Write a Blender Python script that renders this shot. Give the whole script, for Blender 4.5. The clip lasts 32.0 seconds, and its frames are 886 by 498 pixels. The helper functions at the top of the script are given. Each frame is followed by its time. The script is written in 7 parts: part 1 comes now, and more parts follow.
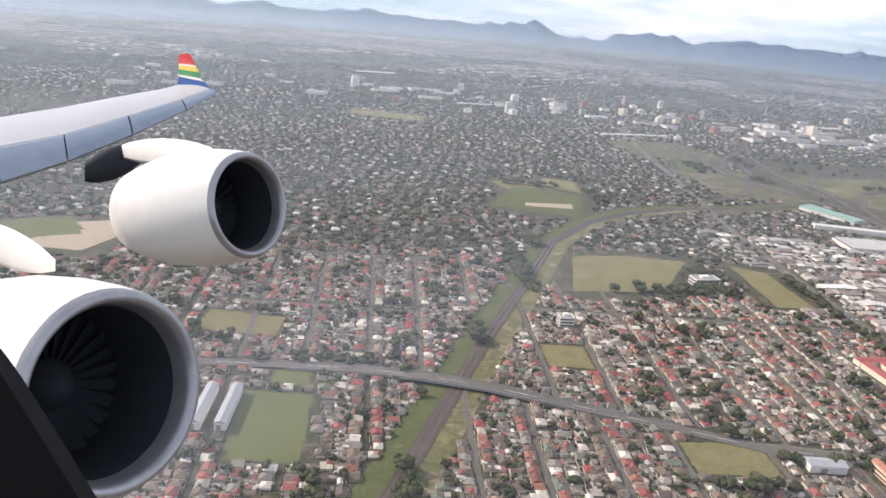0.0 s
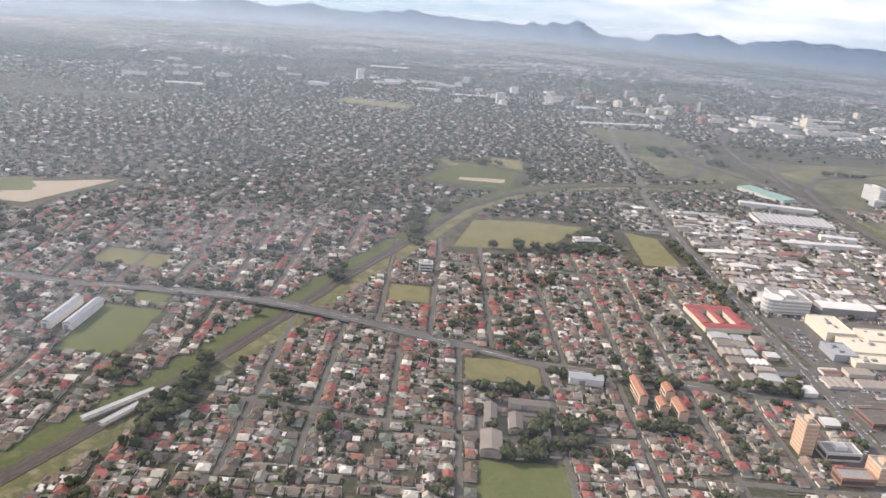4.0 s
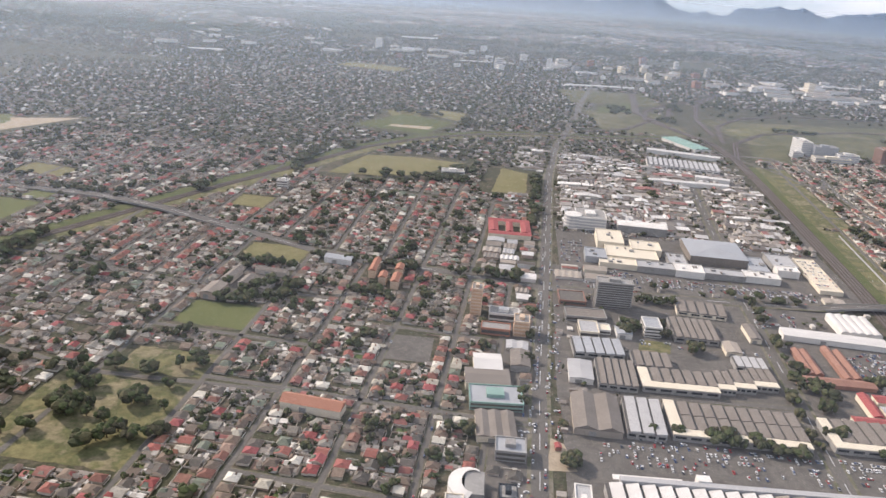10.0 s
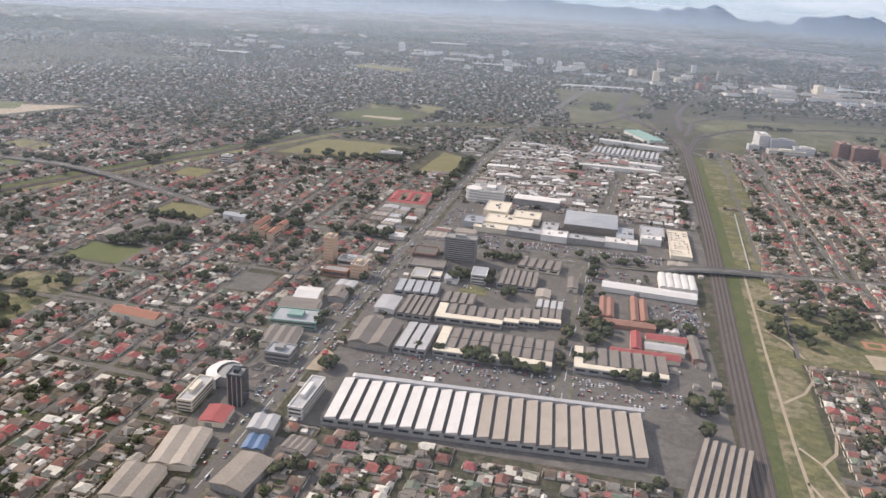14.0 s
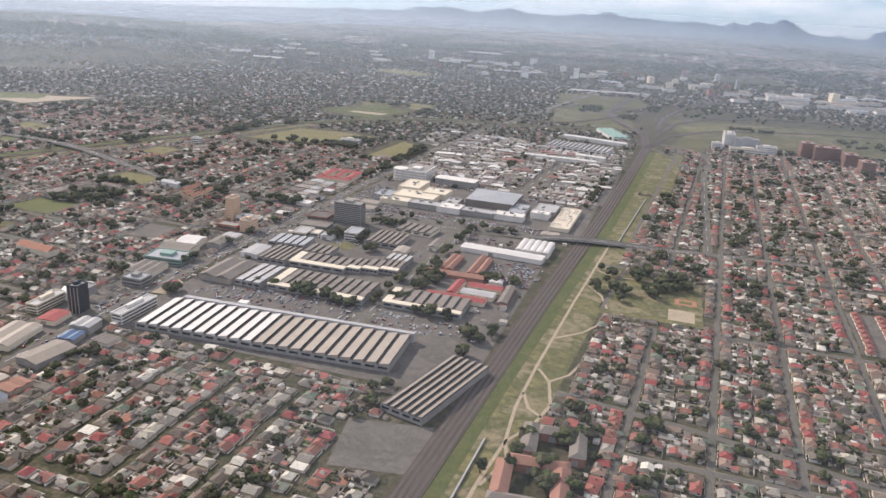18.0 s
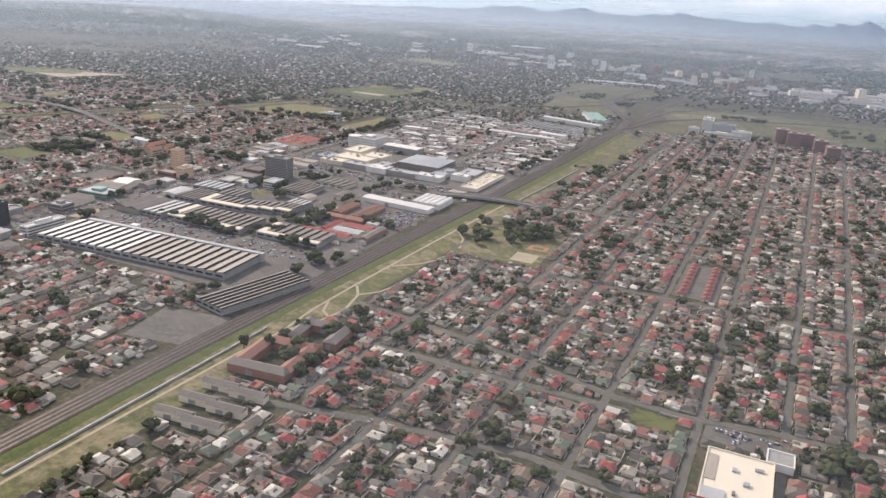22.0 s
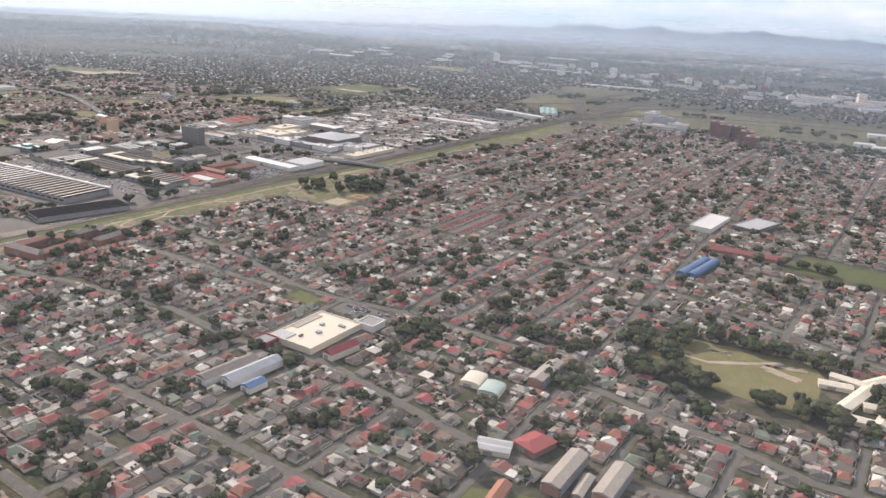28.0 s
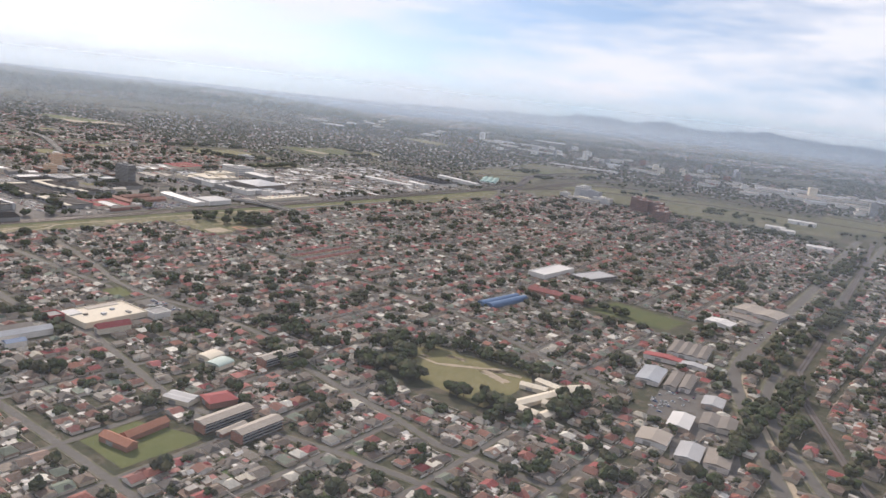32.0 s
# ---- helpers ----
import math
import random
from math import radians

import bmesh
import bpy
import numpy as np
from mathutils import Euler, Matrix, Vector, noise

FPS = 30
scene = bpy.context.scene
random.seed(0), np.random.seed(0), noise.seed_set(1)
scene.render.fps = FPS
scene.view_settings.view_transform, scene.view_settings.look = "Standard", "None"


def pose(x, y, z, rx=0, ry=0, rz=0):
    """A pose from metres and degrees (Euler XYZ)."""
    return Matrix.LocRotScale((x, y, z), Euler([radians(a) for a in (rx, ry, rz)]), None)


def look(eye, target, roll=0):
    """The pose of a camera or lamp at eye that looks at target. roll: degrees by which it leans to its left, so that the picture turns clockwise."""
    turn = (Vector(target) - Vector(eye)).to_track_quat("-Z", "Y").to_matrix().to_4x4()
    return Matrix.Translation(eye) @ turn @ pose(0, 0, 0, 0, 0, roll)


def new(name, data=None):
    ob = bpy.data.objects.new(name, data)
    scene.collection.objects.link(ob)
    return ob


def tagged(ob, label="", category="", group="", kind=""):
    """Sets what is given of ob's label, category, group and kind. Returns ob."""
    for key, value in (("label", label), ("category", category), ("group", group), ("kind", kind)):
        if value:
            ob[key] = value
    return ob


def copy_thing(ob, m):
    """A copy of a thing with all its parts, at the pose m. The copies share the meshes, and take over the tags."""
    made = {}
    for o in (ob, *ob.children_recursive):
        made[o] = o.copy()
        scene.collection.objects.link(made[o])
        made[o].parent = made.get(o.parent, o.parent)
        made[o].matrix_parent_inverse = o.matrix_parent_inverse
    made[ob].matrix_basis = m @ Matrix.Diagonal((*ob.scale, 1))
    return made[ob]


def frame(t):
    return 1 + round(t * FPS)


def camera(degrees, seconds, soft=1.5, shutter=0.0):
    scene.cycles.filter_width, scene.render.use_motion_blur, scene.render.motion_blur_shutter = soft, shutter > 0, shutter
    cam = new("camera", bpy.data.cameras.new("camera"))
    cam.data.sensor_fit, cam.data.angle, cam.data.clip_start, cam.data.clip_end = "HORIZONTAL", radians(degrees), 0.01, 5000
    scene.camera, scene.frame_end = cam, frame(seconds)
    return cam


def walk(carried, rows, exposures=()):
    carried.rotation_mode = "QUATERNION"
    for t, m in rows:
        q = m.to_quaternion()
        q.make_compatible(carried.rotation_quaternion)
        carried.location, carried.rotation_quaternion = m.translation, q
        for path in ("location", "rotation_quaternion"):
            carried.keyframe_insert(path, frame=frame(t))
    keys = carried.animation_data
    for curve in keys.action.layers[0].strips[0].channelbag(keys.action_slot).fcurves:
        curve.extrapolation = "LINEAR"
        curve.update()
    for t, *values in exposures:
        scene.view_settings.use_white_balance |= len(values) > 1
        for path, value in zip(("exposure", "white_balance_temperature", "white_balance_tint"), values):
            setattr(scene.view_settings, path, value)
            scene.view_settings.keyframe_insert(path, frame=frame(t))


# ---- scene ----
EXPOSURES, KELVIN, TINT = [(0.0, 0.12), (3.5, 0.08), (8.0, 0.04), (14.0, -0.06), (24.0, -0.04), (28.0, 0.0), (30.0, -0.03), (32.0, -0.22)], 6150.0, 14.5
# distance in metres, share of the view that each haze sheet covers, and its tone
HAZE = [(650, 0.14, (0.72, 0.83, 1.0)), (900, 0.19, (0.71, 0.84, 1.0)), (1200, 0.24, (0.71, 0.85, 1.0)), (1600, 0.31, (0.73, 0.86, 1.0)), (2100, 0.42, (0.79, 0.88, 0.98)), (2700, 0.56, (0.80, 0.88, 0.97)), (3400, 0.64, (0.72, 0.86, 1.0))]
cam = camera(60.0, 32.0, soft=1.5)

# seconds, x, y, z, yaw, pitch, lean
PATH = [
    (0, -266.27, 111.21, 184.16, -6.39, -18.30, 5.73),
    (0.5, -250.91, 101.86, 183.56, -5.80, -18.05, 5.79),
    (1, -235.52, 92.69, 183.03, -5.21, -18.05, 5.78),
    (1.5, -220.10, 83.70, 182.56, -4.69, -18.14, 5.84),
    (2, -204.62, 74.88, 182.15, -4.17, -18.19, 5.64),
    (2.5, -189.06, 66.24, 181.77, -3.46, -18.40, 5.66),
    (3, -173.43, 57.78, 181.43, -2.58, -18.32, 5.47),
    (3.5, -157.71, 49.49, 181.11, -1.98, -18.30, 5.35),
    (5.5, -93.72, 18.18, 179.96, 0.24, -19.24, 5.15),
    (6, -77.42, 10.83, 179.66, 0.90, -19.21, 5.27),
    (6.5, -61.00, 3.66, 179.35, 1.50, -19.18, 5.21),
    (7, -44.45, -3.30, 179.03, 2.15, -19.08, 5.04),
    (7.5, -27.78, -10.06, 178.68, 2.95, -18.67, 4.82),
    (8, -10.97, -16.62, 178.30, 3.74, -18.68, 4.57),
    (8.5, 5.95, -22.97, 177.90, 4.44, -18.84, 4.46),
    (9, 23.00, -29.10, 177.46, 5.07, -19.63, 4.46),
    (9.5, 40.16, -35.01, 176.98, 5.76, -20.08, 4.28),
    (10, 57.43, -40.71, 176.47, 6.47, -20.32, 4.22),
    (10.5, 74.81, -46.17, 175.92, 7.18, -20.29, 4.18),
    (11, 92.29, -51.41, 175.32, 8.06, -20.30, 3.91),
    (11.5, 109.86, -56.41, 174.68, 8.84, -20.19, 3.73),
    (12, 127.52, -61.17, 174.00, 9.61, -20.21, 3.64),
    (12.5, 145.26, -65.68, 173.27, 10.34, -20.18, 3.61),
    (13, 163.06, -69.95, 172.50, 11.02, -20.04, 3.65),
    (13.5, 180.93, -73.97, 171.68, 11.76, -19.87, 3.68),
    (14, 198.84, -77.73, 170.82, 12.58, -19.75, 3.58),
    (14.5, 216.80, -81.24, 169.92, 13.38, -19.28, 3.48),
    (16.5, 288.87, -92.64, 165.87, 16.48, -18.70, 3.30),
    (17, 306.89, -94.82, 164.75, 17.57, -18.60, 3.05),
    (17.5, 324.90, -96.73, 163.61, 18.29, -18.83, 3.15),
    (18, 342.89, -98.37, 162.42, 18.97, -18.88, 3.38),
    (18.5, 360.84, -99.75, 161.21, 19.78, -19.07, 3.40),
    (19, 378.75, -100.85, 159.96, 20.72, -19.14, 3.35),
    (19.5, 396.61, -101.68, 158.69, 21.83, -19.09, 3.38),
    (20, 414.41, -102.25, 157.39, 22.60, -18.35, 3.78),
    (20.5, 432.14, -102.55, 156.06, 23.58, -18.45, 3.57),
    (21, 449.80, -102.59, 154.72, 24.45, -19.02, 3.50),
    (21.5, 467.38, -102.37, 153.36, 24.89, -19.01, 3.56),
    (22, 484.88, -101.89, 151.99, 25.64, -19.11, 3.66),
    (22.5, 502.28, -101.17, 150.60, 26.30, -19.27, 3.66),
    (23, 519.59, -100.21, 149.21, 26.71, -19.24, 3.97),
    (23.5, 536.80, -99.00, 147.81, 27.36, -19.21, 4.06),
    (24, 553.92, -97.57, 146.41, 28.01, -18.92, 4.24),
    (24.5, 570.93, -95.92, 145.00, 28.63, -18.74, 4.31),
    (25, 587.84, -94.06, 143.61, 29.35, -18.56, 4.24),
    (25.5, 604.65, -92.00, 142.21, 30.15, -18.22, 3.92),
    (27.5, 670.96, -81.98, 136.77, 32.88, -18.00, 3.07),
    (28, 687.33, -79.10, 135.45, 33.43, -17.87, 3.11),
    (28.5, 703.63, -76.11, 134.16, 34.18, -17.27, 3.17),
    (29, 719.87, -73.02, 132.89, 34.80, -16.78, 3.43),
    (29.5, 736.07, -69.84, 131.65, 35.44, -16.55, 3.69),
    (30, 752.23, -66.61, 130.44, 35.51, -15.88, 4.21),
    (30.5, 768.38, -63.34, 129.26, 35.92, -15.35, 4.69),
    (31, 784.53, -60.05, 128.11, 36.22, -14.00, 5.07),
    (31.5, 800.71, -56.77, 127.01, 36.32, -13.07, 5.59),
    (32, 816.92, -53.52, 125.93, 35.84, -11.94, 6.39),
]


def heading(x, y, z, yaw, pitch, lean):
    yaw, pitch = radians(yaw), radians(pitch)
    ahead = Vector((-math.sin(yaw) * math.cos(pitch), math.cos(yaw) * math.cos(pitch), math.sin(pitch)))
    eye = Vector((x, y, z))
    return look(eye, eye + 100 * ahead, lean)


walk(cam, [(t, heading(x, y, z, yaw, pitch, lean)) for t, x, y, z, yaw, pitch, lean in PATH], exposures=[(t, e, KELVIN, TINT) for t, e in EXPOSURES])

# ---- light ----
world = bpy.data.worlds.new("sky")
scene.world = world
world.use_nodes = True
wt = world.node_tree
coord = wt.nodes.new("ShaderNodeTexCoord")
lift = wt.nodes.new("ShaderNodeVectorMath")
lift.operation = "ADD"
lift.inputs[1].default_value = (0, 0, 0.13)
wt.links.new(coord.outputs["Generated"], lift.inputs[0])
sky = wt.nodes.new("ShaderNodeTexSky")
sky.sky_type = "NISHITA"
sky.sun_disc = False
sky.sun_elevation = radians(32)
sky.sun_rotation = radians(-66)
sky.dust_density = 0.6
wt.links.new(lift.outputs[0], sky.inputs["Vector"])
stretch = wt.nodes.new("ShaderNodeMapping")
stretch.inputs["Scale"].default_value = (2.2, 1.4, 11.0)
stretch.inputs["Rotation"].default_value = (0.12, 0.05, 0.3)
wt.links.new(lift.outputs[0], stretch.inputs[0])
streak = wt.nodes.new("ShaderNodeTexNoise")
streak.inputs["Scale"].default_value = 1.5
streak.inputs["Detail"].default_value = 9
streak.inputs["Roughness"].default_value = 0.6
wt.links.new(stretch.outputs[0], streak.inputs["Vector"])
cover = wt.nodes.new("ShaderNodeValToRGB")
cover.color_ramp.elements[0].position, cover.color_ramp.elements[1].position = 0.36, 0.60
wt.links.new(streak.outputs[0], cover.inputs[0])
cloud = wt.nodes.new("ShaderNodeMix")
cloud.data_type = "RGBA"
cloud.inputs["B"].default_value = (8.3, 8.3, 8.4, 1)
wt.links.new(cover.outputs[0], cloud.inputs["Factor"])
wt.links.new(sky.outputs[0], cloud.inputs["A"])
wt.links.new(cloud.outputs["Result"], wt.nodes["Background"].inputs["Color"])
wt.nodes["Background"].inputs["Strength"].default_value = 0.135

sun = new("sun", bpy.data.lights.new("sun", "SUN"))
sun.data.energy = 4.6
sun.data.angle = radians(0.5)
sun.data.color = (1.0, 0.86, 0.70)
sun.matrix_world = look((-0.914 * 800, 0.407 * 800, 500), (0, 0, 0))


# ---- materials ----
def surface(name, palette, pick="", coarse=0.03, fine=0.8, depth=0.35, rough=0.9, bump=0.0, metal=0.0, cut=False):
    """Colours from a palette, chosen per object, per piece or by a broad noise, worn by a fine one."""
    m = bpy.data.materials.new(name)
    m.use_nodes = True
    t = m.node_tree
    b = t.nodes["Principled BSDF"]
    b.inputs["Roughness"].default_value = rough
    b.inputs["Metallic"].default_value = metal
    b.inputs["Specular IOR Level"].default_value = 0.3
    geo = t.nodes.new("ShaderNodeNewGeometry")
    wide = t.nodes.new("ShaderNodeTexNoise")
    wide.inputs["Scale"].default_value = coarse
    wide.inputs["Detail"].default_value = 6
    wide.inputs["Roughness"].default_value = 0.65
    t.links.new(geo.outputs["Position"], wide.inputs["Vector"])
    ramp = t.nodes.new("ShaderNodeValToRGB")
    ramp.color_ramp.interpolation = "CONSTANT" if pick or cut else "LINEAR"
    n = len(palette)
    for k, c in enumerate(palette):
        at = k / n if (pick or cut) else 0.3 + 0.4 * k / max(1, n - 1)
        e = ramp.color_ramp.elements[k] if k < 2 else ramp.color_ramp.elements.new(at)
        e.position, e.color = at, (*c, 1)
    if n == 1:
        ramp.color_ramp.elements[1].color = (*palette[0], 1)
    if pick == "object":
        t.links.new(t.nodes.new("ShaderNodeObjectInfo").outputs["Random"], ramp.inputs[0])
    elif pick == "piece":
        t.links.new(geo.outputs["Random Per Island"], ramp.inputs[0])
    else:
        t.links.new(wide.outputs[0], ramp.inputs[0])
    grain = t.nodes.new("ShaderNodeTexNoise")
    grain.inputs["Scale"].default_value = fine
    grain.inputs["Detail"].default_value = 5
    grain.inputs["Roughness"].default_value = 0.7
    t.links.new(geo.outputs["Position"], grain.inputs["Vector"])
    level = t.nodes.new("ShaderNodeMapRange")
    level.inputs["From Min"].default_value, level.inputs["From Max"].default_value = 0.3, 0.7
    level.inputs["To Min"].default_value, level.inputs["To Max"].default_value = 1 - depth, 1 + depth
    t.links.new(grain.outputs[0], level.inputs["Value"])
    both = t.nodes.new("ShaderNodeVectorMath")
    both.operation = "SCALE"
    t.links.new(ramp.outputs[0], both.inputs[0])
    t.links.new(level.outputs[0], both.inputs["Scale"])
    t.links.new(both.outputs[0], b.inputs["Base Color"])
    if bump:
        bp = t.nodes.new("ShaderNodeBump")
        bp.inputs["Strength"].default_value = bump
        bp.inputs["Distance"].default_value = 0.3
        t.links.new(grain.outputs[0], bp.inputs["Height"])
        t.links.new(bp.outputs[0], b.inputs["Normal"])
    return m


ROOFS = [(0.27, 0.105, 0.085), (0.15, 0.11, 0.085), (0.205, 0.18, 0.155), (0.22, 0.11, 0.085), (0.115, 0.098, 0.085), (0.33, 0.30, 0.265), (0.16, 0.115, 0.088), (0.27, 0.075, 0.07), (0.225, 0.185, 0.15), (0.29, 0.135, 0.095), (0.10, 0.09, 0.08), (0.24, 0.22, 0.195), (0.17, 0.125, 0.10), (0.54, 0.50, 0.44), (0.20, 0.095, 0.075), (0.155, 0.18, 0.14), (0.12, 0.105, 0.095), (0.21, 0.16, 0.125), (0.13, 0.10, 0.082), (0.30, 0.105, 0.09), (0.105, 0.092, 0.082), (0.42, 0.38, 0.32), (0.145, 0.115, 0.095), (0.19, 0.14, 0.11)]
ROOFS += [(0.31, 0.095, 0.095), (0.29, 0.20, 0.16), (0.62, 0.58, 0.52), (0.15, 0.13, 0.11), (0.15, 0.165, 0.13), (0.24, 0.105, 0.09), (0.175, 0.15, 0.13)]
ROOFS = [(r, g, b * 0.95) for r, g, b in ROOFS]
M_ROOF = surface("roof_tiles", ROOFS, "object", fine=1.6, depth=0.25, rough=0.8)
M_ROOFS = surface("roofs_mixed", ROOFS, "piece", fine=0.9, depth=0.25, rough=0.8)
M_OLDROOFS = surface("weathered_grey_roofs", [(0.15, 0.125, 0.11), (0.11, 0.10, 0.09), (0.20, 0.17, 0.15), (0.24, 0.11, 0.09), (0.13, 0.11, 0.095), (0.30, 0.27, 0.24), (0.10, 0.09, 0.08), (0.17, 0.13, 0.11), (0.22, 0.20, 0.18), (0.19, 0.10, 0.08), (0.12, 0.11, 0.10), (0.42, 0.39, 0.35), (0.14, 0.12, 0.10), (0.16, 0.15, 0.13), (0.58, 0.55, 0.50), (0.125, 0.105, 0.09)], "piece", fine=0.9, depth=0.25, rough=0.8)
M_WALL = surface("plaster", [(0.62, 0.58, 0.52), (0.50, 0.45, 0.39), (0.68, 0.66, 0.63), (0.42, 0.33, 0.27), (0.58, 0.52, 0.42), (0.66, 0.60, 0.55)], "object", fine=0.5, depth=0.15)
M_WALLS = surface("plaster_mixed", [(0.56, 0.51, 0.44), (0.44, 0.38, 0.31), (0.64, 0.60, 0.54), (0.36, 0.28, 0.22), (0.52, 0.45, 0.35), (0.60, 0.53, 0.46)], "piece", fine=0.5, depth=0.15)
M_GROUND = surface("suburban_earth", [(0.046, 0.050, 0.026), (0.092, 0.080, 0.052), (0.050, 0.054, 0.028), (0.125, 0.103, 0.073), (0.062, 0.060, 0.035)], coarse=0.06, fine=0.5, depth=0.5, rough=1.0)
M_ASPHALT = surface("asphalt", [(0.115, 0.105, 0.093), (0.15, 0.137, 0.12)], coarse=0.06, fine=0.7, depth=0.2, rough=0.9)
M_VERGE = surface("verge", [(0.19, 0.165, 0.125), (0.11, 0.112, 0.06), (0.21, 0.185, 0.145), (0.09, 0.10, 0.05)], coarse=0.12, fine=0.9, depth=0.25, rough=1.0)
M_PARKING = surface("parking_tarmac", [(0.10, 0.092, 0.082), (0.155, 0.14, 0.122), (0.115, 0.105, 0.092), (0.18, 0.16, 0.137)], coarse=0.06, fine=0.5, depth=0.2, rough=0.9)
M_LAWN = surface("playing_field_grass", [(0.150, 0.142, 0.060), (0.205, 0.180, 0.085), (0.165, 0.153, 0.065), (0.25, 0.205, 0.11)], coarse=0.05, fine=0.6, depth=0.2, rough=1.0)
M_GREEN = surface("watered_grass", [(0.105, 0.122, 0.042), (0.140, 0.145, 0.055)], coarse=0.07, fine=0.7, depth=0.2, rough=1.0)
M_VELD = surface("veld_grass", [(0.125, 0.125, 0.05), (0.19, 0.168, 0.078), (0.10, 0.105, 0.045), (0.24, 0.20, 0.12), (0.13, 0.128, 0.055)], coarse=0.05, fine=0.3, depth=0.3, rough=1.0)
M_MEADOW = surface("rough_meadow", [(0.095, 0.098, 0.045), (0.145, 0.132, 0.07), (0.085, 0.088, 0.042), (0.17, 0.15, 0.09), (0.10, 0.10, 0.05)], coarse=0.02, fine=0.2, depth=0.4, rough=1.0)
M_SAND = surface("trodden_sand", [(0.44, 0.36, 0.26), (0.34, 0.28, 0.20)], coarse=0.15, fine=0.9, depth=0.2, rough=1.0)
M_BALLAST = surface("railway_ballast", [(0.075, 0.060, 0.048), (0.11, 0.09, 0.073)], coarse=0.08, fine=1.1, depth=0.3, rough=1.0)
M_STEEL = surface("rail_steel", [(0.22, 0.19, 0.17)], rough=0.5, metal=0.6)
M_LEAF = surface("foliage", [(0.050, 0.056, 0.028), (0.068, 0.074, 0.036), (0.058, 0.072, 0.028), (0.092, 0.086, 0.044), (0.055, 0.052, 0.030)], "piece", fine=1.8, depth=0.55, rough=1.0, bump=0.6)
M_BARK = surface("bark", [(0.09, 0.07, 0.05)], fine=3, rough=1.0)
M_TIN_WHITE = surface("white_sheet_roof", [(0.70, 0.67, 0.625), (0.58, 0.55, 0.51)], coarse=0.1, fine=1.2, depth=0.12, rough=0.55)
M_TIN_PALE = surface("pale_sheet_roof", [(0.46, 0.45, 0.44), (0.38, 0.37, 0.36)], coarse=0.1, fine=1.2, depth=0.15, rough=0.65)
M_STRIP = surface("rank_green_grass", [(0.070, 0.092, 0.030), (0.11, 0.115, 0.045), (0.075, 0.095, 0.03), (0.15, 0.135, 0.07)], coarse=0.08, fine=0.7, depth=0.25, rough=1.0)
M_TIN_TAN = surface("tan_sheet_roof", [(0.40, 0.345, 0.285), (0.33, 0.285, 0.235)], coarse=0.1, fine=1.2, depth=0.15, rough=0.7)
M_TIN_DRAB = surface("drab_sheet_roof", [(0.30, 0.26, 0.215), (0.24, 0.205, 0.17)], coarse=0.1, fine=1.2, depth=0.2, rough=0.75)
M_TIN_BROWN = surface("weathered_asbestos_roof", [(0.19, 0.165, 0.14), (0.24, 0.21, 0.18)], coarse=0.12, fine=1.4, depth=0.2, rough=0.85)
M_TIN_GREY = surface("grey_sheet_roof", [(0.40, 0.41, 0.42), (0.33, 0.335, 0.345)], coarse=0.1, fine=1.0, depth=0.15, rough=0.6)
M_CREAM = surface("cream_plaster", [(0.74, 0.66, 0.52), (0.68, 0.60, 0.47)], coarse=0.2, fine=0.8, depth=0.1)
M_WHITE = surface("white_plaster", [(0.78, 0.745, 0.69), (0.66, 0.625, 0.57)], coarse=0.15, fine=0.6, depth=0.1)
M_CONCRETE = surface("concrete", [(0.34, 0.325, 0.30), (0.27, 0.26, 0.245)], coarse=0.15, fine=0.8, depth=0.2)
M_BRICK = surface("brown_brick", [(0.28, 0.15, 0.11), (0.34, 0.19, 0.14)], coarse=0.2, fine=2.0, depth=0.2)
M_PEACH = surface("peach_plaster", [(0.66, 0.50, 0.36), (0.60, 0.45, 0.32)], coarse=0.2, fine=0.6, depth=0.1)
M_ORANGE = surface("orange_plaster", [(0.58, 0.38, 0.24), (0.52, 0.33, 0.21)], coarse=0.2, fine=0.6, depth=0.1)
M_TILE_RED = surface("red_tiles", [(0.32, 0.085, 0.080), (0.37, 0.11, 0.10)], coarse=0.2, fine=1.6, depth=0.2)
M_TILE_DULL = surface("dull_red_tiles", [(0.22, 0.075, 0.07), (0.26, 0.10, 0.09)], coarse=0.2, fine=1.6, depth=0.2)
M_TILE_COTTAGE = surface("orange_red_tiles", [(0.26, 0.11, 0.09), (0.22, 0.09, 0.075)], coarse=0.2, fine=1.6, depth=0.2)
M_TILE_ORANGE = surface("orange_tiles", [(0.36, 0.165, 0.105), (0.41, 0.20, 0.13)], coarse=0.2, fine=1.6, depth=0.2)
M_TEAL = surface("teal_sheet_roof", [(0.21, 0.33, 0.28), (0.27, 0.39, 0.34)], coarse=0.2, fine=1.0, depth=0.12, rough=0.6)
M_MINT = surface("mint_sheet_roof", [(0.42, 0.50, 0.44), (0.36, 0.44, 0.39)], coarse=0.2, fine=1.0, depth=0.12, rough=0.6)
M_BLUE = surface("blue_sheet_roof", [(0.09, 0.15, 0.26), (0.12, 0.19, 0.31)], coarse=0.2, fine=1.0, depth=0.12, rough=0.5)
M_DARKGLASS = surface("window_glass", [(0.035, 0.04, 0.045)], rough=0.15)
# roof and window glass; the same dark tone serves as shade in gutters and valleys
M_SHADEGLASS = surface("dusty_glass_and_gap_shade", [(0.075, 0.068, 0.06), (0.11, 0.10, 0.088)], coarse=0.2, fine=1.0, rough=0.5)
M_LINE = surface("road_paint", [(0.72, 0.72, 0.70)], fine=2, depth=0.15)
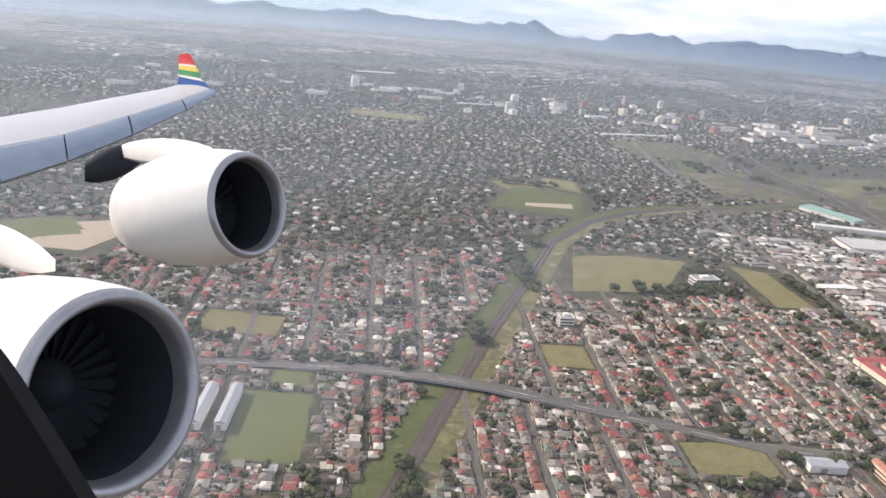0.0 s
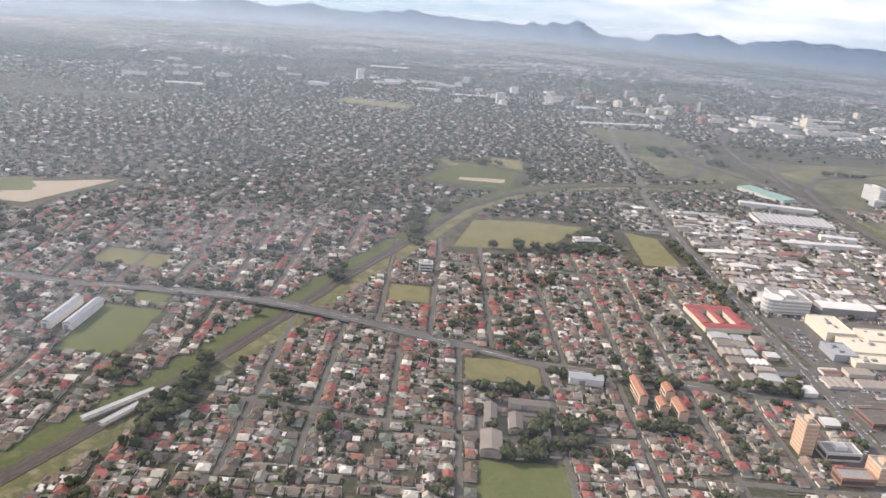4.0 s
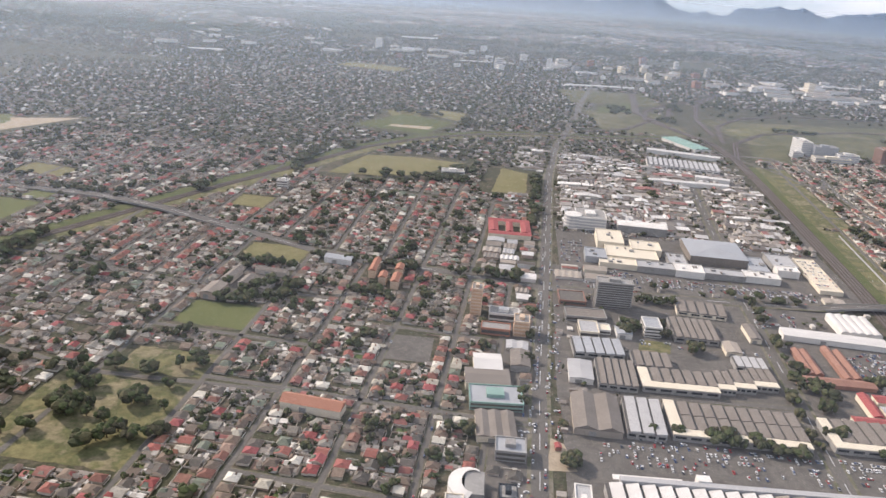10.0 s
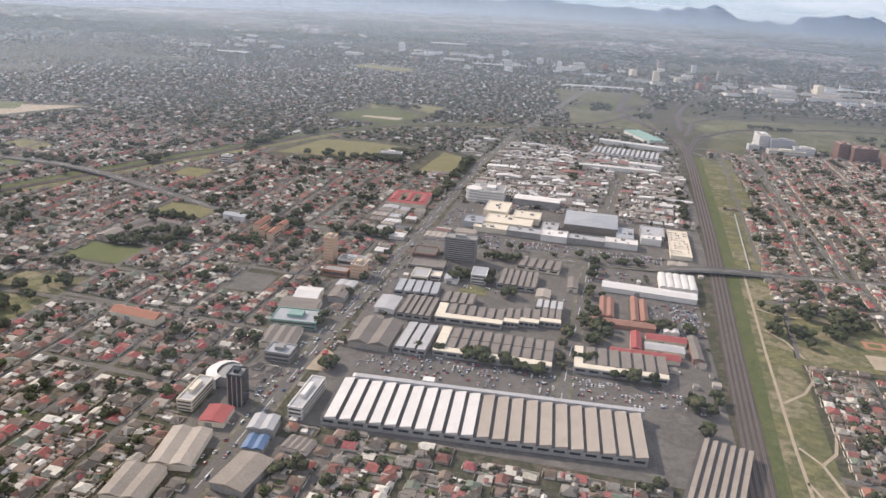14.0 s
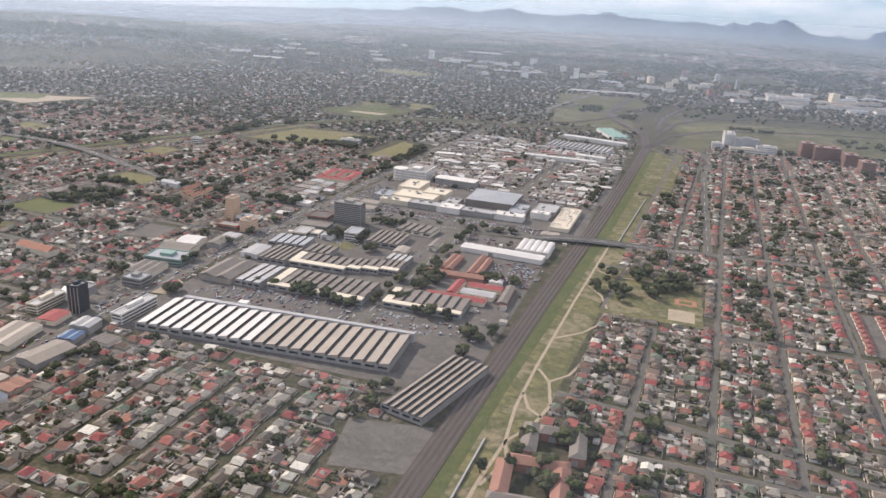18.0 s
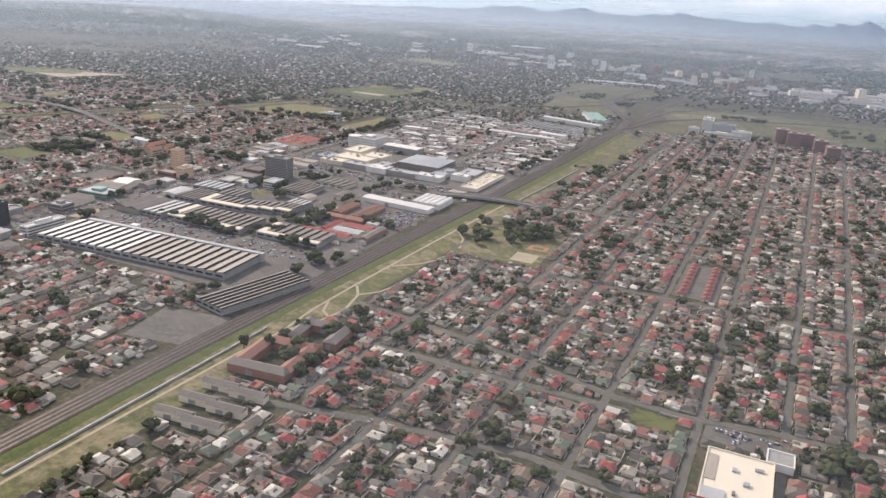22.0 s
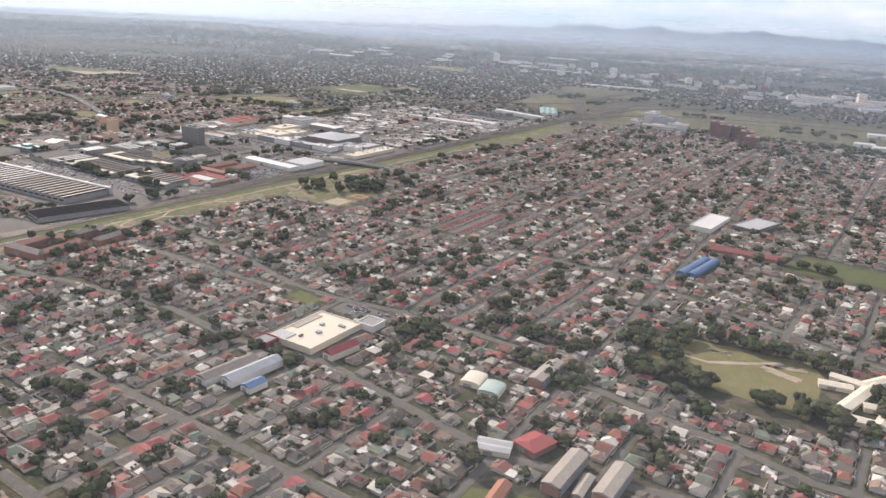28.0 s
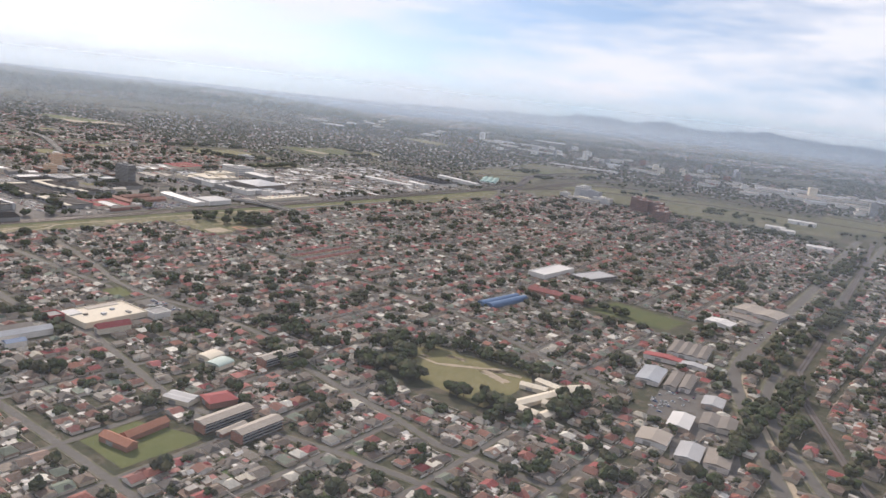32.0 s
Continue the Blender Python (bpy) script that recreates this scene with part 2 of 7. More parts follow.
M_CAR = surface("car_paint", [(0.75, 0.75, 0.75), (0.72, 0.72, 0.70), (0.40, 0.41, 0.42), (0.08, 0.09, 0.11), (0.78, 0.78, 0.77), (0.38, 0.05, 0.05), (0.10, 0.14, 0.26), (0.55, 0.55, 0.54)], "object", rough=0.3, depth=0.03)
M_TYRE = surface("tyre_rubber", [(0.03, 0.03, 0.03)])
# blue of the hazy air before the mountains is put into the rock colour
M_ROCK = surface("haze_blue_rock", [(0.080, 0.13, 0.215), (0.11, 0.16, 0.24), (0.09, 0.145, 0.23)], coarse=0.006, fine=0.03, depth=0.3, rough=1.0)
M_HILL = surface("dry_hill", [(0.16, 0.135, 0.10), (0.11, 0.105, 0.075), (0.20, 0.165, 0.125)], coarse=0.004, fine=0.03, depth=0.3, rough=1.0)


# ---- mesh helpers ----
def mesh_of(name, v, quads, tris=(), mats=(), qm=None, tm=None, smooth=False):
    """One mesh from arrays of corners, quads and triangles."""
    v, quads, tris = np.asarray(v, np.float32).reshape(-1, 3), np.asarray(quads, np.int32).reshape(-1, 4), np.asarray(tris, np.int32).reshape(-1, 3)
    me = bpy.data.meshes.new(name)
    me.vertices.add(len(v))
    me.vertices.foreach_set("co", v.ravel())
    loops = np.concatenate([quads.ravel(), tris.ravel()])
    me.loops.add(len(loops))
    me.loops.foreach_set("vertex_index", loops)
    nq, nt = len(quads), len(tris)
    me.polygons.add(nq + nt)
    start = np.concatenate([np.arange(nq) * 4, nq * 4 + np.arange(nt) * 3]).astype(np.int32)
    me.polygons.foreach_set("loop_start", start)
    for m in mats:
        me.materials.append(m)
    if qm is not None or tm is not None:
        ids = np.concatenate([np.zeros(nq, np.int32) if qm is None else np.asarray(qm, np.int32), np.zeros(nt, np.int32) if tm is None else np.asarray(tm, np.int32)])
        me.polygons.foreach_set("material_index", ids)
    me.polygons.foreach_set("use_smooth", np.full(nq + nt, smooth, bool))
    me.update(calc_edges=True)
    me.validate()
    return me


def empty(name, m, label, category, group="", kind=""):
    ob = new(name)
    ob.empty_display_size = 0.5
    ob.matrix_world = m
    return tagged(ob, label, category, group, kind)


def part(name, me, parent, m=None, label=""):
    ob = new(name, me)
    ob.parent = parent
    if m is not None:
        ob.matrix_basis = m
    return tagged(ob, label)


BOXQ = np.array([[0, 3, 2, 1], [4, 5, 6, 7], [0, 1, 5, 4], [1, 2, 6, 5], [2, 3, 7, 6], [3, 0, 4, 7]])


def box_v(x0, x1, y0, y1, z0, z1):
    return np.array([[x0, y0, z0], [x1, y0, z0], [x1, y1, z0], [x0, y1, z0], [x0, y0, z1], [x1, y0, z1], [x1, y1, z1], [x0, y1, z1]], float)


def boxes(name, mat, *spans):
    """One mesh of one or several boxes, each x0, x1, y0, y1, z0, z1."""
    v = np.concatenate([box_v(*s) for s in spans])
    q = np.concatenate([BOXQ + 8 * k for k in range(len(spans))])
    return mesh_of(name, v, q, mats=[mat])


def gable_mesh(name, mat, w, d, z0, rise, over=0.3, hip=0.0):
    """A pitched roof with its ridge along y; hip: how far the ridge ends draw in."""
    w, d = w / 2 + over, d / 2 + over
    v = [[-w, -d, z0], [w, -d, z0], [w, d, z0], [-w, d, z0], [0, -d + hip, z0 + rise], [0, d - hip, z0 + rise]]
    return mesh_of(name, v, [[1, 2, 5, 4], [3, 0, 4, 5], [0, 3, 2, 1]], [[0, 1, 4], [2, 3, 5]], [mat])


BLOCKED = []  # (cx, cy, half width, half depth, turn) of all that keeps houses and trees away
LANES = []  # (x0, y0, x1, y1, half width)


def block(x, y, w, d, turn=0.0, margin=3.0):
    BLOCKED.append((x, y, w / 2 + margin, d / 2 + margin, radians(turn)))


def is_free(x, y, pad=0.0, lanes=True):
    x, y = np.asarray(x, float), np.asarray(y, float)
    ok = np.ones(x.shape, bool)
    for cx, cy, hw, hd, a in BLOCKED:
        u = (x - cx) * math.cos(a) + (y - cy) * math.sin(a)
        v = -(x - cx) * math.sin(a) + (y - cy) * math.cos(a)
        ok &= ~((np.abs(u) < hw + pad) & (np.abs(v) < hd + pad))
    for x0, y0, x1, y1, h in LANES if lanes else ():
        dx, dy = x1 - x0, y1 - y0
        k = np.clip(((x - x0) * dx + (y - y0) * dy) / (dx * dx + dy * dy), 0, 1)
        ok &= np.hypot(x - x0 - k * dx, y - y0 - k * dy) > h + pad
    return ok


def ground_z(x, y):
    """The land is level near by, falls away gently in the distance and rises to a long hill in the north-west."""
    x, y = np.asarray(x, float), np.asarray(y, float)
    r = np.hypot(x - 250, y)
    az = np.degrees(np.arctan2(x - 250, y))
    k = np.clip((r - 1700) / 2700, 0, 1)
    fall = k * k * (3 - 2 * k) * np.interp(az, [-75, -48, -25, -8, 4, 40], [-80, -95, -55, -28, -5, 0])
    up = np.clip((r - 1500) / 1000, 0, 1) * np.clip((3000 - r) / 450, 0, 1)
    crest = np.interp(az, [-80, -66, -60, -53, -47, -42, -37, -32, -26], [60, 58, 46, 40, 42, 34, 18, 6, 0])
    return fall + up * up * (3 - 2 * up) * crest


# ---- the ground, far hills and mountains ----
def polar_sheet(name, radii, azimuths, height, mat):
    r, a = np.meshgrid(radii, np.radians(azimuths), indexing="ij")
    x, y = 250 + r * np.sin(a), r * np.cos(a)
    v = np.stack([x, y, height(x, y, r, np.degrees(a))], -1)
    n, m = r.shape
    i = np.arange(n - 1)[:, None] * m + np.arange(m - 1)[None]
    q = np.stack([i, i + 1, i + m + 1, i + m], -1).reshape(-1, 4)
    return new(name, mesh_of(name, v, q[:, ::-1], mats=[mat]))


tagged(polar_sheet("ground", [0.5, 700, 1200, 1700, 2000, 2300, 2600, 2900, 3200, 3500, 3800, 4100, 4400, 4700], np.arange(-180, 181, 4), lambda x, y, r, a: ground_z(x, y) - 0.02, M_GROUND), "mixed suburban earth, grass and yards", "ground", "", "structure")

RIDGE_AZ = [-78, -60, -45, -36, -31, -28, -26.5, -24.8, -23, -21.6, -20.8, -20, -19.3, -18.3, -17.2, -15.8, -14.2, -13.2, -12.2, -10.8, -9.2, -8.2, -7.4, -6.2, -4.6, -2.4, -1.1, -0.3, 0.6, 1.3, 2.1, 2.8, 3.5, 4.3, 4.9, 5.9, 7, 8, 8.4, 9.5, 10, 11.1, 12.6, 13.4, 14.1, 15.2, 15.6, 16.3, 17.8, 19, 19.9, 21.2, 22.4, 23.6, 25.4, 26.2, 26.7, 30, 45, 60]
RIDGE_Z = [-4, -10, -15, -6, 4, 10, 20, 16, 20, 34, 52, 42, 56, 54, 34, 48, 66, 48, 44, 42, 60, 58, 78, 60, 58, 48, 62, 44, 46, 70, 56, 84, 68, 98, 88, 42, 28, 40, 20, 28, 68, 70, 92, 80, 92, 60, 50, 74, 90, 102, 94, 100, 90, 97, 92, 116, 99, 104, 100, 90]


def rough_noise(x, y, s):
    f = np.vectorize(lambda a, b: noise.fractal(Vector((a / s, b / s, 3.7)), 0.9, 2.1, 6))
    return f(x, y)


def range_z(x, y, r, a):
    jag = np.vectorize(lambda d: noise.fractal(Vector((d * 1.9, 1.3, 0.4)), 0.7, 2.2, 6))(a)
    crest = np.interp(a, RIDGE_AZ, RIDGE_Z) + jag * np.interp(a, [-60, -35, -10], [2, 4, 7])
    base = ground_z(x, y) - 6
    k = np.clip(1 - np.abs(r - 4420) / 330, 0, 1)
    return base + (crest - base) * k ** 0.8 + rough_noise(x, y, 120) * 18 * k * (1 - k ** 4)


def foothill_z(x, y, r, a):
    top = np.interp(a, [-75, -55, -40, -25, 0, 8, 14, 20, 28, 40, 60], [-86, -92, -100, -70, -46, -24, -14, -18, -10, -14, -16])
    k = np.clip(1 - np.abs(r - 3900) / 280, 0, 1)
    base = ground_z(x, y) - 3
    return base + np.maximum(0, top + 26 - base * 0.6) * k * k * (3 - 2 * k) * 0.8 + rough_noise(x, y, 260) * 4 * k


AZ_FINE = np.arange(-78, 60.1, 0.15)
tagged(polar_sheet("backdrop_mountains", np.linspace(4090, 4560, 14), AZ_FINE, range_z, M_ROCK), "jagged mountain range on the horizon, haze blue in its colour", "mountains", "", "structure")
tagged(polar_sheet("backdrop_foothills", np.linspace(3620, 4180, 12), AZ_FINE[::2], foothill_z, M_HILL), "low dry brown foothills before the mountains", "hills", "", "structure")


# added translucent sheets stand in for haze low over the plain, thinning with height
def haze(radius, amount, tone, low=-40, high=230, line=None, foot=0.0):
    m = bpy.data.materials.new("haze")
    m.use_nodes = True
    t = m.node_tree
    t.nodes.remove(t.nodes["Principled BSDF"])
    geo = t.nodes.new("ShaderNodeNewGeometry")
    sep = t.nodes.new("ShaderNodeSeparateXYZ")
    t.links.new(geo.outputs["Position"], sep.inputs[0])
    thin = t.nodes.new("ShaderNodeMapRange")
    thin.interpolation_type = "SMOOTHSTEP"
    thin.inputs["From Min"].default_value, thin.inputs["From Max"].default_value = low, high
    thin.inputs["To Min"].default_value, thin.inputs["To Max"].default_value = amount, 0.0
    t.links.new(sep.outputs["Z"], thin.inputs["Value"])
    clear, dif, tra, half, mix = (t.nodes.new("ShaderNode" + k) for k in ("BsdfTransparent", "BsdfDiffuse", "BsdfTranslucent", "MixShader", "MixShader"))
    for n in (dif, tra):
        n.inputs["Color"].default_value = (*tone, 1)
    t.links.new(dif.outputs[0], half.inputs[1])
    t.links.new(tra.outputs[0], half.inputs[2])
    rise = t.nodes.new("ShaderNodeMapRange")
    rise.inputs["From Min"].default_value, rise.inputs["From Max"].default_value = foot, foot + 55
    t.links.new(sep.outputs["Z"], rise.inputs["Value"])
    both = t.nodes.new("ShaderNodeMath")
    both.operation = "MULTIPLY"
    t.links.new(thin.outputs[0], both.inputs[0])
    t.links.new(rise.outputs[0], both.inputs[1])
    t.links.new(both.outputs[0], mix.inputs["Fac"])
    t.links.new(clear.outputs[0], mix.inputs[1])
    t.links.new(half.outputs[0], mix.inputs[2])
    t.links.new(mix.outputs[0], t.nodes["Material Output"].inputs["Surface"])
    if line is None:
        ob = polar_sheet("backdrop_haze_sheet", [radius, radius + 0.5], np.arange(-80, 66, 3), lambda x, y, r, a: np.where(r > radius + 0.2, 330.0, -120.0), m)
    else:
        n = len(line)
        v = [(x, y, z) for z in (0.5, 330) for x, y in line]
        ob = new("backdrop_haze_sheet", mesh_of("backdrop_haze_sheet", v, [[k, k + 1, k + n + 1, k + n] for k in range(n - 1)], mats=[m]))
    tagged(ob, "upright translucent sheet standing in for pale haze", "haze", "", "structure")


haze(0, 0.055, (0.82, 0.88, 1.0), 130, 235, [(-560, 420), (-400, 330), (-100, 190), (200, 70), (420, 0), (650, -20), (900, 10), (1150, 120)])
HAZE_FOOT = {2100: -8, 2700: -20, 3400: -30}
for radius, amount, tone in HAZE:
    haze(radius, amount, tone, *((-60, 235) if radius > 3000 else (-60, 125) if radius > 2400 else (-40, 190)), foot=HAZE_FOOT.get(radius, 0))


# ---- roads, railways, fields ----
def ribbon(points, width, z, thick=0.0):
    """Corners and quads of a strip along a line of points (x, y) or (x, y, z)."""
    p = np.array([(*q, 0.0)[:3] for q in points], float)
    d = np.gradient(p[:, :2], axis=0)
    n = np.stack([-d[:, 1], d[:, 0]], -1) / np.hypot(d[:, 0], d[:, 1])[:, None] * width / 2
    left, right = p.copy(), p.copy()
    left[:, :2] += n
    right[:, :2] -= n
    left[:, 2] += z
    right[:, 2] += z
    k = len(p)
    v = np.concatenate([right, left])
    i = np.arange(k - 1)
    q = np.stack([i, i + 1, i + k + 1, i + k], -1)
    if thick:
        low = v.copy()
        low[:, 2] -= thick
        v = np.concatenate([v, low])
        j = i + 2 * k
        q = np.concatenate([q, np.stack([i, j, j + 1, i + 1], -1), np.stack([i + k, i + k + 1, j + k + 1, j + k], -1), np.stack([j, j + k, j + k + 1, j + 1], -1)])
    return v, q


def dense(points, step=25.0):
    out = []
    for a, b in zip(points, points[1:]):
        n = max(1, int(math.dist(a, b) / step))
        out += [tuple(a[k] + (b[k] - a[k]) * j / n for k in range(len(a))) for j in range(n)]
    return out + [points[-1]]


LEVEL = [0]


def road(points, width, verge=1.6, name="road", label="grey asphalt suburban street with pale verges", mat=None, line=False, lanes=True, z=0.16):
    """Carriageway and, lower and wider, its verges; streets that cross lie a little above one another."""
    LEVEL[0] = (LEVEL[0] + 1) % 12
    z += LEVEL[0] * 0.005
    pts = dense([(*q,) for q in points])
    ob = new(name, mesh_of(name, *ribbon(pts, width, z, 0.08), mats=[mat or M_ASPHALT]))
    tagged(ob, label, "road", "", "structure")
    if verge:
        part("pavement", mesh_of("pavement", *ribbon(pts, width + 2 * verge, z - 0.06, 0.1), mats=[M_VERGE]), ob, label="pale paved and grassed verge")
    if line:
        v, q, k = [], [], 0
        for a, b in zip(pts, pts[1:]):
            m = [tuple(a[i] * 0.75 + b[i] * 0.25 for i in range(len(a))), tuple(a[i] * 0.3 + b[i] * 0.7 for i in range(len(a)))]
            rv, rq = ribbon(m, 0.22, z + 0.03)
            v.append(rv), q.append(rq + k)
            k += len(rv)
        part("lane_marking", mesh_of("lane_marking", np.concatenate(v), np.concatenate(q), mats=[M_LINE]), ob, label="broken white centre line")
    if lanes:
        for a, b in zip(points, points[1:]):
            LANES.append((a[0], a[1], b[0], b[1], width / 2 + verge * 0.5))
    return ob


def patch(x, y, w, d, turn, mat, name, label, category="field", z=0.03, wavy=0.0, keep=True, margin=1.0):
    """A flat area with slightly uneven edges."""
    LEVEL[0] = (LEVEL[0] + 1) % 12
    z += LEVEL[0] * 0.004
    n = 12
    rim = [(-w / 2 + w * k / n, -d / 2) for k in range(n)] + [(w / 2, -d / 2 + d * k / n) for k in range(n)] + [(w / 2 - w * k / n, d / 2) for k in range(n)] + [(-w / 2, d / 2 - d * k / n) for k in range(n)]
    rnd = random.Random(int(x * 7 + y * 13))
    v = [(0, 0, z)] + [(a + rnd.uniform(-wavy, wavy), b + rnd.uniform(-wavy, wavy), z) for a, b in rim]
    t = [[0, k + 1, (k + 1) % (4 * n) + 1] for k in range(4 * n)]
    ob = new(name, mesh_of(name, v, [], t, [mat]))
    ob.matrix_world = pose(x, y, 0, 0, 0, turn)
    if keep:
        block(x, y, w, d, turn, margin)
    return tagged(ob, label, category, "", "structure")


def plot(corners, mat, name, label, category="field", z=0.03, keep=True):
    """A level area with given corners; its edges are broken up a little."""
    LEVEL[0] = (LEVEL[0] + 1) % 12
    z += LEVEL[0] * 0.004
    rnd = random.Random(int(corners[0][0] * 5 + corners[0][1] * 3))
    rim = dense(list(corners) + [corners[0]], 7.0)[:-1]
    v = [(a + rnd.uniform(-0.5, 0.5), b + rnd.uniform(-0.5, 0.5), z) for a, b in rim]
    me = bpy.data.meshes.new(name)
    me.from_pydata(v, [], [list(range(len(v)))])
    me.materials.append(mat)
    ob = new(name, me)
    if keep:
        for k in range(1, len(corners) - 1):
            for wa, wb, wc in ((0.34, 0.33, 0.33), (0.6, 0.2, 0.2), (0.2, 0.6, 0.2), (0.2, 0.2, 0.6), (0.8, 0.1, 0.1), (0.1, 0.8, 0.1), (0.1, 0.1, 0.8), (0.45, 0.45, 0.1), (0.1, 0.45, 0.45), (0.45, 0.1, 0.45)):
                p = [corners[0][j] * wa + corners[k][j] * wb + corners[k + 1][j] * wc for j in (0, 1)]
                size = 0.16 * math.dist(corners[0], corners[k + 1]) + 1.5
                BLOCKED.append((p[0], p[1], size, size, 0.0))
    return tagged(ob, label, category, "", "structure")


road([(70, -150), (74, 137), (71, 264), (71, 432), (71, 647), (76, 765), (100, 960), (114, 1105), (190, 1700)], 6.6, 1.6, label="busy grey main road lined with shops", line=True)
road([(189, 214), (189, 230), (190, 408), (196, 520), (205, 700)], 5.5, label="straight grey industrial road", line=True)
# the road that climbs over the suburban railway
FLYOVER = [(-460, 478, 0), (-346, 463, 0), (-300, 462.5, 0.8), (-262, 460, 1.7), (-232, 454.5, 2.3), (-200, 447, 2.2), (-165, 436, 1.2), (-117, 420, 0.1), (-74, 403, 0), (-15, 396, 0), (72, 386, 0), (190, 398, 0), (236, 403, 0.8), (252, 406, 2.4), (270, 410, 2.8), (292, 415, 2.2), (320, 421, 0.2), (352, 429, 0), (478, 446, 0), (600, 462, 0)]
fly = road(FLYOVER[:9], 7.5, 0.0, name="road_overpass", label="grey concrete overpass carrying a road across the railway", line=True, z=0.24)
road(FLYOVER[8:13], 7.0, 1.6, label="grey cross road with tree-lined verges", line=True)
fly2 = road(FLYOVER[12:], 6.5, 0.0, name="road_bridge", label="grey road bridge across the main railway", line=True, z=0.24)
for ob, run, w in ((fly, FLYOVER[2:8], 7.5), (fly2, FLYOVER[12:17], 6.5)):
    pts = dense(run, 6.0)
    for side in (-1, 1):
        p = np.array(pts)
        d = np.gradient(p[:, :2], axis=0)
        nrm = np.stack([-d[:, 1], d[:, 0]], -1) / np.hypot(d[:, 0], d[:, 1])[:, None]
        edge = p.copy()
        edge[:, :2] += nrm * side * (w / 2 + 0.12)
        part("parapet", mesh_of("parapet", *ribbon(edge, 0.24, 0.65, 0.9), mats=[M_CONCRETE]), ob, label="pale concrete parapet")
        part("abutment", mesh_of("abutment", *ribbon([tuple(q) for q in edge], 0.2, 0.1, 1.0), mats=[M_CONCRETE]), ob)

# suburban streets
STREETS = ((-186, 300, -183, 436), (-214, 290, -212, 444), (-152, 330, -150, 428), (-123, 150, -119, 418), (-75, 140, -75, 400), (-41, 140, -38, 394), (-6, 140, -3, 392), (28, 130, 27, 388), (50, 100, 51, 384),
           (-165, 440, -163, 600), (-135, 428, -130, 610), (-101, 420, -100, 600), (-63, 404, -66, 596), (-30, 398, -32, 596), (-4, 396, -2, 592), (26, 392, 28, 560),
           (-232, 462, -227, 640), (-259, 468, -257, 640), (-292, 468, -290, 640), (-325, 470, -322, 640), (-196, 560, -194, 660))
for line in ([(-250, 352), (-119, 333), (-41, 336)], [(-123, 282), (-41, 280)], [(-6, 311), (50, 309)], [(-75, 240), (70, 236)], [(-41, 180), (70, 176)], [(-300, 268), (-123, 232), (-41, 236)], [(-340, 545), (-232, 540)], [(-163, 556), (-32, 552), (70, 548)], [(-340, 640), (-196, 640)]):
    road(line, 2.6, 0.6)
STREETS += ((300, 300, 303, 360), (330, 384, 334, 800), (300, 440, 308, 820), (328, 108, 330, 286), (362, 70, 358, 800), (396, 40, 383, 830), (432, 40, 418, 830), (470, 20, 445, 850), (500, -60, 483, 860), (518, 190, 512, 860), (549, 186, 546, 430), (592, 40, 547, 760), (622, 20, 618, 190), (642, 260, 640, 370), (638, 416, 630, 860), (690, -60, 684, 190), (672, 260, 671, 370), (670, 416, 668, 600), (655, -60, 650, 160), (548, -60, 545, 125), (520, -60, 520, 120), (722, -60, 716, 200))
for x0, y0, x1, y1 in STREETS:
    road([(x0, y0), (x1, y1)], 2.1, 0.55)
for line in ([(300, 92), (361, 108), (416, 117), (466, 113), (502, 122), (543, 115), (589, 108), (655, 126), (680, 130), (720, 134)], [(297, 196), (350, 190), (398, 182), (432, 174), (462, 174), (490, 180), (529, 183), (560, 182), (592, 170), (617, 166), (648, 162), (672, 157), (720, 162)], [(330, 160), (440, 166)], [(290, 372), (352, 376), (478, 410), (590, 430)], [(360, 290), (560, 300), (690, 262)], [(300, 520), (640, 540)], [(300, 610), (670, 640)], [(300, 720), (670, 740)], [(430, 60), (600, 62), (760, 62)], [(480, 10), (640, 8), (790, 10)], [(560, 350), (640, 356)]):
    road(line, 2.8, 0.7)


def rounded(points, times=3):
    """The same line with its corners cut, again and again."""
    for _ in range(times):
        points = [points[0]] + [tuple(p * (1 - w) + q * w for p, q in zip(a, b)) for a, b in zip(points, points[1:]) for w in (0.25, 0.75)] + [points[-1]]
    return points


HIGHWAY = rounded([(845, 70), (808, 156), (777, 218), (757, 260), (737, 303), (722, 341), (717, 395), (712, 518), (706, 640), (696, 766), (684, 960)])
road(HIGHWAY, 5.6, 2.0, label="wide grey highway with sandy verges")
tagged(new("sandy_verge", mesh_of("sandy_verge", *ribbon(dense([(x + 4.2, y + 2.1) for x, y in HIGHWAY[18:44]]), 2.6, 0.26), mats=[M_SAND])), "pale sandy strip along the highway", "verge", "", "structure")
road(rounded([(880, 70), (832, 156), (800, 210), (771, 258), (753, 290), (743, 325), (738, 372), (736, 493), (728, 640), (712, 960)]), 4.2, 1.4, label="second grey carriageway beyond a planted strip")

road([(352, 429), (345, 560), (340, 690), (344, 740), (338, 800), (312, 832), (276, 830), (240, 800), (205, 770)], 4.2, 1.2, label="grey road that bends over the railway", line=True)
road([(276, 806), (300, 770), (318, 726), (334, 716), (344, 745), (336, 800), (310, 830)], 3.4, 1.0, label="looping grey slip road with grass banks")
